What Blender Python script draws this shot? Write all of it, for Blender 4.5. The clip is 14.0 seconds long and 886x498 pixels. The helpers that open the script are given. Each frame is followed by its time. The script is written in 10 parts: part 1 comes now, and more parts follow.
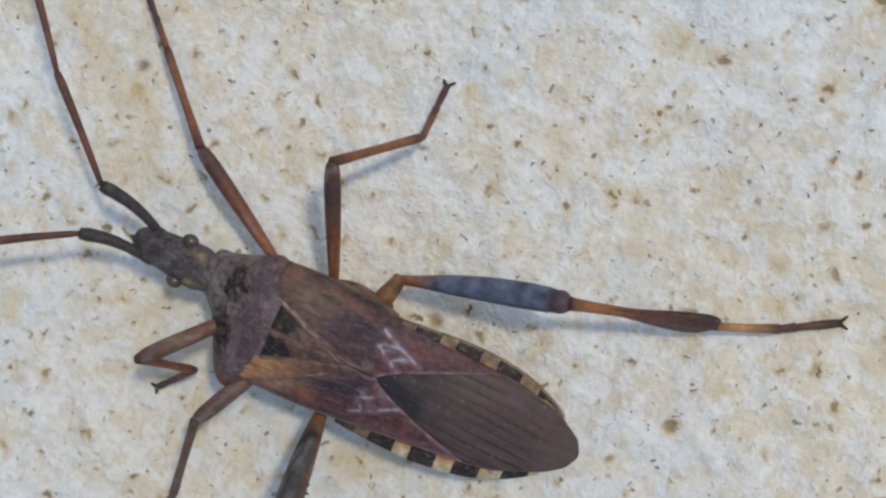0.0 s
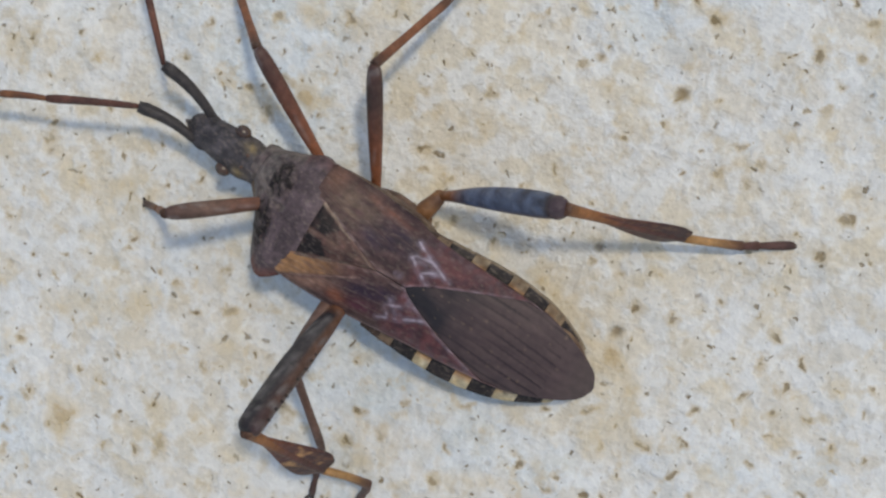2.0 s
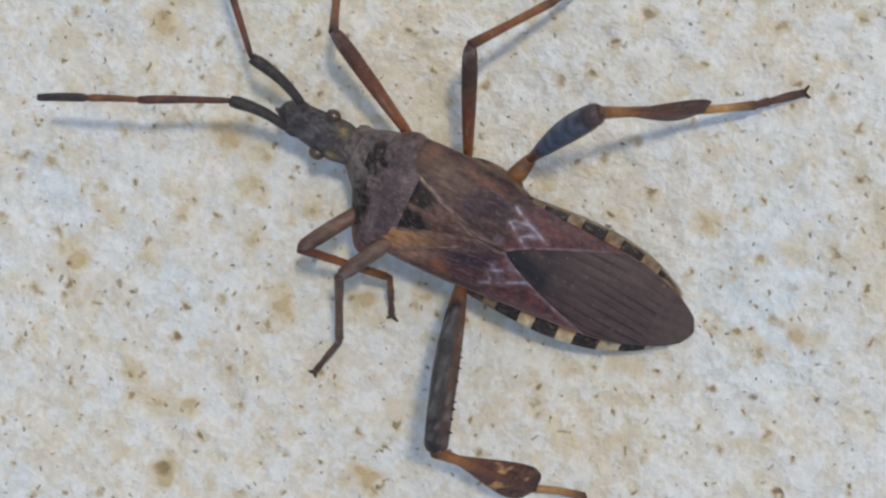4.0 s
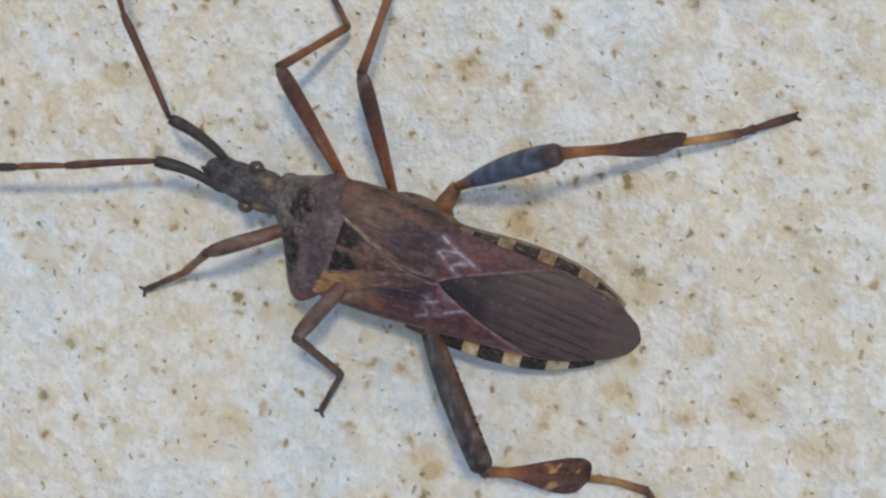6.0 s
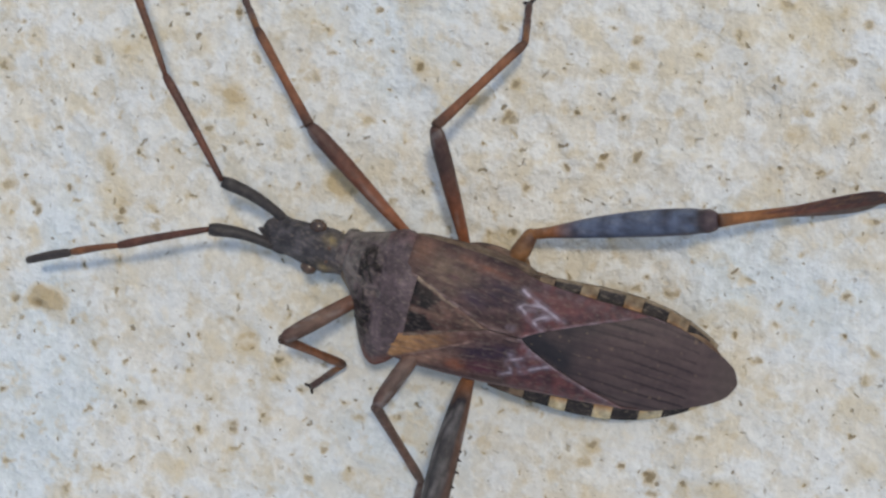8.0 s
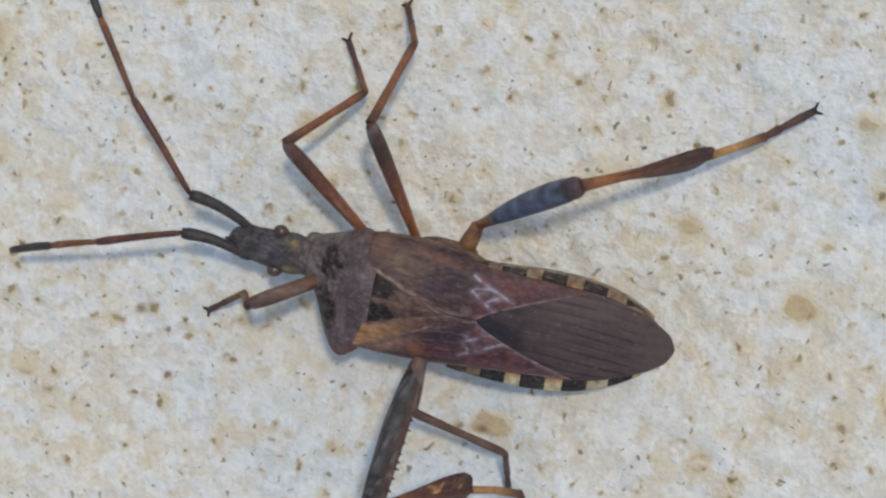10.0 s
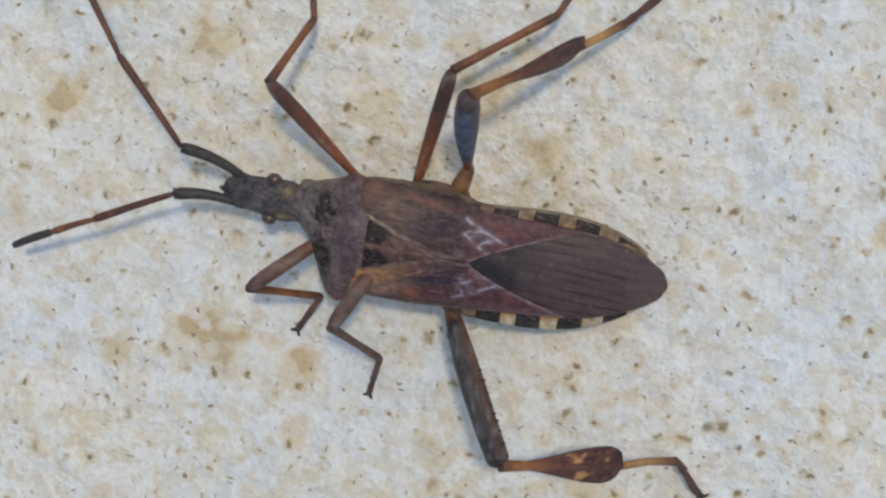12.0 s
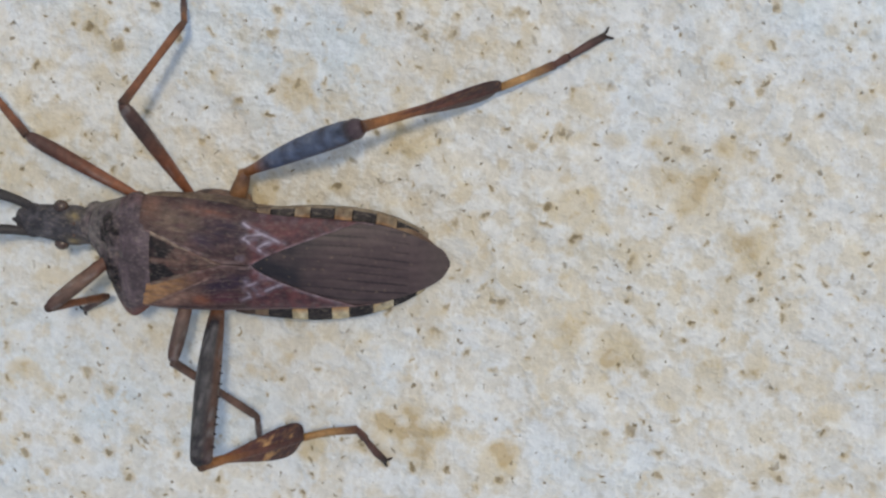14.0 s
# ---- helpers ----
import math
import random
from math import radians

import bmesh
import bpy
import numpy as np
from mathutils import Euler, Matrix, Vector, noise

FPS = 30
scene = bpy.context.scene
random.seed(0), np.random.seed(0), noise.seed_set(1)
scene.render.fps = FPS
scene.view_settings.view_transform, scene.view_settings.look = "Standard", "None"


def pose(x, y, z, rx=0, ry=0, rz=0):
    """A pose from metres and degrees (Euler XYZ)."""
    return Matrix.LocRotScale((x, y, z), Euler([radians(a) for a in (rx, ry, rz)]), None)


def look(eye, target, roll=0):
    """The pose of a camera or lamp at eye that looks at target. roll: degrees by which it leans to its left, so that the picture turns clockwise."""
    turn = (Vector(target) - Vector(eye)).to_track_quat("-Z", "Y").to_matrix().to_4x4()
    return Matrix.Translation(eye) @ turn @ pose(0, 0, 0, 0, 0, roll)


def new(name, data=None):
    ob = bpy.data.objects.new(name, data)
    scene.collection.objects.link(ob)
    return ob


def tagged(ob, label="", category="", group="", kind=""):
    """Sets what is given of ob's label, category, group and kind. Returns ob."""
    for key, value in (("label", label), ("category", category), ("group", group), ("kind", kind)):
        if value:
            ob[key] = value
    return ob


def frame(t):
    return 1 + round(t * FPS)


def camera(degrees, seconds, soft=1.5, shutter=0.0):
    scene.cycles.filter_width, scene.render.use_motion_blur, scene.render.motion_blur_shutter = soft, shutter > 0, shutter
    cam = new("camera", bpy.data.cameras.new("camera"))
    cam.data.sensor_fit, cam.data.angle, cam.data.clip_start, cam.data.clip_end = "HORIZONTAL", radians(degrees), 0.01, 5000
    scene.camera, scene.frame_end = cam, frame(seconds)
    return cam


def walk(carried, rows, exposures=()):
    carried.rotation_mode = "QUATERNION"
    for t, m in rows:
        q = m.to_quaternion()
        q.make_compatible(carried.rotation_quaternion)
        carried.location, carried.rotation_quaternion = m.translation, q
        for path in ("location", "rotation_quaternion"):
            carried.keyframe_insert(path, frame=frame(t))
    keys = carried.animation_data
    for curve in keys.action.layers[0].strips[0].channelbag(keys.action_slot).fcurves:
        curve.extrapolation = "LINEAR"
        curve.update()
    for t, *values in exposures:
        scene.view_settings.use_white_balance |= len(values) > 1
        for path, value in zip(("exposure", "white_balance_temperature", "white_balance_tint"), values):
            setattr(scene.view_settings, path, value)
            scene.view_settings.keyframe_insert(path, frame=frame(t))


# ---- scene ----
EXPO = 0.43
SUN_UP, SUN_TURN, SUN, SUN_WIDE, SKY = 68, 60, 0.98, 4, 0.130

cam = camera(28, 14.0, soft=2.5)
walk(cam, [
    (0.0, pose(-0.00000, -0.00000, 0.06592, -1.55, 8.70, -0.12)),
    (0.2, pose(-0.00125, -0.00038, 0.06570, -1.77, 9.32, -1.00)),
    (0.3, pose(-0.00139, -0.00117, 0.06549, -1.71, 9.56, -1.18)),
    (0.5, pose(-0.00236, 0.00045, 0.06658, -2.53, 9.53, -1.45)),
    (0.6, pose(-0.00337, 0.00156, 0.06694, -2.54, 9.77, -1.49)),
    (0.7, pose(-0.00452, 0.00297, 0.06701, -2.88, 10.10, -1.69)),
    (0.8, pose(-0.00600, 0.00357, 0.06677, -2.69, 9.75, -1.82)),
    (1.0, pose(-0.00665, 0.00546, 0.06604, -3.17, 10.28, -2.22)),
    (1.3, pose(-0.00795, 0.00516, 0.06586, -3.03, 10.03, -2.50)),
    (1.5, pose(-0.01057, 0.00504, 0.06636, -2.00, 10.77, -2.38)),
    (1.6, pose(-0.01193, 0.00543, 0.06685, -1.25, 10.45, -2.45)),
    (1.7, pose(-0.01238, 0.00747, 0.06671, -1.81, 10.66, -2.41)),
    (1.8, pose(-0.01352, 0.00793, 0.06701, -1.39, 10.69, -2.41)),
    (1.9, pose(-0.01374, 0.00988, 0.06672, -1.87, 11.40, -2.38)),
    (2.0, pose(-0.01473, 0.01122, 0.06686, -2.68, 11.38, -2.33)),
    (2.2, pose(-0.01525, 0.01185, 0.06667, -2.67, 11.18, -2.35)),
    (2.3, pose(-0.01589, 0.01204, 0.06696, -2.33, 11.32, -2.16)),
    (2.5, pose(-0.01820, 0.01472, 0.06731, -3.51, 11.21, -2.70)),
    (2.6, pose(-0.01822, 0.01469, 0.06720, -3.19, 11.95, -2.74)),
    (2.7, pose(-0.01933, 0.01543, 0.06750, -2.90, 12.17, -2.81)),
    (2.8, pose(-0.02074, 0.01588, 0.06765, -2.98, 12.29, -3.11)),
    (3.0, pose(-0.02250, 0.01959, 0.06772, -4.95, 11.76, -3.94)),
    (3.1, pose(-0.02422, 0.02114, 0.06801, -5.11, 11.34, -4.32)),
    (3.2, pose(-0.02523, 0.02192, 0.06780, -4.79, 11.77, -4.96)),
    (3.3, pose(-0.02643, 0.02194, 0.06758, -4.59, 11.81, -5.69)),
    (3.4, pose(-0.02784, 0.02283, 0.06803, -5.11, 11.78, -6.60)),
    (3.5, pose(-0.02789, 0.02356, 0.06763, -5.61, 11.92, -7.47)),
    (3.7, pose(-0.02930, 0.02223, 0.06806, -5.10, 11.76, -7.91)),
    (3.8, pose(-0.03068, 0.02221, 0.06876, -5.41, 11.62, -8.46)),
    (4.0, pose(-0.03163, 0.02479, 0.06965, -5.77, 11.47, -10.07)),
    (4.1, pose(-0.03184, 0.02574, 0.06976, -5.83, 11.17, -10.62)),
    (4.2, pose(-0.03165, 0.02722, 0.06963, -5.88, 10.94, -11.00)),
    (4.7, pose(-0.03455, 0.02908, 0.06916, -5.85, 11.72, -11.37)),
    (5.2, pose(-0.03744, 0.03095, 0.06870, -5.83, 12.50, -11.74)),
    (5.8, pose(-0.04092, 0.03319, 0.06814, -5.81, 13.44, -12.19)),
    (6.3, pose(-0.04382, 0.03505, 0.06767, -5.80, 14.22, -12.56)),
    (6.5, pose(-0.04488, 0.03453, 0.06775, -5.88, 13.59, -13.04)),
    (6.6, pose(-0.04537, 0.03587, 0.06750, -5.86, 13.36, -12.89)),
    (6.7, pose(-0.04624, 0.03776, 0.06761, -5.95, 13.18, -13.26)),
    (6.8, pose(-0.04766, 0.03874, 0.06736, -6.10, 13.02, -13.36)),
    (6.9, pose(-0.04727, 0.04022, 0.06608, -6.73, 13.14, -13.72)),
    (7.0, pose(-0.04676, 0.03943, 0.06505, -6.87, 13.35, -14.07)),
    (7.3, pose(-0.04876, 0.03821, 0.06402, -5.43, 13.85, -14.30)),
    (7.4, pose(-0.05137, 0.03969, 0.06487, -5.83, 13.02, -14.45)),
    (7.5, pose(-0.05271, 0.04237, 0.06464, -6.90, 12.85, -14.77)),
    (7.6, pose(-0.05253, 0.04406, 0.06416, -7.29, 13.29, -15.23)),
    (7.7, pose(-0.05230, 0.04391, 0.06320, -7.17, 13.91, -15.31)),
    (7.8, pose(-0.05489, 0.04382, 0.06412, -7.04, 13.28, -15.35)),
    (8.0, pose(-0.05683, 0.04588, 0.06461, -8.30, 13.41, -15.80)),
    (8.2, pose(-0.05691, 0.04565, 0.06485, -8.11, 13.55, -15.83)),
    (8.7, pose(-0.06218, 0.04823, 0.06638, -7.84, 12.71, -16.11)),
    (9.2, pose(-0.06746, 0.05080, 0.06791, -7.56, 11.86, -16.40)),
    (9.8, pose(-0.07378, 0.05390, 0.06975, -7.22, 10.85, -16.75)),
    (10.3, pose(-0.07906, 0.05648, 0.07128, -6.94, 10.01, -17.05)),
    (10.5, pose(-0.08283, 0.05694, 0.07124, -6.04, 10.43, -17.25)),
    (10.6, pose(-0.08463, 0.05738, 0.07158, -6.39, 10.62, -17.54)),
    (10.7, pose(-0.08493, 0.05809, 0.07153, -6.79, 10.92, -17.80)),
    (10.8, pose(-0.08494, 0.05837, 0.07153, -7.16, 10.89, -18.12)),
    (10.9, pose(-0.08560, 0.05964, 0.07237, -7.57, 10.55, -18.33)),
    (11.0, pose(-0.08662, 0.06130, 0.07230, -7.96, 9.91, -18.43)),
    (11.1, pose(-0.08698, 0.06326, 0.07206, -8.43, 10.08, -18.80)),
    (11.3, pose(-0.08807, 0.06489, 0.07063, -8.48, 10.77, -18.93)),
    (11.4, pose(-0.08945, 0.06329, 0.07080, -8.15, 11.47, -19.34)),
    (11.5, pose(-0.09019, 0.06388, 0.07088, -8.97, 11.32, -19.55)),
    (11.7, pose(-0.09123, 0.06485, 0.07102, -9.54, 11.06, -20.03)),
    (11.8, pose(-0.09232, 0.06596, 0.07106, -9.78, 10.78, -20.15)),
    (11.9, pose(-0.09319, 0.06864, 0.07074, -10.33, 10.79, -20.34)),
    (12.0, pose(-0.09421, 0.06936, 0.07064, -10.42, 10.90, -20.54)),
    (12.1, pose(-0.09462, 0.07192, 0.07037, -11.04, 10.59, -20.66)),
    (12.2, pose(-0.09465, 0.07391, 0.06966, -11.93, 10.28, -20.85)),
    (12.3, pose(-0.09514, 0.07417, 0.06949, -11.58, 10.23, -20.96)),
    (12.4, pose(-0.09625, 0.07339, 0.06967, -11.47, 10.13, -21.14)),
    (12.5, pose(-0.09663, 0.07380, 0.06955, -11.41, 10.18, -21.18)),
    (12.6, pose(-0.09624, 0.07506, 0.06922, -12.14, 10.02, -21.33)),
    (12.7, pose(-0.09471, 0.07655, 0.06782, -12.74, 10.35, -21.61)),
    (12.8, pose(-0.09397, 0.07600, 0.06715, -12.26, 10.43, -21.52)),
    (13.0, pose(-0.09587, 0.07726, 0.06738, -12.61, 9.72, -21.53)),
    (13.2, pose(-0.09675, 0.07723, 0.06767, -11.99, 10.19, -21.72)),
    (13.3, pose(-0.09663, 0.07490, 0.06774, -11.78, 10.51, -21.97)),
    (13.5, pose(-0.09608, 0.07637, 0.06824, -13.80, 9.61, -22.28)),
    (13.6, pose(-0.09618, 0.07617, 0.06794, -13.44, 9.53, -22.01)),
    (13.8, pose(-0.09662, 0.07634, 0.06937, -13.70, 10.00, -21.78)),
    (14.0, pose(-0.10003, 0.07948, 0.07048, -13.45, 10.03, -22.20)),
], exposures=[(0.0, EXPO, 7260, 6), (14.0, EXPO, 7260, 6)])

# ---- light ----
world = bpy.data.worlds.new("sky")
scene.world = world
world.use_nodes = True
wn = world.node_tree
sky = wn.nodes.new("ShaderNodeTexSky")
sky.sky_type = "NISHITA"
sky.sun_disc = False
sky.sun_elevation = radians(SUN_UP)
sky.sun_rotation = radians(SUN_TURN)
wn.links.new(sky.outputs[0], wn.nodes["Background"].inputs[0])
wn.nodes["Background"].inputs[1].default_value = SKY
sun = new("sun", bpy.data.lights.new("sun", "SUN"))
sun.data.energy = SUN
sun.data.angle = radians(SUN_WIDE)
sun.data.color = (1.0, 0.94, 0.85)
sun.matrix_world = look((0.5 * math.sin(radians(SUN_TURN)) * math.cos(radians(SUN_UP)),
                         0.5 * math.cos(radians(SUN_TURN)) * math.cos(radians(SUN_UP)),
                         0.5 * math.sin(radians(SUN_UP))), (0, 0, 0))

# ---- materials ----
MM = 0.001


def nodes_of(name):
    m = bpy.data.materials.new(name)
    m.use_nodes = True
    return m, m.node_tree.nodes, m.node_tree.links, m.node_tree.nodes["Principled BSDF"]


def mix(n, l, kind, fac, a, b):
    node = n.new("ShaderNodeMix")
    node.data_type, node.blend_type = "RGBA", kind
    for socket, value in ((node.inputs[0], fac), (node.inputs[6], a), (node.inputs[7], b)):
        if hasattr(value, "is_output"):
            l.new(value, socket)
        else:
            socket.default_value = value
    return node.outputs[2]


def noise_tex(n, l, scale, detail=4.0, rough=0.6, coords=None):
    node = n.new("ShaderNodeTexNoise")
    node.inputs["Scale"].default_value = scale
    node.inputs["Detail"].default_value = detail
    node.inputs["Roughness"].default_value = rough
    if coords is not None:
        l.new(coords, node.inputs["Vector"])
    return node


def ramp(n, l, src, stops):
    node = n.new("ShaderNodeValToRGB")
    node.color_ramp.elements[0].position, node.color_ramp.elements[0].color = stops[0][0], stops[0][1]
    node.color_ramp.elements[1].position, node.color_ramp.elements[1].color = stops[-1][0], stops[-1][1]
    for p, c in stops[1:-1]:
        e = node.color_ramp.elements.new(p)
        e.color = c
    l.new(src, node.inputs[0])
    return node.outputs[0]


def grey(v):
    return (v, v, v, 1)


def cuticle(name, rough, hairs, grain, relief, gloss=0.5):
    """Insect shell: pigment stored on the mesh, fine grain, short pale hairs as specks, punctured relief."""
    m, n, l, bsdf = nodes_of(name)
    pig = n.new("ShaderNodeAttribute")
    pig.attribute_name = "pigment"
    co = n.new("ShaderNodeTexCoord").outputs["Object"]
    fine = noise_tex(n, l, 3400, 3, 0.6, co)
    wide = noise_tex(n, l, 420, 4, 0.6, co)
    c = mix(n, l, "MULTIPLY", 1.0, pig.outputs["Color"], ramp(n, l, fine.outputs[0], [(0.25, grey(1 - grain)), (0.75, grey(1 + grain))]))
    c = mix(n, l, "MULTIPLY", 1.0, c, ramp(n, l, wide.outputs[0], [(0.3, grey(0.88)), (0.7, grey(1.12))]))
    # short hairs lying along the body
    lie = n.new("ShaderNodeMapping")
    lie.inputs["Scale"].default_value = (0.45, 1.0, 1.0)
    lie.inputs["Rotation"].default_value = (0, 0, 0.25)
    l.new(co, lie.inputs["Vector"])
    speck = noise_tex(n, l, 9000, 2, 0.5, lie.outputs[0])
    spot = ramp(n, l, speck.outputs[0], [(0.52, grey(0)), (0.74, grey(hairs))])
    c = mix(n, l, "MIX", spot, c, (0.33, 0.255, 0.205, 1))
    l.new(c, bsdf.inputs["Base Color"])
    bump = n.new("ShaderNodeBump")
    bump.inputs["Strength"].default_value = relief
    bump.inputs["Distance"].default_value = 0.00008
    l.new(fine.outputs[0], bump.inputs["Height"])
    l.new(bump.outputs[0], bsdf.inputs["Normal"])
    l.new(ramp(n, l, wide.outputs[0], [(0.3, grey(rough - 0.08)), (0.7, grey(rough + 0.08))]), bsdf.inputs["Roughness"])
    bsdf.inputs["Specular IOR Level"].default_value = gloss
    return m


shell = cuticle("downy_shell", 0.60, 0.27, 0.50, 0.80, 0.28)
wing_leather = cuticle("wing_leather", 0.60, 0.17, 0.34, 0.40, 0.25)
wing_film = cuticle("wing_film", 0.48, 0.02, 0.14, 0.15, 0.28)
limb = cuticle("limb_shell", 0.52, 0.08, 0.30, 0.5, 0.32)
hard = cuticle("polished_shell", 0.30, 0.0, 0.15, 0.1)


def stone():
    m, n, l, bsdf = nodes_of("limestone")
    shift = n.new("ShaderNodeMapping")
    shift.inputs["Location"].default_value = (0.3713, 0.2917, 0.1331)
    l.new(n.new("ShaderNodeTexCoord").outputs["Object"], shift.inputs["Vector"])
    co = shift.outputs[0]

    def sum_of(kind, a, b):
        node = n.new("ShaderNodeMath")
        node.operation = kind
        for socket, value in ((node.inputs[0], a), (node.inputs[1], b)):
            if hasattr(value, "is_output"):
                l.new(value, socket)
            else:
                socket.default_value = value
        return node.outputs[0]
    stain = n.new("ShaderNodeAttribute")
    stain.attribute_name = "stain"
    pit = n.new("ShaderNodeAttribute")
    pit.attribute_name = "pit"
    patch = noise_tex(n, l, 90, 4, 0.6, co)
    mid = noise_tex(n, l, 480, 4, 0.6, co)
    blot = noise_tex(n, l, 1250, 3, 0.6, co)
    lump = noise_tex(n, l, 1050, 3, 0.55, co)
    crumb = noise_tex(n, l, 2300, 3, 0.6, co)
    tiny = noise_tex(n, l, 4200, 3, 0.6, co)
    chips = ramp(n, l, lump.outputs[0], [(0.43, grey(0)), (0.57, grey(1))])
    flakes = ramp(n, l, crumb.outputs[0], [(0.40, grey(0)), (0.58, grey(1))])
    c = ramp(n, l, patch.outputs[0], [(0.36, (0.605, 0.632, 0.625, 1)), (0.48, (0.662, 0.616, 0.54, 1)), (0.60, (0.66, 0.585, 0.465, 1))])
    c = mix(n, l, "MIX", ramp(n, l, mid.outputs[0], [(0.51, grey(0)), (0.62, grey(0.55))]), c, (0.62, 0.52, 0.365, 1))
    c = mix(n, l, "MIX", ramp(n, l, blot.outputs[0], [(0.56, grey(0)), (0.67, grey(0.60))]), c, (0.59, 0.475, 0.31, 1))
    c = mix(n, l, "MIX", sum_of("MULTIPLY", chips, 0.48), c, (0.735, 0.755, 0.765, 1))
    c = mix(n, l, "MULTIPLY", 1.0, c, ramp(n, l, flakes, [(0.0, grey(0.95)), (1.0, grey(1.025))]))
    c = mix(n, l, "MULTIPLY", 1.0, c, ramp(n, l, tiny.outputs[0], [(0.34, grey(0.95)), (0.66, grey(1.04))]))
    # ochre stains with a broken edge
    rough = sum_of("ADD", stain.outputs["Fac"], sum_of("MULTIPLY", sum_of("SUBTRACT", lump.outputs[0], 0.5), 1.6))
    rough = sum_of("ADD", rough, sum_of("MULTIPLY", sum_of("SUBTRACT", mid.outputs[0], 0.5), 1.4))
    spread = noise_tex(n, l, 210, 3, 0.55, co)
    rough = sum_of("ADD", rough, ramp(n, l, spread.outputs[0], [(0.58, grey(0)), (0.68, grey(0.55))]))
    c = mix(n, l, "MIX", ramp(n, l, rough, [(0.26, grey(0)), (0.72, grey(0.52))]), c, (0.58, 0.445, 0.245, 1))
    c = mix(n, l, "MIX", ramp(n, l, rough, [(0.78, grey(0)), (1.08, grey(0.55))]), c, (0.41, 0.27, 0.105, 1))

    # small pores in some of the cells, of two sizes, each with an ochre rim
    def pores(scale, reach, share):
        cells = n.new("ShaderNodeTexVoronoi")
        cells.voronoi_dimensions = "2D"
        cells.inputs["Scale"].default_value = scale
        l.new(mix(n, l, "LINEAR_LIGHT", 0.0006, co, lump.outputs["Color"]), cells.inputs["Vector"])
        pick = n.new("ShaderNodeSeparateColor")
        l.new(cells.outputs["Color"], pick.inputs[0])
        size = sum_of("MULTIPLY", ramp(n, l, pick.outputs[0], [(1 - share, grey(0)), (1.0, grey(1))]), reach)
        size = sum_of("MULTIPLY", size, ramp(n, l, mid.outputs[0], [(0.36, grey(0.45)), (0.60, grey(1.25))]))
        wobble = sum_of("ADD", cells.outputs["Distance"], sum_of("MULTIPLY", sum_of("SUBTRACT", crumb.outputs[0], 0.5), reach * 1.1))
        ratio = sum_of("DIVIDE", wobble, sum_of("ADD", size, 0.001))
        depth = ramp(n, l, pick.outputs[1], [(0.0, grey(0.25)), (1.0, grey(0.90))])
        half = sum_of("MULTIPLY", ratio, 0.4)
        return sum_of("MULTIPLY", ramp(n, l, half, [(0.18, grey(1)), (0.40, grey(0))]), depth), sum_of("MULTIPLY", ramp(n, l, half, [(0.35, grey(1)), (0.85, grey(0))]), 0.65)
    big, big_rim = pores(800, 0.150, 0.72)
    small, small_rim = pores(1500, 0.185, 0.62)
    c = mix(n, l, "MIX", big_rim, c, (0.52, 0.40, 0.235, 1))
    hole = sum_of("MAXIMUM", sum_of("MAXIMUM", big, small), pit.outputs["Fac"])
    c = mix(n, l, "MIX", hole, c, (0.215, 0.155, 0.080, 1))
    l.new(c, bsdf.inputs["Base Color"])
    bsdf.inputs["Roughness"].default_value = 0.92
    bsdf.inputs["Specular IOR Level"].default_value = 0.2
    up = sum_of("SUBTRACT", sum_of("ADD", mid.outputs[0], sum_of("MULTIPLY", chips, 0.075)), sum_of("MULTIPLY", hole, 0.16))
    up = sum_of("ADD", up, sum_of("MULTIPLY", flakes, 0.045))
    b1 = n.new("ShaderNodeBump")
    b1.inputs["Strength"].default_value = 0.65
    b1.inputs["Distance"].default_value = 0.0007
    l.new(up, b1.inputs["Height"])
    b2 = n.new("ShaderNodeBump")
    b2.inputs["Strength"].default_value = 0.25
    b2.inputs["Distance"].default_value = 0.00012
    l.new(tiny.outputs[0], b2.inputs["Height"])
    l.new(b1.outputs[0], b2.inputs["Normal"])
    l.new(b2.outputs[0], bsdf.inputs["Normal"])
    return m


# ---- ground ----
ALONG = radians(149)  # the way the insect goes


def value_noise(u, v, cell, seed):
    rng = np.random.RandomState(seed)
    table = rng.rand(256, 256)
    a, b = u / cell, v / cell
    i, j = np.floor(a).astype(int), np.floor(b).astype(int)
    s, t = a - i, b - j
    s, t = s * s * (3 - 2 * s), t * t * (3 - 2 * t)
    g = lambda p, q: table[p % 256, q % 256]
    return (g(i, j) * (1 - s) + g(i + 1, j) * s) * (1 - t) + (g(i, j + 1) * (1 - s) + g(i + 1, j + 1) * s) * t - 0.5


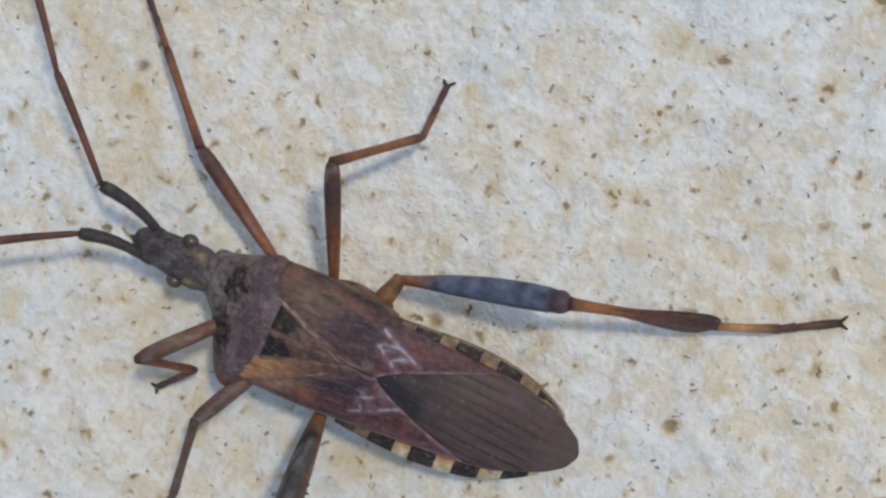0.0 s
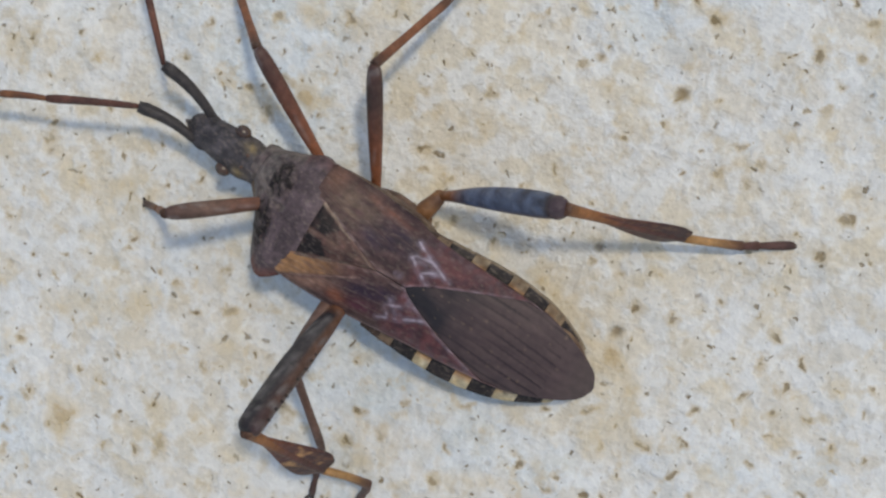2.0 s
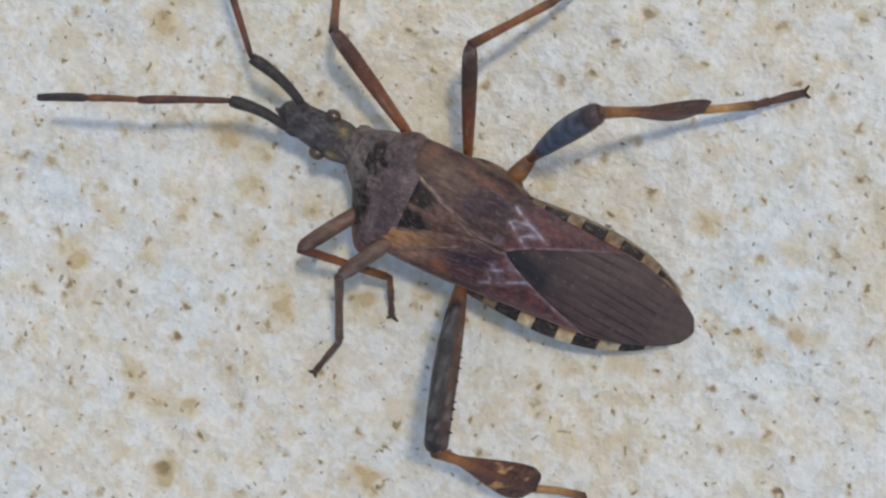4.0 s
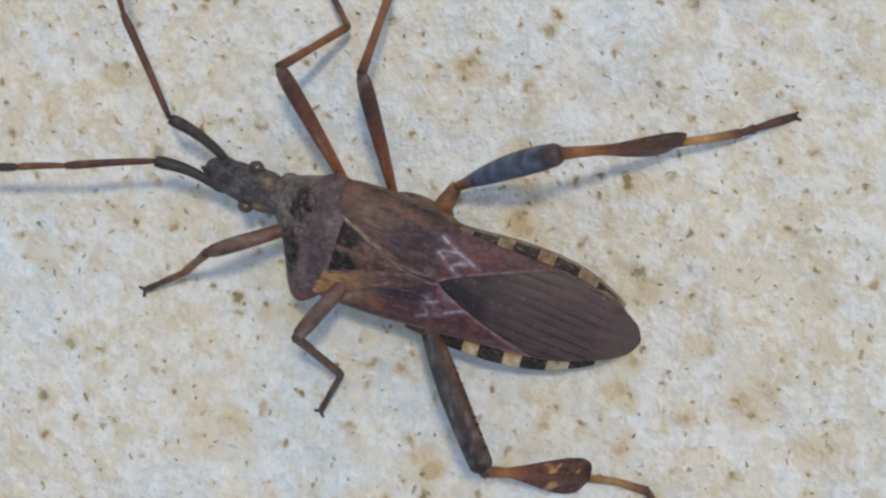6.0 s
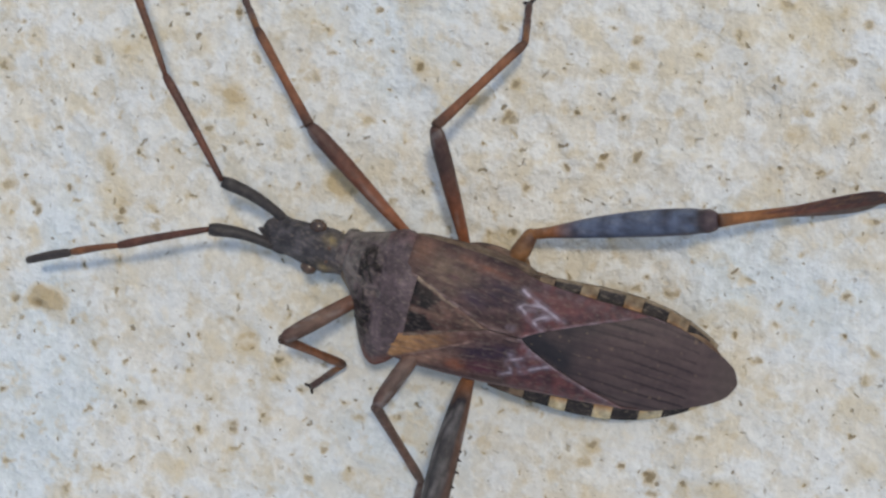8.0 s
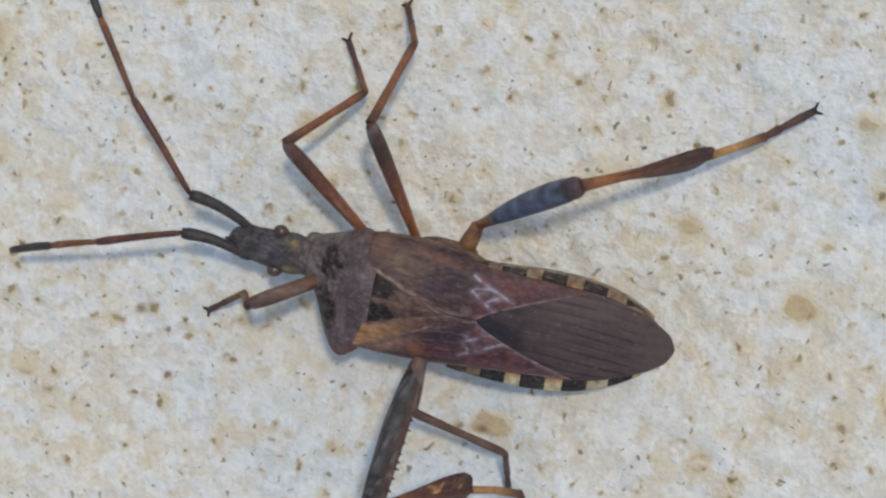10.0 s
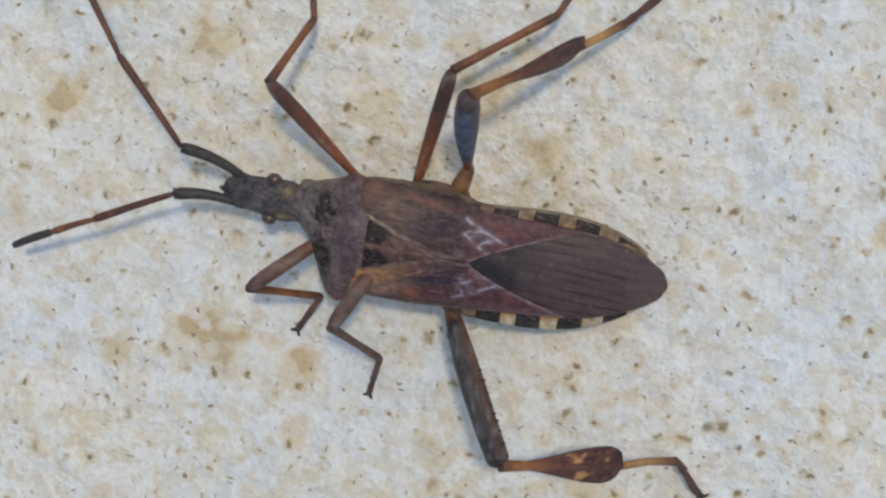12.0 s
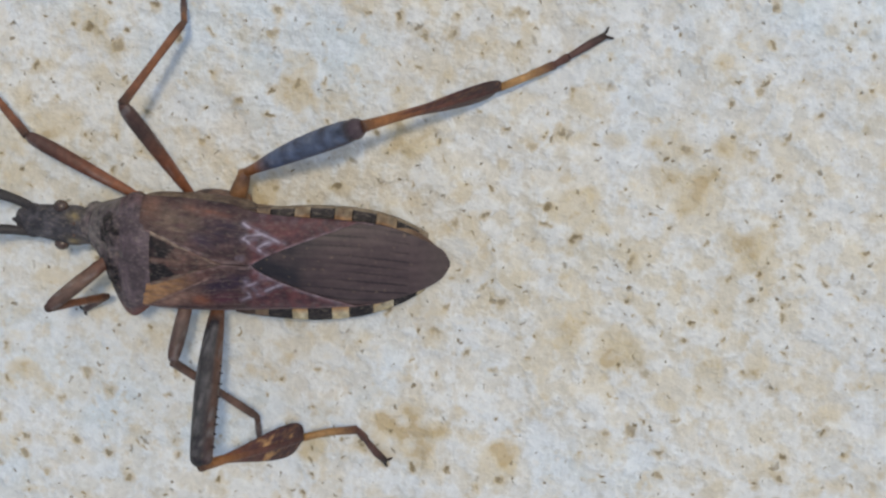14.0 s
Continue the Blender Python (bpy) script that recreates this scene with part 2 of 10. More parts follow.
# ochre stains: place on the stone and radius, in millimetres
STAINS_A = [(2.4, -2.4, 0.42), (2.1, -3.9, 0.42), (0.1, 0.3, 0.83), (-1.6, 5.9, 0.83), (-1.8, -8.3, 0.38), (-8.9, 4.0, 0.42), (-10.6, -4.6, 0.52), (-15.7, 0.9, 0.62), (-16.5, -3.5, 0.52), (-17.6, -3.1, 0.62), (-18.9, 14.0, 0.38), (-19.0, -5.5, 0.73), (-20.0, 7.3, 0.49), (-21.8, 5.2, 0.31), (-22.0, 3.8, 0.73), (-22.1, 1.3, 0.94), (-22.4, 17.3, 0.36), (-23.7, -2.8, 0.62), (-24.3, 7.7, 0.73), (-28.3, 10.9, 0.83), (-31.2, 5.7, 0.31), (-32.7, -3.9, 0.38), (-33.6, 14.6, 0.73), (-36.0, 19.5, 0.69), (-40.0, 14.6, 0.62), (-41.7, 11.2, 0.73), (-44.1, 2.5, 0.73), (-44.2, 13.1, 0.42), (-45.4, 17.3, 0.52), (-45.6, 27.3, 0.52), (-46.1, 26.3, 0.62), (-47.6, 20.5, 0.83), (-47.7, 18.8, 0.62)]
STAINS_B = [(-48.2, 38.7, 0.62), (-49.0, 22.4, 1.04), (-49.9, 13.9, 0.99), (-50.5, 18.5, 0.83), (-52.2, 11.2, 0.68), (-52.6, 27.6, 0.62), (-53.8, 25.0, 0.83), (-54.0, 19.2, 0.73), (-54.3, 24.0, 0.62), (-55.1, 25.9, 1.11), (-55.9, 30.8, 1.04), (-56.3, 33.3, 0.83), (-56.6, 31.0, 0.83), (-57.5, 37.4, 0.62), (-58.5, 15.5, 0.42), (-58.7, 45.2, 0.73), (-59.1, 21.7, 0.78), (-60.3, 23.7, 0.52), (-60.4, 12.9, 0.73), (-60.5, 41.6, 0.38), (-61.2, 44.7, 0.83), (-61.8, 39.6, 0.83), (-62.4, 22.9, 0.62), (-67.0, 29.4, 0.76), (-67.1, 44.6, 0.52), (-72.0, 46.0, 0.83), (-72.1, 40.3, 0.73), (-75.2, 39.7, 0.73), (-75.3, 28.6, 0.42), (-77.3, 34.4, 0.73), (-77.6, 44.1, 0.62), (-77.7, 31.4, 0.31), (-78.2, 28.0, 0.47)]
STAINS_C = [(-80.6, 48.2, 0.83), (-82.6, 29.6, 0.42), (-83.1, 39.3, 0.62), (-84.8, 59.1, 0.52), (-87.8, 35.2, 0.62), (-88.0, 52.8, 0.52), (-90.4, 45.0, 0.52), (-90.8, 42.4, 0.97), (-91.0, 56.7, 0.28), (-93.4, 46.7, 0.38), (-94.4, 56.5, 0.68), (-95.1, 47.5, 0.34), (-95.1, 52.0, 0.42), (-96.2, 62.3, 0.62), (-96.5, 63.1, 0.68), (-97.2, 47.1, 0.52), (-97.3, 43.7, 0.52), (-98.4, 63.2, 0.52), (-101.0, 57.2, 0.62), (-102.1, 50.0, 0.42), (-103.3, 57.0, 0.42), (-103.9, 66.7, 0.62), (-104.4, 71.5, 0.31), (-105.4, 56.4, 0.52), (-105.7, 68.3, 0.31), (-106.2, 64.2, 0.83), (-106.6, 53.6, 0.65), (-107.4, 67.0, 0.83), (-107.4, 59.6, 0.66), (-107.7, 62.1, 0.42), (-107.8, 47.5, 0.68), (-108.3, 66.9, 0.42), (-108.5, 67.9, 0.83)]
STAINS_D = [(-109.1, 72.1, 0.25), (-109.6, 50.7, 0.73), (-109.6, 59.7, 0.52), (-109.7, 70.1, 0.52), (-110.9, 70.6, 0.52), (-111.3, 66.8, 0.31), (-111.6, 58.9, 0.62), (-112.1, 68.1, 0.83), (-112.2, 53.6, 0.42), (-112.8, 62.1, 1.04), (-113.9, 63.6, 1.25), (-115.1, 74.9, 0.42), (-115.4, 53.7, 0.68), (-116.5, 68.7, 0.52), (-117.5, 73.0, 0.83), (-118.9, 59.2, 0.52), (-119.0, 49.8, 0.38), (-120.6, 56.5, 0.57), (-121.0, 77.5, 0.73), (-121.6, 76.2, 0.73), (-122.0, 62.2, 0.52), (-122.1, 61.1, 0.76), (-122.8, 54.3, 1.04), (-123.0, 62.0, 0.62), (-124.4, 57.6, 0.83), (-124.8, 73.1, 0.73), (-126.9, 62.2, 0.52), (-127.6, 65.8, 0.42), (-129.3, 59.8, 0.52), (-131.8, 79.3, 1.04), (-132.7, 63.8, 0.27), (-137.4, 69.4, 0.73)]
# dark pits, likewise
PITS = [(-1.7, -8.3, 0.27), (-10.4, -4.5, 0.40), (-6.1, 8.9, 0.18), (-5.1, 8.0, 0.18), (-22.3, 8.4, 0.22), (-10.9, 2.0, 0.13), (-21.8, 5.3, 0.27), (-19.0, 14.0, 0.31), (-22.0, 15.6, 0.18), (-21.8, 5.3, 0.22), (-25.5, 18.9, 0.22), (-26.5, 22.6, 0.20), (-30.6, 9.5, 0.20), (-30.5, 9.5, 0.13), (-44.2, 13.0, 0.18), (-35.6, 12.5, 0.13), (-60.4, 12.9, 0.31), (-60.0, 23.9, 0.20), (-78.4, 28.0, 0.27), (-47.1, 39.4, 0.20), (-91.2, 42.6, 0.22), (-86.4, 48.4, 0.13), (-86.4, 39.2, 0.11), (-91.2, 42.6, 0.31), (-95.1, 51.9, 0.22), (-103.8, 51.3, 0.20), (-132.7, 63.7, 0.18), (-109.2, 72.2, 0.13), (-109.2, 72.2, 0.18), (-114.3, 67.4, 0.13)]


def ground():
    def lines(lo, hi, step):
        inner = np.arange(lo, hi + step, step)
        outer = np.geomspace(1.0, 40000.0, 24)
        return np.concatenate([(lo - outer)[::-1], inner, inner[-1] + outer])
    us, vs = lines(-36, 168, 0.15), lines(-27, 40, 0.15)
    u, v = np.meshgrid(us, vs, indexing="ij")
    z = 0.30 * value_noise(u, v, 6.0, 1) + 0.20 * value_noise(u, v, 2.2, 2) + 0.11 * value_noise(u, v, 0.9, 3) + 0.06 * value_noise(u, v, 0.45, 4)
    ragged = 0.35 * value_noise(u, v, 0.8, 13) + 0.22 * value_noise(u, v, 0.4, 14)
    z += 0.065 * np.tanh(9 * (value_noise(u, v, 4.2, 11) + 0.6 * ragged)) + 0.035 * np.tanh(10 * (value_noise(u, v, 1.9, 12) + 0.7 * ragged))
    wob = 1 + 0.9 * value_noise(u, v, 1.1, 5) + 0.7 * value_noise(u, v, 0.5, 6)
    c, s = math.cos(ALONG), math.sin(ALONG)
    stain, pit = np.zeros_like(u), np.zeros_like(u)
    for x, y, r in STAINS_A + STAINS_B + STAINS_C + STAINS_D:
        d = np.hypot(u - (x * c + y * s), (v - (y * c - x * s)) * 1.15) / (r * 1.25)
        stain = np.maximum(stain, 0.70 * np.clip(1.45 * wob - d * 1.15, 0, 1))
    for x, y, r in PITS:
        d = np.hypot(u - (x * c + y * s), v - (y * c - x * s)) / r
        pit = np.maximum(pit, np.clip(1.5 * wob - 1.6 * d, 0, 0.75))
        stain = np.maximum(stain, 0.45 * np.clip(1.6 * wob - 0.8 * d, 0, 1))
    z = z - 0.16 * pit - 0.05 * stain - 0.07
    z = np.where((u < -37) | (u > 169) | (v < -28) | (v > 41), -0.07, z)
    nu, nv = u.shape
    co = np.stack([u, v, z], -1).reshape(-1, 3) * MM
    k = np.arange(nu * nv).reshape(nu, nv)
    quads = np.stack([k[:-1, :-1], k[1:, :-1], k[1:, 1:], k[:-1, 1:]], -1).reshape(-1, 4)
    me = bpy.data.meshes.new("ground")
    me.vertices.add(len(co))
    me.vertices.foreach_set("co", co.ravel())
    me.loops.add(quads.size)
    me.loops.foreach_set("vertex_index", quads.ravel().astype(np.int32))
    me.polygons.add(len(quads))
    me.polygons.foreach_set("loop_start", np.arange(0, quads.size, 4, dtype=np.int32))
    me.polygons.foreach_set("loop_total", np.full(len(quads), 4, dtype=np.int32))
    me.polygons.foreach_set("use_smooth", np.ones(len(quads), dtype=bool))
    me.update(calc_edges=True)
    for name, field in (("stain", stain), ("pit", pit)):
        me.attributes.new(name, "FLOAT", "POINT").data.foreach_set("value", field.ravel().astype(np.float32))
    me.materials.append(stone())
    ob = new("ground", me)
    ob.matrix_world = pose(0, 0, 0, 0, 0, math.degrees(ALONG))
    tagged(ob, "pale rough limestone with ochre stains and dark pores", "stone", kind="structure")


ground()

# ---- the insect ----


def curve(xs, ys):
    """A smooth function through the given stations."""
    xs, ys = np.array(xs, float), np.array(ys, float)
    order = np.argsort(xs)
    xs, ys = xs[order], ys[order]
    d = np.gradient(ys, xs)

    def at(x):
        i = int(np.clip(np.searchsorted(xs, x) - 1, 0, len(xs) - 2))
        h = xs[i + 1] - xs[i]
        t = min(max((x - xs[i]) / h, 0), 1)
        return ((2 * t**3 - 3 * t**2 + 1) * ys[i] + (t**3 - 2 * t**2 + t) * h * d[i] + (-2 * t**3 + 3 * t**2) * ys[i + 1] + (t**3 - t**2) * h * d[i + 1])
    return at


def part(name, bm, material, parent, label=""):
    me = bpy.data.meshes.new(name)
    bmesh.ops.recalc_face_normals(bm, faces=bm.faces)
    bm.to_mesh(me)
    bm.free()
    for p in me.polygons:
        p.use_smooth = True
    me.materials.append(material)
    ob = new(name, me)
    ob.parent = parent
    return tagged(ob, label)


def painted(bm, verts, tint):
    layer = bm.verts.layers.float_color.get("pigment") or bm.verts.layers.float_color.new("pigment")
    for v in verts:
        c = tint(v.co.x / MM, v.co.y / MM, v.co.z / MM)
        v[layer] = (max(c[0], 0), max(c[1], 0), max(c[2], 0), 1)


def sheet(nu, nv, at, thick, tint):
    """A curved plate: at(u, v) gives its upper face in millimetres."""
    bm = bmesh.new()
    bm.verts.layers.float_color.new("pigment")
    top = [[bm.verts.new(Vector(at(i / nu, j / nv)) * MM) for j in range(nv + 1)] for i in range(nu + 1)]
    low = [[bm.verts.new(v.co - Vector((0, 0, thick * MM))) for v in row] for row in top]
    for i in range(nu):
        for j in range(nv):
            bm.faces.new((top[i][j], top[i + 1][j], top[i + 1][j + 1], top[i][j + 1]))
            bm.faces.new((low[i][j], low[i][j + 1], low[i + 1][j + 1], low[i + 1][j]))
    for i in range(nu):
        for j, o in ((0, 0), (nv, 1)):
            bm.faces.new((top[i][j], low[i][j], low[i + 1][j], top[i + 1][j]))
    for j in range(nv):
        for i in (0, nu):
            bm.faces.new((top[i][j], top[i][j + 1], low[i][j + 1], low[i][j]))
    painted(bm, bm.verts, tint)
    return bm


def rod(stations, tint, ring=14, bm=None):
    """A closed limb through stations (x, y, z, half width, half height) in millimetres."""
    bm = bm or bmesh.new()
    bm.verts.layers.float_color.new("pigment")
    pts = [Vector(s[:3]) for s in stations]
    rows = []
    for i, s in enumerate(stations):
        d = (pts[min(i + 1, len(pts) - 1)] - pts[max(i - 1, 0)]).normalized()
        up = Vector((0, 0, 1)) if abs(d.z) < 0.95 else Vector((1, 0, 0))
        side = up.cross(d).normalized()
        top = d.cross(side)
        rows.append([bm.verts.new((pts[i] + side * (s[3] * math.cos(a)) + top * (s[4] * math.sin(a))) * MM)
                     for a in (2 * math.pi * k / ring for k in range(ring))])
    for a, b in zip(rows, rows[1:]):
        for k in range(ring):
            bm.faces.new((a[k], a[(k + 1) % ring], b[(k + 1) % ring], b[k]))
    bm.faces.new(rows[0][::-1])
    bm.faces.new(rows[-1])
    painted(bm, [v for r in rows for v in r], tint)
    return bm


def smooth(stations, n):
    """The same limb with n stations between its ends."""
    t = np.linspace(0, 1, len(stations))
    fs = [curve(t, [s[k] for s in stations]) for k in range(5)]
    return [tuple(max(f(x), 0.01) if k > 2 else f(x) for k, f in enumerate(fs)) for x in np.linspace(0, 1, n)]


def blob(at, r, tint, seg=2):
    bm = bmesh.new()
    bmesh.ops.create_icosphere(bm, subdivisions=seg, radius=1)
    for v in bm.verts:
        v.co = Vector((v.co.x * r[0] + at[0], v.co.y * r[1] + at[1], v.co.z * r[2] + at[2])) * MM
    painted(bm, bm.verts, tint)
    return bm


def blend(a, b, t):
    t = min(max(t, 0), 1)
    return tuple(p * (1 - t) + q * t for p, q in zip(a, b))


def fleck(x, y, z, k):
    return noise.noise(Vector((x * k, y * k, z * k)))


BLACK = (0.012, 0.009, 0.009)
RUST, AMBER, CREAM = (0.16, 0.052, 0.027), (0.255, 0.092, 0.040), (0.42, 0.365, 0.26)

insect = new("leaf_footed_bug")
tagged(insect, "brown leaf-footed bug walking over pale stone, banded abdomen edge", "insect")

ridge = curve([10.6, 9.5, 8.4, 7.4, 6.6, 5.4, 4.2, 2.5, 0.0, -2.0, -4.0, -6.0, -7.6], [2.7, 3.15, 3.45, 3.7, 4.25, 4.9, 5.05, 4.95, 4.65, 4.2, 3.55, 2.8, 2.2])


def head_tint(x, y, z):
    y += 0.42
    c = blend((0.080, 0.069, 0.073), (0.032, 0.028, 0.030), 0.5 + 1.2 * fleck(x, y, z, 3.0))
    yellow = max(0, 1 - abs(x - 7.75) / 0.5) * max(0, 1 - abs(abs(y) - 0.55) / 0.28)
    return blend(c, (0.25, 0.18, 0.08), yellow * (0.55 + fleck(x, y, z, 5)))


def make_head():
    o = -0.42
    head = part("head", rod(smooth([(6.8, o, 3.0, 0.80, 0.66), (7.35, o, 3.05, 0.74, 0.62), (7.8, o, 3.08, 0.84, 0.64), (8.3, o, 3.08, 0.82, 0.62), (8.7, o, 3.05, 0.78, 0.58),
                                    (9.4, o, 2.95, 0.70, 0.52), (10.0, o + 0.04, 2.86, 0.62, 0.44), (10.4, o + 0.08, 2.76, 0.46, 0.32), (10.62, o + 0.1, 2.70, 0.12, 0.08)], 30), head_tint, 22),
                shell, insect, "dark grey downy head")
    for s in (-1, 1):
        eye = blob((8.45, o + 0.80 * s, 3.22), (0.32, 0.27, 0.27), lambda x, y, z: blend((0.10, 0.060, 0.040), (0.05, 0.032, 0.026), 0.5 + fleck(x, y, z, 5)), 3)
        part("eye", eye, hard, head, "brown bulging eye")
        part("antenna_socket", rod(smooth([(9.3, o + 0.40 * s, 2.95, 0.20, 0.2), (9.7, o + 0.50 * s, 2.99, 0.25, 0.22), (10.0, o + 0.56 * s, 3.03, 0.15, 0.15)], 6), head_tint, 10), shell, head)
        part("ocellus", blob((7.75, o + 0.26 * s, 3.68), (0.07, 0.07, 0.04), lambda x, y, z: (0.09, 0.045, 0.028)), hard, head)
    part("clypeus", rod(smooth([(9.6, o + 0.03, 3.16, 0.16, 0.14), (10.4, o + 0.08, 2.96, 0.16, 0.14), (10.75, o + 0.1, 2.78, 0.06, 0.06)], 8), head_tint, 10), shell, head)
    part("beak", rod(smooth([(10.4, o, 2.55, 0.16, 0.14), (9.0, o, 2.2, 0.14, 0.12), (6.0, -0.1, 1.75, 0.10, 0.1), (3.6, 0, 1.65, 0.05, 0.05)], 14), head_tint, 8), limb, head)


make_head()


def antenna(points):
    """Four jointed rods; each point opens one."""
    base = Vector(points[0])
    holder = None
    for i, (a, b) in enumerate(zip(points, points[1:])):
        thick = (0.25, 0.165, 0.15, 0.17)[i]
        tint = (lambda x, y, z: blend((0.050, 0.042, 0.040), (0.026, 0.021, 0.020), 0.5 + fleck(x, y, z, 4)),
                lambda x, y, z: blend((0.115, 0.042, 0.026), (0.060, 0.026, 0.020), 0.5 + fleck(x, y, z, 1.5)),
                lambda x, y, z: blend((0.20, 0.080, 0.034), (0.090, 0.035, 0.022), 0.5 + fleck(x, y, z, 1.5)),
                lambda x, y, z: (0.042, 0.032, 0.030))[i]
        p, q = Vector(a) - base, Vector(b) - base
        bow = Vector((0, 0.16 if i == 0 else 0.03, 0.0)) * (1 if points[1][1] > 0 else -1)
        st = [(p.x, p.y, p.z, thick * 0.6, thick * 0.6)]
        for k in range(1, 9):
            w = k / 9
            m = p.lerp(q, w) + bow * math.sin(math.pi * w)
            r = thick * (0.72 + 0.36 * w) if i < 3 else thick * (1.05 - 0.25 * abs(w - 0.4))
            st.append((m.x, m.y, m.z, r, r))
        st.append((q.x, q.y, q.z, thick * 0.85, thick * 0.85))
        ob = part("antenna" if i == 0 else "antenna_segment", rod(st, tint, 10), limb, insect if i == 0 else holder,
                  ("dark grey first antenna joint", "reddish brown thin antenna joint", "amber antenna joint", "dark tip of the antenna")[i])
        if i == 0:
            holder = ob
            ob.location = base * MM
    return holder


antenna_right = antenna([(9.75, -0.98, 2.98), (12.2, -1.85, 3.9), (15.2, -4.95, 4.1), (17.35, -7.6, 3.7), (19.2, -9.9, 3.2)])
antenna_left = antenna([(9.9, 0.12, 2.98), (12.25, -0.12, 3.95), (15.5, 1.35, 4.3), (17.4, 2.2, 4.1), (19.4, 3.2, 3.6)])


# pronotum: the broad shield behind the head; its left shoulder is the rounder one
shield_right = curve([7.45, 7.2, 6.9, 6.5, 6.0, 5.5, 5.15, 4.9, 4.6, 4.2, 3.7], [0.84, 0.94, 1.10, 1.42, 1.78, 2.15, 2.42, 2.48, 2.40, 2.20, 2.0])
shield_left = curve([7.45, 7.15, 6.85, 6.6, 6.3, 6.1, 5.8, 5.5, 5.2, 4.95, 4.65, 4.3, 3.7], [0.74, 0.76, 0.86, 1.12, 1.52, 1.84, 2.30, 2.60, 2.76, 2.74, 2.55, 2.25, 2.0])


def shield_w(x, y):
    return 1.03 * shield_left(x) if y > 0 else 0.95 * shield_right(x)


def shield_off(x):
    return -0.42 * min(max((x - 4.9) / 2.1, 0), 1.1)**1.6


def shield_at(u, v):
    w = 2 * v - 1
    x = 7.45 - u * (3.77 - 0.62 * abs(w)**2.2)
    y = w * shield_w(x, w)
    z = ridge(x) - 0.85 * abs(w)**2.5
    for s in (-1, 1):
        z += 0.15 * math.exp(-((x - 5.9) / 0.45)**2 - ((y - 0.75 * s) / 0.55)**2)
        z += 0.10 * math.exp(-((x - 4.95) / 0.35)**2 - ((y - 2.2 * s) / 0.4)**2)
    z += 0.10 * math.exp(-((x - 4.5) / 0.5)**2) * (1 - w**4)
    z -= 0.12 * math.exp(-((x - 5.45) / 0.13)**2) * (1 - w * w)
    z -= 0.10 * math.exp(-((x - 7.1) / 0.10)**2)
    z -= 0.25 * max(0, (u - 0.93) / 0.07)**2
    rough = 0.085 if 5.35 < x < 6.6 and abs(w) < 0.85 else 0.02
    return x, y + shield_off(x), z + rough * fleck(x, y, 0, 5.0)


def shield_tint(x, y, z):
    y -= shield_off(x)
    n = fleck(x, y, z, 1.3)
    edge = abs(y) / max(shield_w(x, y), 0.1)
    front = min(max((x - 5.38 - 0.12 * fleck(x, y, 1, 2.5)) / 0.25, 0), 1)
    back = blend((0.112, 0.077, 0.081), (0.068, 0.046, 0.049), 0.5 + 1.2 * n)
    back = blend(back, (0.085, 0.058, 0.034), min(1, max(0, (3.95 - x) / 0.25)))
    c = blend(back, blend((0.118, 0.085, 0.085), (0.048, 0.033, 0.034), 0.5 + 1.3 * fleck(x, y, z, 3)), front)
    callus = max(math.exp(-((x - 5.98 + 0.10 * abs(y)) / 0.46)**2 - ((y - s) / r)**2) for s, r in ((-0.72, 0.62), (1.05, 0.85)))
    scrawl = abs(fleck(x, y, 3, 2.6))
    if callus > 0.30:
        c = blend(c, (0.012, 0.007, 0.006), min(1, 2.0 * callus) * (1 if scrawl < 0.17 else 0.38))
    if abs(y) < 0.14 and x > 5.2:
        c = blend(c, (0.20, 0.16, 0.14), 0.4 + 0.5 * n)
    if x > 6.35:
        c = blend(c, (0.14, 0.117, 0.106), 0.5 + fleck(x, y, z, 4))
    rim = min(1, max(0, edge - 0.80) / 0.18)
    if x < 5.6:
        c = blend(c, (0.150, 0.045, 0.032), rim * (0.9 if y > 0 else 0.25))
    else:
        c = blend(c, (0.27, 0.22, 0.185) if y > 0 else (0.17, 0.135, 0.115), 0.7 * rim)
    return c


pronotum = part("pronotum", sheet(100, 120, shield_at, 0.35, shield_tint), shell, insect, "purplish brown shield with dark scribbled calluses")


# scutellum: the triangle between the wings
def tri_at(u, v):
    w = 2 * v - 1
    x = 4.05 - 2.85 * u
    half = 1.12 * (1 - u)**0.95 + 0.015
    return x, w * half, ridge(x) + 0.09 - 0.16 * w * w + 0.05 * math.sin(u * 3)


def tri_tint(x, y, z):
    n = fleck(x, y * 1.5, z, 2.8)
    c = blend((0.104, 0.052, 0.041), (0.046, 0.023, 0.020), 0.5 + 1.6 * n)
    half = 1.12 * max((x - 1.2) / 2.85, 0.01)**0.95
    # two black corners at the base, a pinkish ridge between them, pale edges
    a = abs(y)
    inside = min(1, max(0, (a - 0.07 - 1.15 * max(0, 3.42 - x)) / 0.06)) * min(1, max(0, (half - 0.11 - a) / 0.05)) * min(1, max(0, (x - 2.90) / 0.1))
    c = blend(c, (0.010, 0.006, 0.006), inside * (0.95 + 0.3 * n))
    ridge_line = max(0, 1 - a / 0.10) * min(1, max(0, (x - 1.5) / 0.5))
    c = blend(c, (0.19, 0.118, 0.085), (0.45 + 0.9 * n) * ridge_line)
    tan = min(1, max(0, (3.35 - x) / 0.3)) * min(1, max(0, (x - 2.3) / 0.5)) * max(0, 1 - a / 0.5)
    c = blend(c, (0.140, 0.078, 0.056), 0.5 * tan * (0.6 + 1.6 * n))
    if a > half - 0.11:
        c = blend(c, (0.27, 0.195, 0.14), min(0.85, max(0, (0.50 if x > 2.5 else 0.25) + 0.9 * n)))
    return c


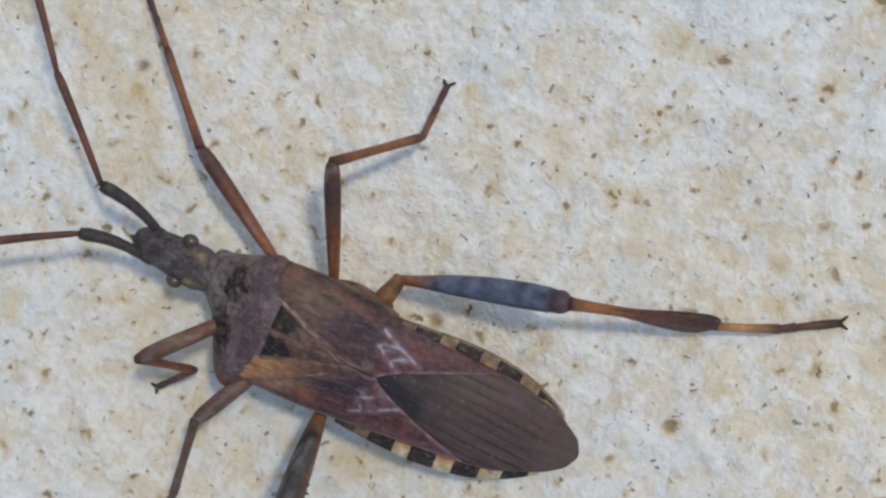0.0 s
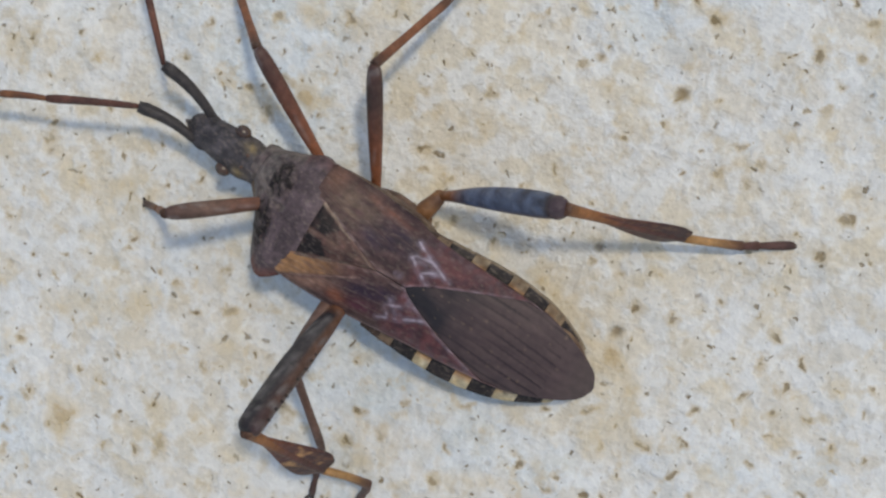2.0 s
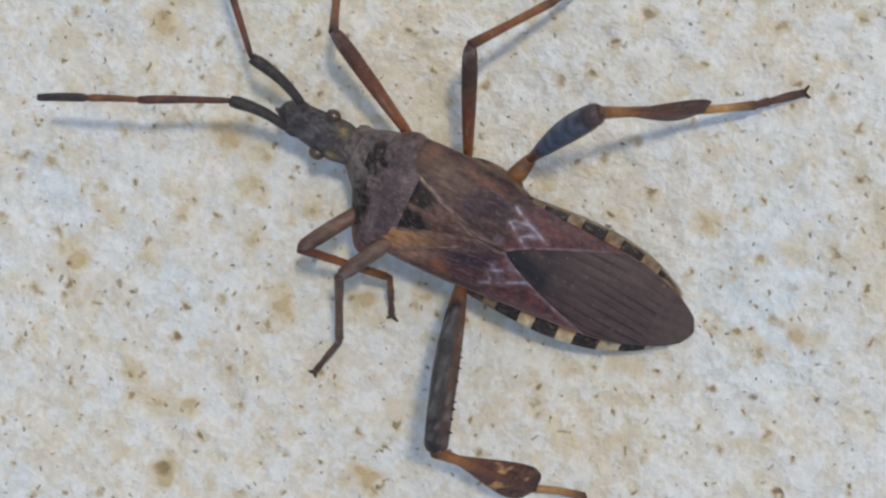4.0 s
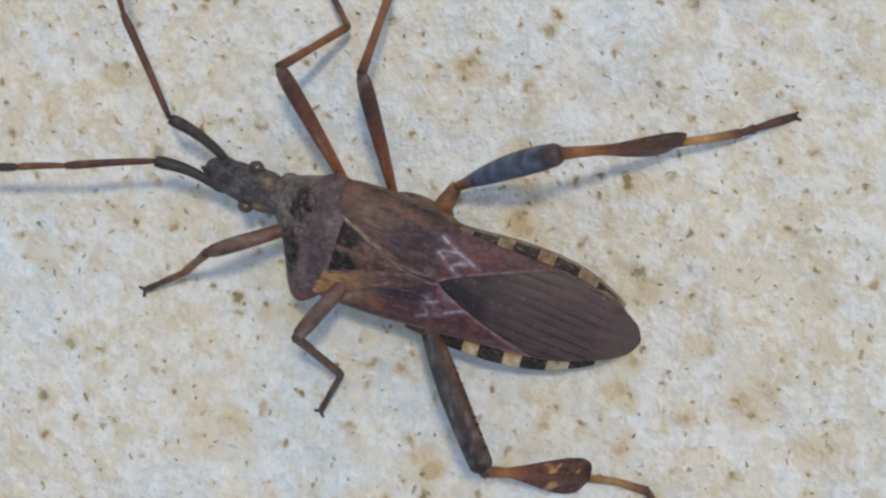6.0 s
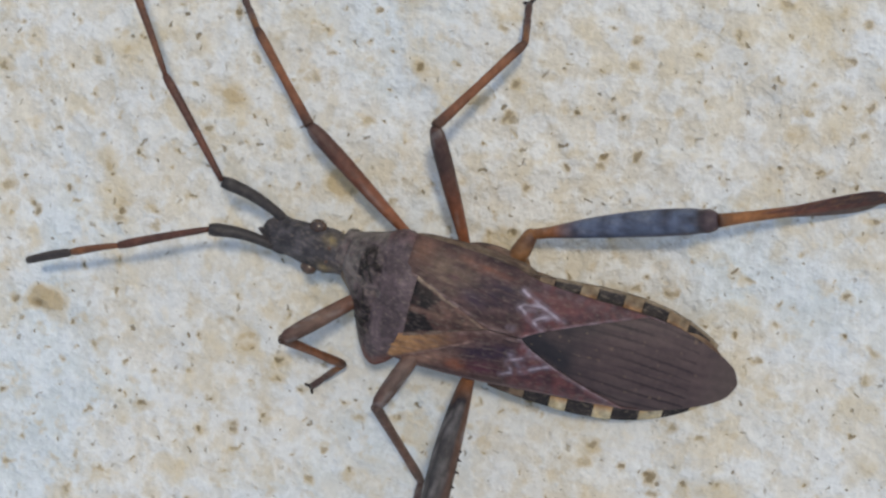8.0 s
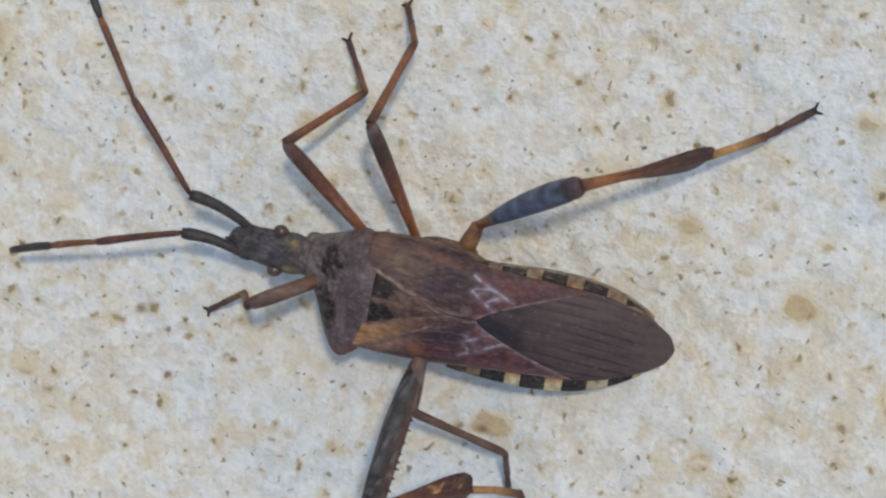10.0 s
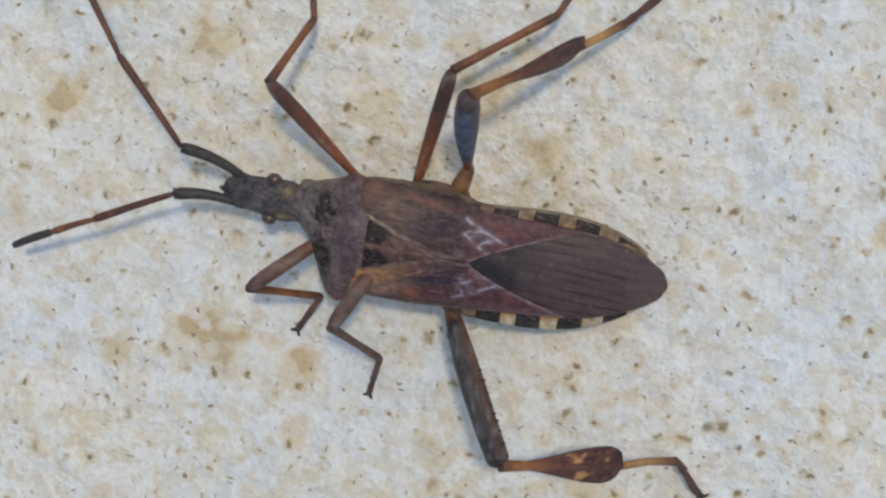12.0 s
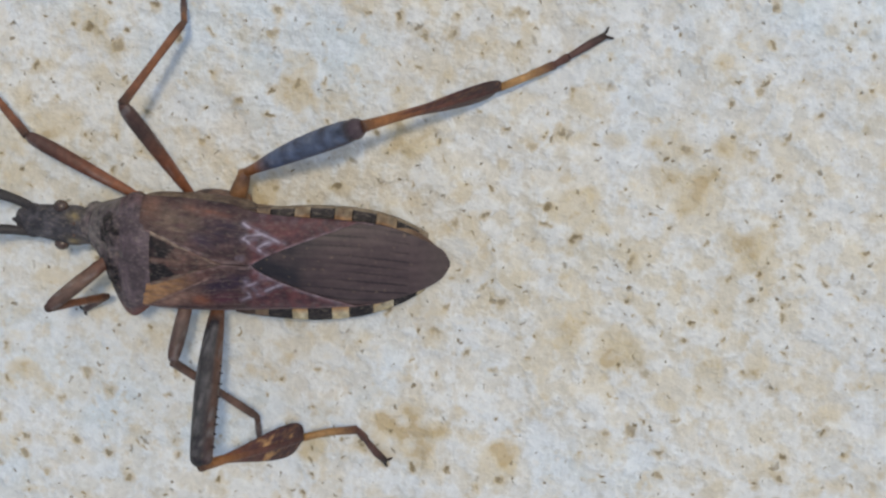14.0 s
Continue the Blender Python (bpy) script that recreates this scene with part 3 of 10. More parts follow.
part("scutellum", sheet(30, 26, tri_at, 0.3, tri_tint), shell, insect, "brown triangular plate with two black base corners")

# wings
wing_out = curve([4.6, 3.5, 2.5, 1.0, 0.0, -1.0, -2.5, -3.6, -4.6], [2.24, 2.26, 2.24, 2.14, 2.03, 1.95, 1.88, 1.80, 1.68])


def film_edge(x):
    return 1.97 * (max(-x, 0) / 4.6)**0.78


def wing_in(x):
    if x > 1.30:
        return 1.04 * ((x - 1.2) / 2.85)**0.95
    if x > 0:
        return 0.02
    return film_edge(x)


def dome(x, y):
    return ridge(x) - 0.62 * (abs(y) / 2.3)**2.3


def leather_at(side):
    def at(u, v):
        x = 4.55 - u * 9.1
        a, b = wing_in(x), wing_out(x) + (0.14 * min(1, max(0, x)) if side < 0 else 0)
        a = min(a, b - 0.01)
        y = a + (b - a) * v
        z = dome(x, y) + 0.03 - 0.10 * max(0, v - 0.9) / 0.1
        # fine veins along the wing
        for k in (0.26, 0.44, 0.60, 0.78):
            z += 0.016 * math.exp(-((v - k - 0.06 * math.sin(u * 3 + k)) / 0.02)**2) * (x > 0.3)
        z += 0.02 * fleck(x * 0.7, y * 3, side, 1.5)
        z += 0.02 * math.exp(-((y - film_edge(x) - 0.04) / 0.05)**2) * (x < 0)
        return x, y * side, z
    return at


def stroke(x, a, line):
    """Distance to a line drawn over the wing; a counts outwards from the middle of the back."""
    best = 9.0
    for (ax, ay), (bx, by) in zip(line, line[1:]):
        dx, dy = bx - ax, by - ay
        t = min(max(((x - ax) * dx + (a - ay) * dy) / (dx * dx + dy * dy), 0), 1)
        best = min(best, math.hypot(x - ax - t * dx, a - ay - t * dy))
    return best


def patch(x, a, at, reach, slope=0.0):
    """Soft oval patch, long along the wing, leaning outwards to the front by its slope."""
    u, v = x - at[0], a - at[1] - slope * (x - at[0])
    return math.exp(-(u / reach[0])**2 - (v / reach[1])**2)


# the white zigzag, drawn a little differently on either wing
ZIGZAG = {1: (((0.33, 0.98), (-0.14, 0.70), (-0.66, 0.45)), ((0.33, 0.98), (0.20, 1.12), (0.04, 1.27)), ((0.37, 1.52), (-0.41, 1.13), (-1.35, 0.66)), ((0.04, 1.27), (-0.16, 1.22))),
          -1: (((0.40, 1.66), (0.05, 1.48), (-0.36, 1.28)), ((0.34, 1.08), (-0.20, 0.73), (-0.66, 0.42)), ((-0.34, 1.30), (-0.80, 1.12), (-1.22, 0.94)), ((0.24, 1.22), (-0.39, 1.28)), ((0.34, 1.08), (0.24, 1.22)), ((-0.25, 0.78), (-0.62, 0.98)))}
# short pale rubbed marks beside it
RUBBED = {1: ((-0.26, 0.30), (-0.50, 0.42), (-0.20, 1.02), (0.18, 0.62)), -1: ((-0.06, 1.37), (-0.66, 0.98), (-0.10, 1.02), (0.42, 0.30))}


def leather_tint(x, y, z):
    a, side = abs(y), 1 if y > 0 else -1
    n1, n2, n3 = fleck(x, y * 1.6, 0, 1.5), fleck(x * 0.8, y * 3, 2, 2.0), fleck(x, y, 5, 4.5)
    out = wing_out(x)
    c = blend((0.108, 0.060, 0.042), (0.046, 0.024, 0.020), 0.5 + 0.8 * n1 + 0.9 * n2 + 0.5 * n3)
    if side > 0:
        # amber wedge behind the shield, tan below its pale vein, rust and wine along the outer edge
        inner = wing_in(x)
        k = min(1, max(0, (a - inner + 0.10) / 0.12)) * min(1, max(0, (0.56 + 0.585 * (x - 1.56) - a) / 0.12))
        c = blend(c, (0.38, 0.195, 0.066), 1.05 * k * min(1, max(0, (x - 1.9) / 1.6)) * (0.85 + 0.9 * n2))
        c = blend(c, (0.125, 0.058, 0.036), 0.7 * k * min(1, max(0, 1 - abs(x - 1.9) / 0.9)))
        c = blend(c, (0.30, 0.165, 0.092), 0.85 * patch(x, a, (3.1, 1.72), (0.85, 0.30), 0.42))
        c = blend(c, (0.036, 0.020, 0.028), (0.85 + 0.5 * n2) * min(1, 1.5 * patch(x, a, (0.95, 0.80), (0.85, 0.30), 0.30)))
        c = blend(c, (0.34, 0.115, 0.045), 0.85 * patch(x, a, (2.02, 1.66), (0.38, 0.20)))
        c = blend(c, (0.082, 0.026, 0.030), 0.85 * min(1, 1.4 * patch(x, a, (1.05, 1.47), (0.62, 0.22), 0.18)))
        off = stroke(x, a, ((3.9, 1.92), (2.73, 1.24), (1.56, 0.56))) / 0.05
        if off < 1:
            c = blend(c, (0.30, 0.185, 0.115), (1 - off) * max(0, 0.65 + n2))
    else:
        # orange shoulder, olive brown base, a rusty streak along the outer edge
        c = blend(c, (0.22, 0.105, 0.045), 0.5 * patch(x, a, (4.15, 2.0), (0.45, 0.45)))
        c = blend(c, (0.165, 0.108, 0.060), min(1, 1.2 * patch(x, a, (3.05, 1.52), (0.95, 0.55), 0.12)) * min(1, max(0, 0.75 + 1.3 * n2)))
        c = blend(c, (0.24, 0.095, 0.046), 0.85 * patch(x, a, (1.85, 1.98), (0.95, 0.14), 0.12) * (0.8 + n2))
        c = blend(c, (0.034, 0.020, 0.026), min(0.88, 1.3 * patch(x, a, (1.05, 1.32), (0.80, 0.44), 0.16)) * (0.85 + 0.6 * n2))
        c = blend(c, (0.046, 0.030, 0.040), 0.8 * patch(x, a, (1.95, 0.92), (0.55, 0.26), 0.3))
        c = blend(c, (0.050, 0.028, 0.022), 0.8 * patch(x, a, (0.95, 0.44), (0.75, 0.24)))
        off = stroke(x, a, ((3.55, 0.95), (2.87, 0.65), (2.10, 0.30))) / 0.075
        if off < 1:
            c = blend(c, (0.36, 0.275, 0.185), (1 - off) * max(0, 0.25 + 2.2 * n3))
    # behind the zigzag: wine red, greyer towards the edge
    if x < 0.3:
        wine = blend((0.130, 0.046, 0.037), (0.066, 0.029, 0.027), 0.5 + 1.2 * n1 + 1.0 * n3)
        c = blend(c, wine, min(1, (0.3 - x) / 0.4) * 0.95)
        c = blend(c, (0.17, 0.112, 0.092), 0.55 * max(0, 1 - (out - a) / 0.50) * max(0, 0.6 + n3))
    # pale broken veins
    v = (a - wing_in(x)) / max(out - wing_in(x), 0.1)
    u = (4.55 - x) / 9.1
    for k, w in ((0.26, 0.35), (0.44, 0.2), (0.60, 0.3), (0.78, 0.2)):
        off = abs(v - k - 0.06 * math.sin(u * 3 + k)) / 0.018
        if off < 1 and x > 0.3:
            c = blend(c, (0.19, 0.122, 0.080), (1 - off) * max(0, w + 0.9 * n2))
    if v < 0.07 and 0.0 < x:
        c = blend(c, (0.22, 0.145, 0.105), max(0, 0.30 + n2))
    for px, pa in RUBBED[side]:
        d = math.hypot(x - px, 1.4 * (a - pa))
        if d < 0.26:
            c = blend(c, (0.25, 0.205, 0.195), 0.8 * (1 - d / 0.26) * max(0, 0.9 + 1.5 * n3))
    d = min(stroke(x, a, line) for line in ZIGZAG[side])
    if d < 0.20:
        c = blend(c, (0.23, 0.185, 0.175), 0.55 * (1 - d / 0.20) * max(0, 1 + 1.2 * n3))
    if d < 0.058:
        c = blend(c, (0.47, 0.41, 0.37), 0.66 * (1 - (d / 0.058)**2) * min(1, max(0.1, 0.7 + 1.6 * n3)))
    # pale seam along the membrane
    if x < 0.15:
        pale = max(0, 1 - (a - film_edge(x)) / (0.17 if y > 0 else 0.12)) * (1 if x > -3.4 else 0.4)
        c = blend(c, (0.30, 0.225, 0.195), 0.75 * pale * max(0, 0.7 + n2))
    if a > out - 0.09 and y > 0:
        c = blend(c, (0.29, 0.19, 0.135), 0.5 + 0.5 * n2)
    return 0.84 * c[0], 0.82 * c[1], 1.05 * c[2]


for side in (1, -1):
    part("forewing", sheet(240, 76, leather_at(side), 0.10, leather_tint), wing_leather, insect, "brown leathery forewing with amber base and white zigzag")

film_w = curve([0.15, -0.6, -2.0, -3.4, -4.6, -5.5, -6.35, -7.0, -7.38, -7.54], [0.02, 0.55, 1.20, 1.64, 1.70, 1.46, 1.12, 0.78, 0.42, 0.08])


def vein(x, y):
    return (y + 0.10 * x + 0.22 * fleck(x * 0.4, y * 0.6, 0, 1.0)) * 17


def film_at(u, v):
    x = 0.15 - 7.69 * (1 - (1 - u)**1.15)
    w = 2 * v - 1
    half = film_w(x) + (0.10 if -3.8 < x < -0.2 else 0.0)
    y = w * half
    z = dome(x, y) - 0.035 - 0.12 * max(0, (-x - 6.4))
    z += 0.010 * math.sin(vein(x, y)) * min(1, u * 3) * (1 - 0.6 * u) * (0.6 + fleck(x, y, 0, 1.2))
    return x, y, z


def film_tint(x, y, z):
    c = blend((0.060, 0.038, 0.038), (0.082, 0.053, 0.050), 0.5 + fleck(x * 0.5, y * 2.2, 0, 2.0))
    k = math.sin(vein(x, y))
    if k < -0.75 and -6.0 < x < -1.0:
        c = blend(c, (0.020, 0.013, 0.013), 0.75 * max(0, 0.55 + 1.3 * fleck(x * 0.5, y, 7, 1.1)))
    front = max(0, 1 - (0.15 - x) / 3.0)
    c = blend(c, (0.017, 0.014, 0.017), min(1, 1.6 * front * (0.9 + fleck(x, y, 4, 1.5))))
    if x < -6.3:
        c = blend(c, (0.085, 0.062, 0.052), 0.5 * min(1, (-6.3 - x) / 0.8))
    if fleck(x, y, 1, 6) > 0.62:
        c = blend(c, (0.18, 0.12, 0.08), 0.5)
    return c


part("wing_membrane", sheet(130, 90, film_at, 0.05, film_tint), wing_film, insect, "dark bronze folded wing membrane with fine veins")

# abdomen and its banded rim
rim_w = curve([1.2, 0.2, -1.0, -2.4, -3.6, -4.8, -5.7, -6.4, -7.0], [2.08, 2.20, 2.30, 2.36, 2.28, 2.02, 1.64, 1.22, 0.72])


def belly_tint(x, y, z):
    return blend((0.21, 0.13, 0.075), (0.10, 0.055, 0.035), 0.5 + fleck(x, y, z, 1.8))


part("abdomen", rod(smooth([(3.0, 0, 2.9, 1.75, 1.0), (1.2, 0, 2.75, 1.95, 1.15), (-1.0, 0.08, 2.55, 1.95, 1.1), (-3.0, 0.10, 2.35, 1.90, 0.95), (-4.8, 0.08, 2.15, 1.55, 0.75),
                            (-6.0, 0, 2.0, 1.30, 0.5), (-6.9, 0, 1.95, 0.7, 0.28), (-7.3, 0, 1.95, 0.12, 0.08)], 30), belly_tint, 26), shell, insect, "tan downy underside of the abdomen")
part("thorax", rod(smooth([(7.2, -0.42, 2.9, 0.70, 0.70), (6.2, -0.22, 2.9, 1.40, 1.0), (5.0, 0, 2.95, 2.05, 1.25), (3.6, 0, 2.9, 2.20, 1.3), (2.2, 0, 2.85, 2.24, 1.25), (0.7, 0, 2.8, 2.12, 1.1), (-0.2, 0, 2.7, 1.6, 0.8)], 24),
                   lambda x, y, z: blend((0.17, 0.115, 0.075), (0.070, 0.042, 0.032), 0.5 + 1.4 * fleck(x, y, z, 2.2)), 26), shell, insect, "tan downy side of the thorax")
EDGES = [0.85, 0.05, -0.48, -1.42, -2.02, -2.96, -3.62, -4.54, -5.32, -6.18, -6.50]
for side in (-1, 1):
    for i, (a, b) in enumerate(zip(EDGES, EDGES[1:])):
        dark = i % 2 == 0

        def band_at(u, v, a=a, b=b, side=side):
            x = a + (b - a) * u
            half = rim_w(x)
            y = half - 0.85 * (1 - v)
            z = ridge(x) - 0.80 - 0.16 * v * v + 0.03 * math.sin(math.pi * u)
            return x, y * side + (0.20 if side > 0 else 0.12), z

        def band_tint(x, y, z, dark=dark, i=i, side=side):
            # the dark plates of the right edge keep a thin pale seam outside
            if dark and side < 0 and i and rim_w(x) - abs(y - 0.12) < 0.015:
                return (0.24, 0.18, 0.12)
            if dark:
                return blend(BLACK, (0.035, 0.026, 0.024), 0.5 + fleck(x, y, z, 4)) if i else (0.06, 0.035, 0.025)
            if i == 1:
                return blend((0.20, 0.135, 0.085), (0.12, 0.075, 0.05), 0.5 + fleck(x, y, z, 3))
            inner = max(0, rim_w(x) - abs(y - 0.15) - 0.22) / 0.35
            # pale bands: cream on the left edge, darker and duller tan on the right
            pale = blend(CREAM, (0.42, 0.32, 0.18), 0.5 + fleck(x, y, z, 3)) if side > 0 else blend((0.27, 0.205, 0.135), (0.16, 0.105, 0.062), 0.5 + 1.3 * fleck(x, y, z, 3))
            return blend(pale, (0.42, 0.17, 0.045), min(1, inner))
        part("rim_band", sheet(10, 12, band_at, 0.26, band_tint), shell, insect, "black band of the abdomen edge" if dark else "pale band of the abdomen edge, cream on the left, duller tan on the right")


# ---- legs ----
def limb_tint(stops, speck=0.0, tone=(0.3, 0.28, 0.27)):
    def tint(x, y, z):
        for (p, c), (q, d) in zip(stops, stops[1:]):
            if x <= q:
                out = blend(c, d, (x - p) / max(q - p, 1e-6))
                break
        else:
            out = stops[-1][1]
        k = fleck(x, y, z, 1.3)
        out = blend(out, tuple(v * 0.6 for v in out), 0.30 + 0.6 * k)
        if speck and fleck(x, y, z, 4.0) > 0.25:
            out = blend(out, tone, speck)
        return out
    return tint


def scaled(stops, length):
    return [(p * length, c) for p, c in stops]


def claws(foot, length, bend):
    for s in (-1, 1):
        part("claw", rod([(length - 0.08, 0.03 * s, 0.0, 0.07, 0.07), (length + 0.08, 0.13 * s, 0.03, 0.065, 0.065), (length + 0.20, 0.22 * s, 0.0, 0.05, 0.05),
                          (length + 0.28, 0.25 * s, -0.05, 0.015, 0.015)], lambda x, y, z: (0.03, 0.02, 0.017), 6), limb, foot)


def make_foot(length, bend, pale, hind):
    k = 0.50 if hind else 0.42
    t = 1.85 if hind else 1.5
    st = [(0, 0, 0, 0.09 * t, 0.09 * t), (0.22 * length, bend * 0.55, 0, 0.085 * t, 0.085 * t), (k * length, bend, 0, 0.10 * t, 0.10 * t), (k * length + 0.05, bend * 0.98, 0, 0.075 * t, 0.075 * t),
          ((k + 0.13) * length, bend * 0.75, 0, 0.10 * t, 0.10 * t), ((k + 0.15) * length, bend * 0.7, 0, 0.07 * t, 0.07 * t), (0.85 * length, bend * 0.25, 0.0, 0.095 * t, 0.095 * t), (length, 0, 0, 0.08 * t, 0.07 * t)]
    stops = scaled([(0, pale), (k * 0.62, pale), (k * 0.86, RUST), (k, (0.110, 0.046, 0.036)), (0.9, (0.078, 0.036, 0.030)), (1, (0.035, 0.022, 0.018))], length)
    foot = part("tarsus", rod(st[:3], limb_tint(stops), 10), limb, insect, "jointed foot, amber at its base and dark at the tip")
    for joint in (st[3:5], st[5:]):
        part("tarsus_joint", rod([(joint[0][0] - 0.06,) + joint[0][1:]] + joint, limb_tint(stops), 10), limb, foot)
    claws(foot, length, bend)
    return foot


def make_thin_leg(lengths, hip, dark, dull=0.0):
    lf, lt, ls = lengths
    part("coxa", blob((hip[0], 0.72 * hip[1], 1.95), (0.42, 0.50, 0.45), lambda x, y, z: blend((0.20, 0.12, 0.06), (0.10, 0.05, 0.03), 0.5 + fleck(x, y, z, 3))), shell, insect)
    first = (0.24, 0.086, 0.040) if dark[0] < 0.12 else (0.17, 0.090, 0.058)
    stops = scaled([(0, first), (0.35, blend(first, (0.18, 0.060, 0.034), 0.6)), (0.7, dark), (1, (0.078, 0.037, 0.029))], lf)
    femur = part("femur", rod(smooth([(-1.8, 0, 0, 0.17, 0.17), (-0.8, 0, 0, 0.18, 0.18), (0, 0, 0, 0.18, 0.18), (0.15 * lf, 0, 0, 0.22, 0.22), (0.5 * lf, 0, 0, 0.29, 0.28), (0.8 * lf, 0, 0, 0.31, 0.30), (0.95 * lf, 0, 0, 0.26, 0.25), (lf, 0, 0, 0.15, 0.15)], 24),
                              limb_tint(stops, 0.25), 12), limb, insect, "rusty brown upper leg, darker towards the knee")
    stops = [(0, (0.070, 0.034, 0.022)), (0.12, (0.14, 0.052, 0.027)), (0.5, AMBER), (0.8, (0.18, 0.070, 0.034)), (1, (0.075, 0.034, 0.022))]
    stops = scaled([(p, blend(c, (0.100, 0.064, 0.054), dull)) for p, c in stops], lt)
    tibia = part("tibia", rod(smooth([(0, 0, 0, 0.20, 0.20), (0.1 * lt, 0, 0, 0.19, 0.19), (0.5 * lt, 0, 0, 0.16, 0.16), (0.9 * lt, 0, 0, 0.175, 0.175), (lt, 0, 0, 0.13, 0.13)], 20), limb_tint(stops), 10),
                 limb, insect, "thin greyish brown lower leg" if dull else "thin amber lower leg")
    return femur, tibia, make_foot(ls, 0.0, blend((0.17, 0.072, 0.032), (0.085, 0.055, 0.047), dull), False)


def make_leaf_leg(lengths, hip, side, leaf_turn, bend, grey_sky_tone):
    lf, lt, ls = lengths
    honey = lambda x, y, z: blend((0.21, 0.108, 0.050), (0.085, 0.042, 0.026), 0.5 + 1.4 * fleck(x, y, z, 3))
    part("coxa", blob((hip[0], 0.74 * hip[1], 1.95), (0.48, 0.55, 0.45), honey), shell, insect)
    if side < 0:
        part("pleuron", blob((2.05, -1.92, 2.45), (1.15, 0.42, 0.50), lambda x, y, z: blend((0.150, 0.086, 0.060), (0.058, 0.034, 0.027), 0.5 + 1.6 * fleck(x, y, z, 2.5)), 4), shell, insect, "tan downy side plate over the hind leg")
        part("trochanter", rod(smooth([(1.30, -1.95, 2.35, 0.34, 0.36), (1.18, -2.35, 2.38, 0.36, 0.38), (1.06, -2.75, 2.36, 0.31, 0.33), (1.00, -3.02, 2.32, 0.27, 0.29), (0.97, -3.20, 2.31, 0.20, 0.22)], 16), lambda x, y, z: blend((0.20, 0.092, 0.038), (0.075, 0.036, 0.024), 0.5 + 1.4 * fleck(x, y, z, 2)), 14), limb, insect, "amber joint of the hind leg")
    rear = limb_tint(scaled([(0, (0.26, 0.11, 0.042)), (0.12, (0.22, 0.085, 0.036)), (0.27, grey_sky_tone), (0.88, tuple(0.85 * v for v in grey_sky_tone)), (0.92, (0.045, 0.036, 0.040)), (1, (0.036, 0.026, 0.025))], lf), 0.13)
    rust = limb_tint(scaled([(0, AMBER), (0.35, (0.14, 0.062, 0.034)), (0.75, (0.095, 0.043, 0.030)), (1, (0.060, 0.028, 0.027))], lf), 0.1)
    back, bow = (-1.6, -0.12) if side > 0 else (-0.15, 0.10)
    if side < 0:
        spans = ((0, 0.20), (0.06, 0.20), (0.13, 0.23), (0.30, 0.35), (0.50, 0.44), (0.70, 0.48), (0.86, 0.46), (0.92, 0.41), (0.95, 0.425), (0.98, 0.36), (1, 0.26))
    else:
        spans = ((0, 0.22), (0.06, 0.22), (0.13, 0.27), (0.30, 0.41), (0.55, 0.50), (0.80, 0.48), (0.93, 0.46), (0.975, 0.42), (1, 0.24))

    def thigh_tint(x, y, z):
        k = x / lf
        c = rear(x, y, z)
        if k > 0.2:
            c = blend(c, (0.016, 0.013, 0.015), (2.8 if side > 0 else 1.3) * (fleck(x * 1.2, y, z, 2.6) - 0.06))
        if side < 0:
            # broken dark bands across the painted sky-blue sheen, a brown knee collar
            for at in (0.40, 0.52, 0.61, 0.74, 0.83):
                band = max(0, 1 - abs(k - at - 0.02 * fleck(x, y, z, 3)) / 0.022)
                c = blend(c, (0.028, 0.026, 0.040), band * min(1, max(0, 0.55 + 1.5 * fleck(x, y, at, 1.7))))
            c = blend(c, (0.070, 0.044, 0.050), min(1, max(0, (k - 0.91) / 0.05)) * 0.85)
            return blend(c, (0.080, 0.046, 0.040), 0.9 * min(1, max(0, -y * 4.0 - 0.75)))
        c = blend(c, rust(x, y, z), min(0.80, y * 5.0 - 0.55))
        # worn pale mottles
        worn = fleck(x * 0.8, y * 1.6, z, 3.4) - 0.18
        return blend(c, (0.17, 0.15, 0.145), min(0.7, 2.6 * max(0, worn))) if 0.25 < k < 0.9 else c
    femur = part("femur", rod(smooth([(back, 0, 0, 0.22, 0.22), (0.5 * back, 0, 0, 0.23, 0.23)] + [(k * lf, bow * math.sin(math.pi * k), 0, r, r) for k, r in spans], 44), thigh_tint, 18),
                 limb, insect, "stout dark grey hind thigh with a row of spines, sky-blue sheen painted on the right")
    for i in range(9 if side > 0 else 0):
        x = lf * (0.46 + 0.055 * i + 0.015 * math.sin(i * 5.1))
        r = 0.05 + 0.10 * abs(math.sin(i * 2.3))
        o = bow * math.sin(math.pi * x / lf)
        part("spine", rod([(x, o + 0.38 * side, 0.08, 0.07, 0.07), (x + 0.02, o + (0.48 + 0.5 * r) * side, 0.08, 0.045, 0.045), (x + 0.05, o + (0.50 + r) * side, 0.08, 0.010, 0.010)],
                          lambda x, y, z: (0.034, 0.024, 0.021), 6), limb, femur)
    stalk = part("tibia", rod(smooth([(0, 0, 0, 0.25, 0.25), (0.1 * lt, 0, 0, 0.22, 0.22), (0.3 * lt, 0, 0, 0.19, 0.19), (0.8 * lt, 0, 0, 0.20, 0.21), (lt, 0, 0, 0.16, 0.16)], 20),
                              limb_tint(scaled([(0, (0.10, 0.045, 0.025)), (0.06, (0.24, 0.095, 0.033)), (0.30, (0.26, 0.10, 0.035)), (0.40, (0.13, 0.046, 0.030)), (0.75, (0.080, 0.031, 0.026)), (1, (0.060, 0.026, 0.022))], lt)), 12),
                 limb, insect, "rusty hind shin with a leaf-shaped flange")
    wide = curve([0.18, 0.30, 0.45, 0.62, 0.78, 0.90, 0.97, 1.0], [0.13, 0.25, 0.42, 0.62, 0.75, 0.72, 0.50, 0.20])
    turn = Matrix.Rotation(radians(leaf_turn), 4, "X")

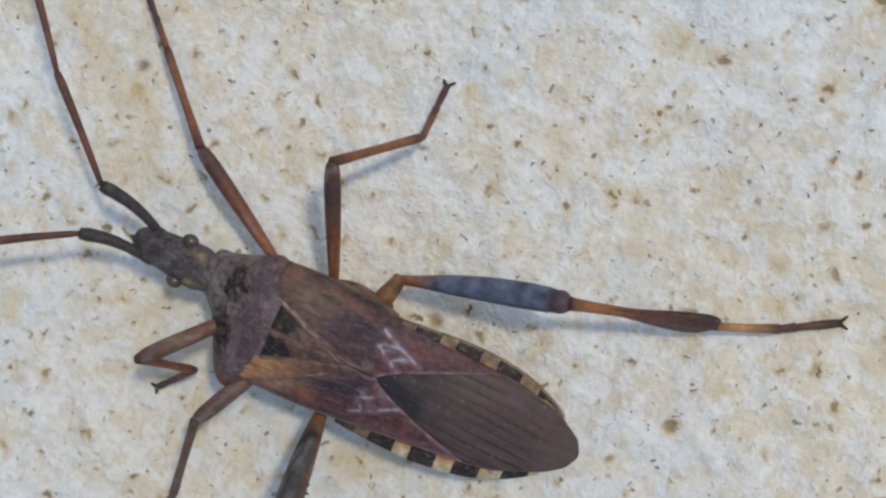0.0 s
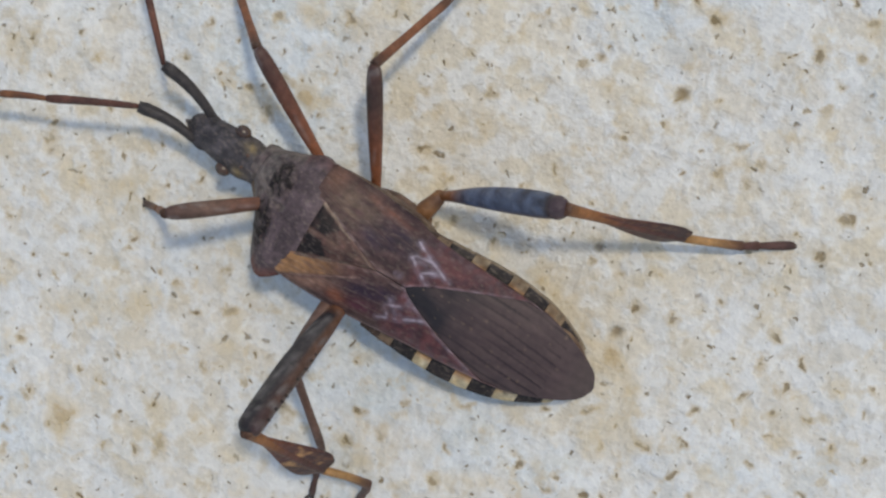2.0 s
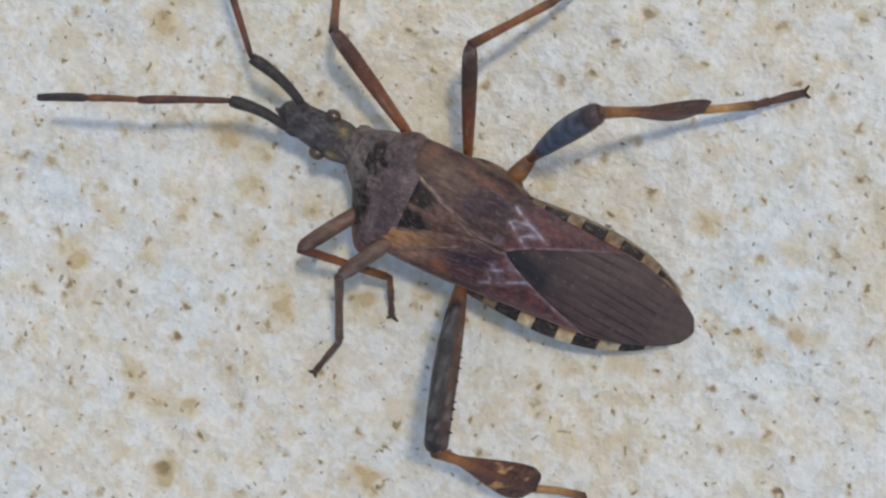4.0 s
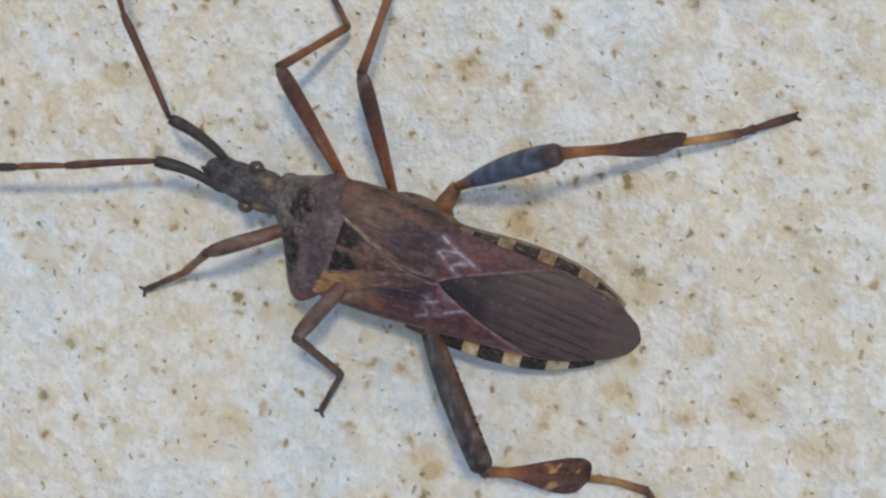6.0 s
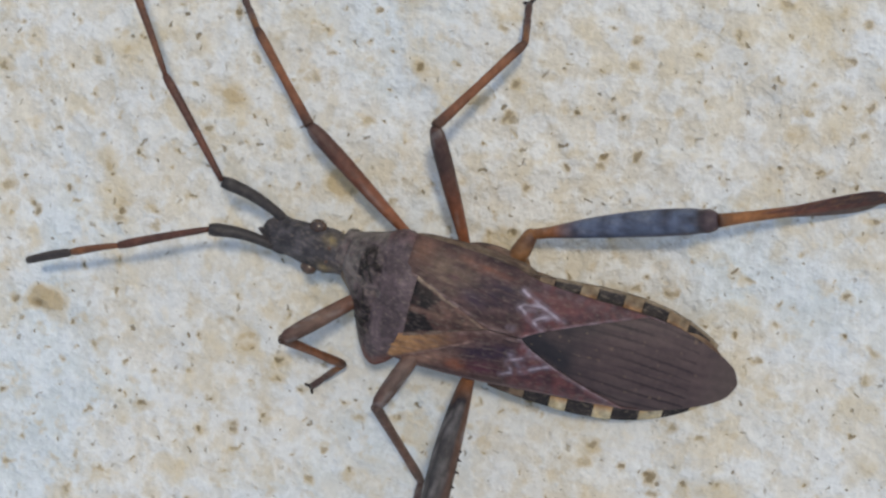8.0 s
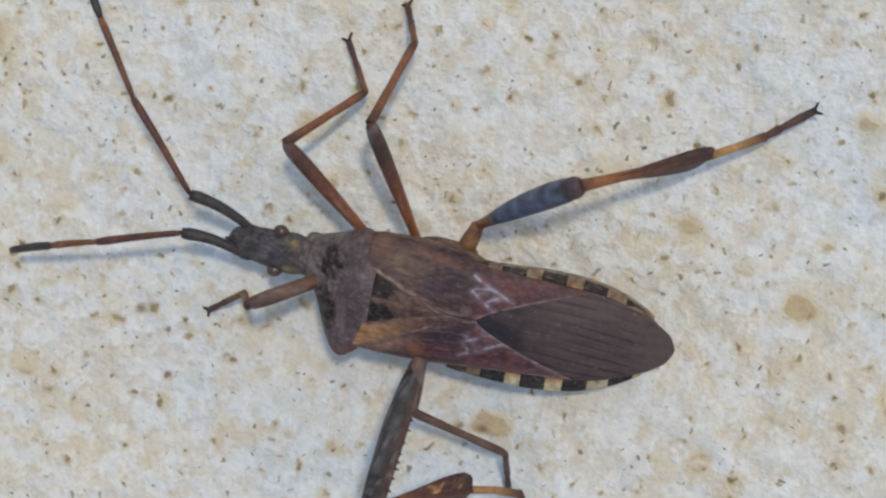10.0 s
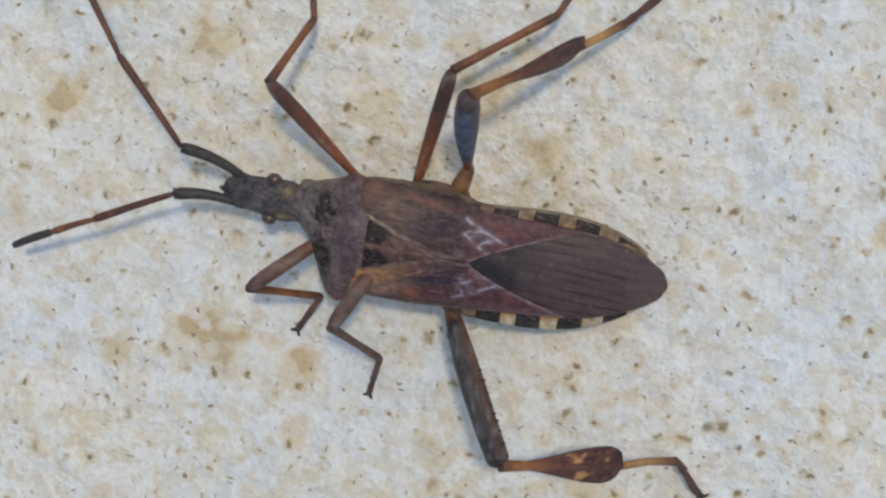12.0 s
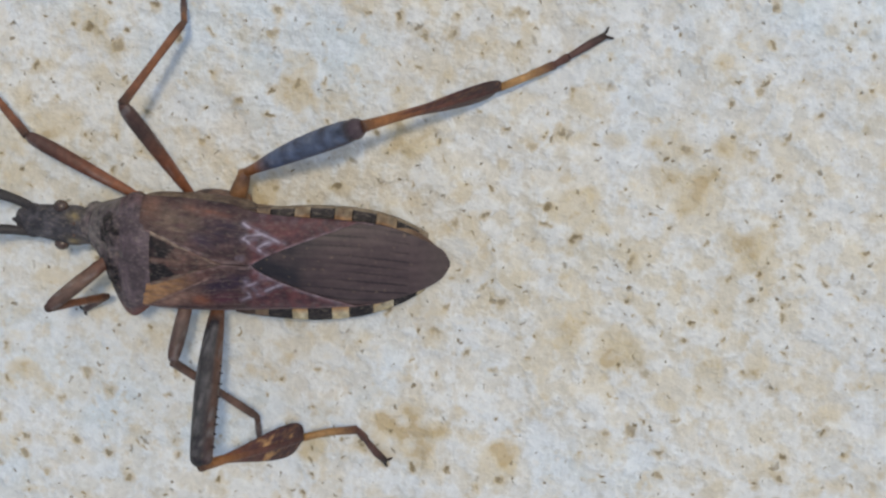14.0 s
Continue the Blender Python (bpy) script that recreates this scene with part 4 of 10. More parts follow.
    def leaf_at(u, v):
        w = 2 * v - 1
        x = 0.18 + 0.81 * u
        h = wide(x) * (1.1 if w > 0 else 1.0)
        p = turn @ Vector((x * lt, w * h, 0.06 + 0.05 * math.cos(w * 2.2)))
        return p.x, p.y, p.z

    spots = ((0.60, 0.26, 0.30), (0.67, -0.38, 0.32), (0.56, 0.05, 0.16), (0.84, 0.34, 0.14), (0.75, 0.10, 0.13)) if side > 0 else ((0.70, 0.05, 0.13),)

    def leaf_tint(x, y, z):
        s = x / lt
        p = turn.inverted() @ Vector((x, y, z))
        c = blend((0.19, 0.064, 0.031), (0.078, 0.026, 0.022), min(1, max(0, (s - 0.22) / 0.25)))
        c = blend(c, (0.042, 0.015, 0.016), min(1, max(0, (s - 0.60) / 0.12)) * (0.9 + fleck(x, y, z, 4)))
        for px, py, r in spots:
            d = math.hypot(p.x - px * lt, 1.3 * (p.y - py)) / r * (1 + 1.1 * fleck(x, y, z, 5))
            if d < 1:
                c = blend((0.42, 0.22, 0.09), c, d**2)
        if fleck(x, y, z, 5) > 0.25:
            c = blend(c, (0.16, 0.07, 0.035), 0.6)
        return c
    part("leaf_flange", sheet(34, 18, leaf_at, 0.11, leaf_tint), limb, stalk, "dark red brown leaf-like flange with pale spots")
    return femur, stalk, make_foot(ls, bend, (0.38, 0.20, 0.075), True)


front_right = make_thin_leg((5.1, 4.3, 2.68), (5.6, -1.8, 2.2), (0.095, 0.038, 0.026))
middle_right = make_thin_leg((5.31, 4.58, 2.8), (3.55, -2.1, 2.1), (0.060, 0.032, 0.026))
# the right thigh's blue is the sky's sheen painted into its colour
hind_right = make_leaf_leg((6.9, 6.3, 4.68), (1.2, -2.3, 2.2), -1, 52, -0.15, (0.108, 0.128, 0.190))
front_left = make_thin_leg((4.9, 4.35, 2.75), (5.43, 1.12, 2.2), (0.14, 0.082, 0.060))
middle_left = make_thin_leg((5.18, 4.71, 2.96), (3.36, 1.04, 2.1), (0.125, 0.080, 0.064), 0.75)
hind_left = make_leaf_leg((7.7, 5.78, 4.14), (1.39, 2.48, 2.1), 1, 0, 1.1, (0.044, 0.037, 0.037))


def motions():
    walk(insect, [
        (0.0, pose(-0.01164, -0.00588, 0.00001, -4.28, 0, 155.02)),
        (0.3, pose(-0.01387, -0.00450, 0.00001, -4.28, 0, 152.91)),
        (0.5, pose(-0.01649, -0.00258, 0.00001, -4.28, 0, 151.31)),
        (0.8, pose(-0.02013, -0.00002, 0.00001, -4.28, 0, 152.35)),
        (1.0, pose(-0.02330, 0.00196, 0.00001, -4.28, 0, 149.11)),
        (1.3, pose(-0.02565, 0.00330, 0.00001, -4.28, 0, 147.86)),
        (1.5, pose(-0.02666, 0.00505, 0.00001, -4.28, 0, 150.05)),
        (1.8, pose(-0.02688, 0.00636, 0.00001, -4.28, 0, 148.73)),
        (2.0, pose(-0.02862, 0.00770, 0.00001, -4.28, 0, 145.49)),
        (2.3, pose(-0.03291, 0.01055, 0.00001, -4.28, 0, 143.31)),
        (2.5, pose(-0.03411, 0.01180, 0.00001, -4.28, 0, 144.22)),
        (2.8, pose(-0.03569, 0.01368, 0.00001, -4.28, 0, 146.35)),
        (3.0, pose(-0.03747, 0.01487, 0.00001, -4.28, 0, 145.34)),
        (3.3, pose(-0.04097, 0.01746, 0.00001, -4.28, 0, 144.33)),
        (3.5, pose(-0.04248, 0.01889, 0.00001, -4.28, 0, 142.35)),
        (3.8, pose(-0.04295, 0.01960, 0.00001, -4.28, 0, 140.49)),
        (4.0, pose(-0.04325, 0.02029, 0.00001, -4.28, 0, 143.18)),
        (4.2, pose(-0.04539, 0.02231, 0.00001, -4.28, 0, 145.22)),
        (4.5, pose(-0.04766, 0.02362, 0.00001, -4.28, 0, 145.71)),
        (4.8, pose(-0.04993, 0.02493, 0.00001, -4.28, 0, 146.19)),
        (5.1, pose(-0.05221, 0.02623, 0.00001, -4.28, 0, 146.67)),
        (5.4, pose(-0.05448, 0.02754, 0.00001, -4.28, 0, 147.15)),
        (5.7, pose(-0.05676, 0.02885, 0.00001, -4.28, 0, 147.63)),
        (6.0, pose(-0.05903, 0.03015, 0.00001, -4.28, 0, 148.11)),
        (6.3, pose(-0.06131, 0.03146, 0.00001, -4.28, 0, 148.59)),
        (6.5, pose(-0.06296, 0.03215, 0.00001, -4.28, 0, 146.00)),
        (6.8, pose(-0.06421, 0.03304, 0.00001, -4.28, 0, 148.68)),
        (7.0, pose(-0.06602, 0.03437, 0.00001, -4.28, 0, 151.54)),
        (7.3, pose(-0.06729, 0.03521, 0.00001, -4.28, 0, 152.67)),
        (7.5, pose(-0.06840, 0.03576, 0.00001, -4.28, 0, 151.16)),
        (7.8, pose(-0.07021, 0.03685, 0.00001, -4.28, 0, 150.09)),
        (8.0, pose(-0.07099, 0.03769, 0.00001, -4.28, 0, 148.55)),
        (8.2, pose(-0.07217, 0.03818, 0.00001, -4.28, 0, 148.36)),
        (8.5, pose(-0.07497, 0.03980, 0.00001, -4.28, 0, 148.76)),
        (8.8, pose(-0.07778, 0.04142, 0.00001, -4.28, 0, 149.16)),
        (9.1, pose(-0.08058, 0.04304, 0.00001, -4.28, 0, 149.57)),
        (9.4, pose(-0.08338, 0.04467, 0.00001, -4.28, 0, 149.97)),
        (9.7, pose(-0.08618, 0.04629, 0.00001, -4.28, 0, 150.38)),
        (10.0, pose(-0.08898, 0.04791, 0.00001, -4.28, 0, 150.78)),
        (10.3, pose(-0.09178, 0.04953, 0.00001, -4.28, 0, 151.19)),
        (10.5, pose(-0.09505, 0.05146, 0.00001, -4.28, 0, 152.26)),
        (10.8, pose(-0.09945, 0.05528, 0.00001, -4.28, 0, 151.99)),
        (11.0, pose(-0.10207, 0.05696, 0.00001, -4.28, 0, 149.26)),
        (11.3, pose(-0.10393, 0.05791, 0.00001, -4.28, 0, 150.83)),
        (11.5, pose(-0.10591, 0.05931, 0.00001, -4.28, 0, 149.95)),
        (11.8, pose(-0.10793, 0.06076, 0.00001, -4.28, 0, 148.73)),
        (12.0, pose(-0.10951, 0.06171, 0.00001, -4.28, 0, 149.05)),
        (12.3, pose(-0.11198, 0.06380, 0.00001, -4.28, 0, 150.17)),
        (12.5, pose(-0.11285, 0.06452, 0.00001, -4.28, 0, 150.62)),
        (12.8, pose(-0.11444, 0.06588, 0.00001, -4.28, 0, 147.30)),
        (13.0, pose(-0.11593, 0.06683, 0.00001, -4.28, 0, 149.43)),
        (13.3, pose(-0.11846, 0.06790, 0.00001, -4.28, 0, 148.16)),
        (13.5, pose(-0.12061, 0.06947, 0.00001, -4.28, 0, 151.34)),
        (13.8, pose(-0.12301, 0.07056, 0.00001, -4.28, 0, 153.78)),
        (14.0, pose(-0.12422, 0.07137, 0.00001, -4.28, 0, 154.39)),
    ])
    walk(antenna_right, [(0, pose(0.00975, -0.00098, 0.00298, 0, -9.5, -1.0)), (0.5, pose(0.00975, -0.00098, 0.00298, 0, -12.2, 0.1)), (1, pose(0.00975, -0.00098, 0.00298, 0, -6.0, -3.3)), (1.5, pose(0.00975, -0.00098, 0.00298, 0, -0.4, 0.9)), (2, pose(0.00975, -0.00098, 0.00298, 0, -2.0, -0.9)), (2.5, pose(0.00975, -0.00098, 0.00298, 0, -6.8, -0.5)), (3, pose(0.00975, -0.00098, 0.00298, 0, -3.8, -3.6)), (3.5, pose(0.00975, -0.00098, 0.00298, 0, -2.5, 0.4)), (4, pose(0.00975, -0.00098, 0.00298, 0, -1.9, -1.6)), (6.3, pose(0.00975, -0.00098, 0.00298, 0, -2.7, -3.0)), (6.5, pose(0.00975, -0.00098, 0.00298, 0, 0.2, -0.5)), (7, pose(0.00975, -0.00098, 0.00298, 0, 0.2, -2.2)), (7.5, pose(0.00975, -0.00098, 0.00298, 0, 1.9, -0.7)), (8, pose(0.00975, -0.00098, 0.00298, 0, 1.4, -1.5)), (10.5, pose(0.00975, -0.00098, 0.00298, 0, 2.9, -2.1)), (11, pose(0.00975, -0.00098, 0.00298, 0, 1.4, -0.8)), (11.5, pose(0.00975, -0.00098, 0.00298, 0, 1.6, -2.6)), (12, pose(0.00975, -0.00098, 0.00298, 0, 2.5, -0.5)), (12.5, pose(0.00975, -0.00098, 0.00298, 0, 1.2, -3.7)), (13, pose(0.00975, -0.00098, 0.00298, 0, -0.5, 0.8)), (14, pose(0.00975, -0.00098, 0.00298, 0, -0.5, 0.8))])
    walk(antenna_left, [(0, pose(0.00990, 0.00012, 0.00298, 0, -9.7, 4.5)), (0.5, pose(0.00990, 0.00012, 0.00298, 0, -4.5, 9.2)), (1, pose(0.00990, 0.00012, 0.00298, 0, -5.1, -0.7)), (1.5, pose(0.00990, 0.00012, 0.00298, 0, 4.3, 5.9)), (2, pose(0.00990, 0.00012, 0.00298, 0, 1.2, 2.6)), (2.5, pose(0.00990, 0.00012, 0.00298, 0, -0.6, 4.3)), (3, pose(0.00990, 0.00012, 0.00298, 0, -0.6, 0.4)), (3.5, pose(0.00990, 0.00012, 0.00298, 0, -1.1, 3.2)), (4, pose(0.00990, 0.00012, 0.00298, 0, -4.7, 1.1)), (6.3, pose(0.00990, 0.00012, 0.00298, 0, -1.1, -1.9)), (6.5, pose(0.00990, 0.00012, 0.00298, 0, 0.9, 1.5)), (7, pose(0.00990, 0.00012, 0.00298, 0, 1.3, 1.6)), (7.5, pose(0.00990, 0.00012, 0.00298, 0, 0.2, 1.1)), (8, pose(0.00990, 0.00012, 0.00298, 0, 2.1, 2.4)), (10.5, pose(0.00990, 0.00012, 0.00298, 0, 5.5, -5.5)), (11, pose(0.00990, 0.00012, 0.00298, 0, 2.8, 3.7)), (11.5, pose(0.00990, 0.00012, 0.00298, 0, 7.2, 0.6)), (12, pose(0.00990, 0.00012, 0.00298, 0, 3.8, 4.7)), (12.5, pose(0.00990, 0.00012, 0.00298, 0, 3.7, 3.4)), (13, pose(0.00990, 0.00012, 0.00298, 0, 0.5, 6.0)), (14, pose(0.00990, 0.00012, 0.00298, 0, 0.5, 6.0))])
    walk(front_right[0], [
        (0, pose(0.005411, -0.001683, 0.002183, -0.0, 1.1, -30.9)),
        (0.1333, pose(0.005324, -0.001717, 0.002403, -0.2, -13.2, -35.8)),
        (0.3, pose(0.005504, -0.002024, 0.002908, -1.7, -30.6, -42.7)),
        (0.4, pose(0.005450, -0.002068, 0.002895, -2.2, -30.3, -46.0)),
        (0.5, pose(0.005230, -0.001926, 0.002731, -2.6, -29.6, -49.7)),
        (0.8, pose(0.004929, -0.001615, 0.002490, -3.4, -29.9, -52.8)),
        (0.8667, pose(0.005083, -0.001663, 0.002485, -1.9, -23.9, -44.4)),
        (0.9, pose(0.005163, -0.001673, 0.002466, -1.3, -20.6, -40.5)),
        (0.9333, pose(0.005241, -0.001672, 0.002438, -0.8, -17.2, -36.7)),
        (1, pose(0.005375, -0.001664, 0.002381, 0.0, -11.7, -31.0)),
        (1.3, pose(0.005869, -0.002068, 0.002445, -0.1, -9.2, -34.5)),
        (1.5, pose(0.005518, -0.001825, 0.002203, -0.0, -0.1, -34.4)),
        (1.667, pose(0.005421, -0.001795, 0.002487, -0.4, -16.2, -36.2)),
        (1.8, pose(0.005281, -0.001721, 0.002659, -1.0, -28.9, -37.8)),
        (1.867, pose(0.005331, -0.001738, 0.002633, -0.7, -26.2, -36.6)),
        (1.933, pose(0.005379, -0.001752, 0.002602, -0.5, -23.4, -35.5)),
        (2, pose(0.005327, -0.001696, 0.002521, -0.3, -20.6, -34.5)),
        (2.133, pose(0.005406, -0.001715, 0.002440, -0.1, -14.5, -32.7)),
        (2.3, pose(0.005616, -0.001802, 0.002345, 0.0, -7.2, -30.7)),
        (2.5, pose(0.005723, -0.001999, 0.002362, -0.1, -6.8, -35.6)),
        (2.667, pose(0.005477, -0.002008, 0.002639, -1.3, -20.6, -43.0)),
        (2.8, pose(0.005171, -0.001882, 0.002753, -3.1, -32.6, -50.8)),
        (3, pose(0.005174, -0.001766, 0.002719, -2.4, -33.6, -45.2)),
        (3.133, pose(0.005327, -0.001830, 0.002656, -1.2, -26.0, -41.3)),
        (3.3, pose(0.005458, -0.001842, 0.002502, -0.4, -16.1, -37.1)),
        (3.5, pose(0.005433, -0.001782, 0.002574, -0.4, -20.7, -35.2)),
        (3.8, pose(0.005386, -0.001640, 0.002554, 0.2, -22.0, -29.3)),
        (4, pose(0.005517, -0.001781, 0.002578, -0.1, -19.6, -32.5)),
        (4.1, pose(0.005389, -0.001776, 0.002666, -0.7, -26.1, -36.4)),
        (4.2, pose(0.005206, -0.001718, 0.002694, -1.7, -32.6, -41.0)),
        (4.333, pose(0.005329, -0.001785, 0.002629, -1.0, -25.3, -39.1)),
        (4.5, pose(0.005458, -0.001842, 0.002502, -0.4, -16.1, -37.1)),
        (4.8, pose(0.005427, -0.001758, 0.002572, -0.3, -20.9, -34.2)),
        (5.1, pose(0.005453, -0.001709, 0.002568, 0.0, -20.8, -30.9)),
        (5.4, pose(0.005501, -0.001802, 0.002550, -0.2, -18.3, -33.9)),
        (5.7, pose(0.005478, -0.001851, 0.002570, -0.5, -19.1, -36.8)),
        (5.867, pose(0.005350, -0.001903, 0.002604, -1.3, -21.9, -43.6)),
        (6, pose(0.005246, -0.001939, 0.002627, -2.0, -24.0, -49.5)),
        (6.133, pose(0.005311, -0.001903, 0.002641, -1.6, -24.4, -45.1)),
        (6.3, pose(0.005529, -0.001961, 0.002740, -1.0, -24.7, -39.6)),
        (6.4, pose(0.005622, -0.001941, 0.002689, -0.4, -21.6, -36.1)),
        (6.5, pose(0.005511, -0.001777, 0.002540, -0.1, -17.9, -32.5)),
        (6.8, pose(0.005478, -0.001851, 0.002570, -0.5, -19.1, -36.8)),
        (7, pose(0.005292, -0.001923, 0.002629, -1.7, -23.8, -46.8)),
        (7.3, pose(0.005198, -0.001951, 0.002622, -2.3, -24.3, -52.1)),
        (7.5, pose(0.005234, -0.001817, 0.002592, -1.6, -24.5, -44.7)),
        (7.667, pose(0.005345, -0.001841, 0.002527, -0.9, -18.9, -41.1)),
        (7.8, pose(0.005357, -0.001793, 0.002439, -0.5, -14.4, -38.4)),
        (7.9, pose(0.005412, -0.001787, 0.002379, -0.2, -10.4, -36.1)),
        (8, pose(0.005537, -0.001827, 0.002329, -0.1, -6.7, -33.9)),
        (8.1, pose(0.005622, -0.001708, 0.002228, 0.0, -1.4, -26.4)),
        (8.2, pose(0.006112, -0.001718, 0.002092, -0.2, 3.9, -18.8)),
        (8.3, pose(0.006024, -0.001945, 0.002331, -0.0, -4.8, -27.6)),
        (8.4, pose(0.005765, -0.002092, 0.002562, -1.0, -14.1, -37.6)),
        (8.5, pose(0.005230, -0.001943, 0.002625, -2.1, -24.1, -50.3)),
        (8.8, pose(0.005234, -0.001817, 0.002592, -1.6, -24.5, -44.7)),
        (8.9, pose(0.005326, -0.001838, 0.002540, -1.0, -19.9, -41.7)),
        (9, pose(0.005410, -0.001844, 0.002473, -0.5, -15.1, -38.8)),
        (9.1, pose(0.005451, -0.001816, 0.002390, -0.2, -10.5, -36.1)),
        (9.4, pose(0.005744, -0.001976, 0.002511, -0.1, -12.9, -34.3)),
        (9.533, pose(0.005615, -0.002021, 0.002631, -0.6, -18.6, -39.2)),
        (9.7, pose(0.005420, -0.002042, 0.002761, -1.8, -26.0, -46.2)),
        (10, pose(0.005127, -0.001664, 0.002432, -0.9, -18.9, -41.9)),
        (10.13, pose(0.005060, -0.001692, 0.002425, -1.3, -19.1, -47.7)),
        (10.3, pose(0.005187, -0.001996, 0.002536, -1.9, -19.2, -54.3)),
        (10.37, pose(0.005375, -0.001987, 0.002479, -0.9, -14.5, -45.9)),
        (10.4, pose(0.005464, -0.001960, 0.002437, -0.5, -11.9, -41.7)),
        (10.47, pose(0.005604, -0.001865, 0.002337, -0.0, -6.6, -33.6)),
        (10.5, pose(0.005723, -0.001837, 0.002287, 0.0, -3.9, -29.6)),
        (10.6, pose(0.005628, -0.001886, 0.002459, -0.2, -12.1, -33.8)),
        (10.7, pose(0.005473, -0.001890, 0.002609, -0.8, -20.6, -38.6)),
        (10.8, pose(0.005608, -0.002178, 0.002991, -1.7, -29.9, -44.5)),
        (10.9, pose(0.005622, -0.002256, 0.002919, -1.8, -26.5, -46.3)),
        (11, pose(0.005228, -0.001882, 0.002559, -1.7, -21.7, -48.0)),
        (11.3, pose(0.005057, -0.001561, 0.002373, -0.7, -17.3, -38.8)),
        (11.37, pose(0.005029, -0.001550, 0.002390, -0.8, -19.8, -39.9)),
        (11.43, pose(0.004999, -0.001537, 0.002404, -1.0, -22.3, -40.9)),
        (11.5, pose(0.005780, -0.002263, 0.002934, -1.2, -25.2, -42.3)),
        (11.8, pose(0.005767, -0.002287, 0.003106, -1.5, -30.0, -43.2)),
        (12, pose(0.005586, -0.002261, 0.002993, -2.0, -29.1, -47.5)),
        (12.13, pose(0.005575, -0.002335, 0.002929, -2.2, -26.4, -49.7)),
        (12.3, pose(0.005069, -0.001789, 0.002484, -2.1, -21.3, -52.3)),
        (12.5, pose(0.005148, -0.002196, 0.002736, -3.3, -25.7, -62.0)),
        (12.57, pose(0.005342, -0.002229, 0.002688, -1.8, -21.4, -54.8)),
        (12.67, pose(0.005623, -0.002177, 0.002544, -0.3, -13.9, -44.0)),
        (12.73, pose(0.005759, -0.002077, 0.002419, 0.1, -8.7, -37.3)),
        (12.8, pose(0.005552, -0.001735, 0.002240, 0.0, -2.1, -29.4)),
        (13, pose(0.005665, -0.001691, 0.002340, 0.2, -7.0, -24.7)),
        (13.13, pose(0.005607, -0.001691, 0.002472, 0.3, -14.0, -25.9)),
        (13.3, pose(0.005576, -0.001712, 0.002656, 0.3, -23.0, -27.7)),
        (13.4, pose(0.005525, -0.001730, 0.002689, 0.1, -25.2, -29.9)),
        (13.5, pose(0.005552, -0.001797, 0.002774, -0.1, -27.6, -32.2)),
        (13.8, pose(0.005178, -0.001714, 0.002581, -1.5, -27.0, -42.2)),
        (13.87, pose(0.005348, -0.001734, 0.002496, -0.5, -18.4, -35.8)),
        (13.9, pose(0.005424, -0.001727, 0.002433, -0.2, -13.8, -32.7)),
        (13.93, pose(0.005487, -0.001707, 0.002360, -0.0, -9.2, -29.8)),
        (14, pose(0.005603, -0.001667, 0.002218, 0.0, -0.9, -24.9)),
    ])
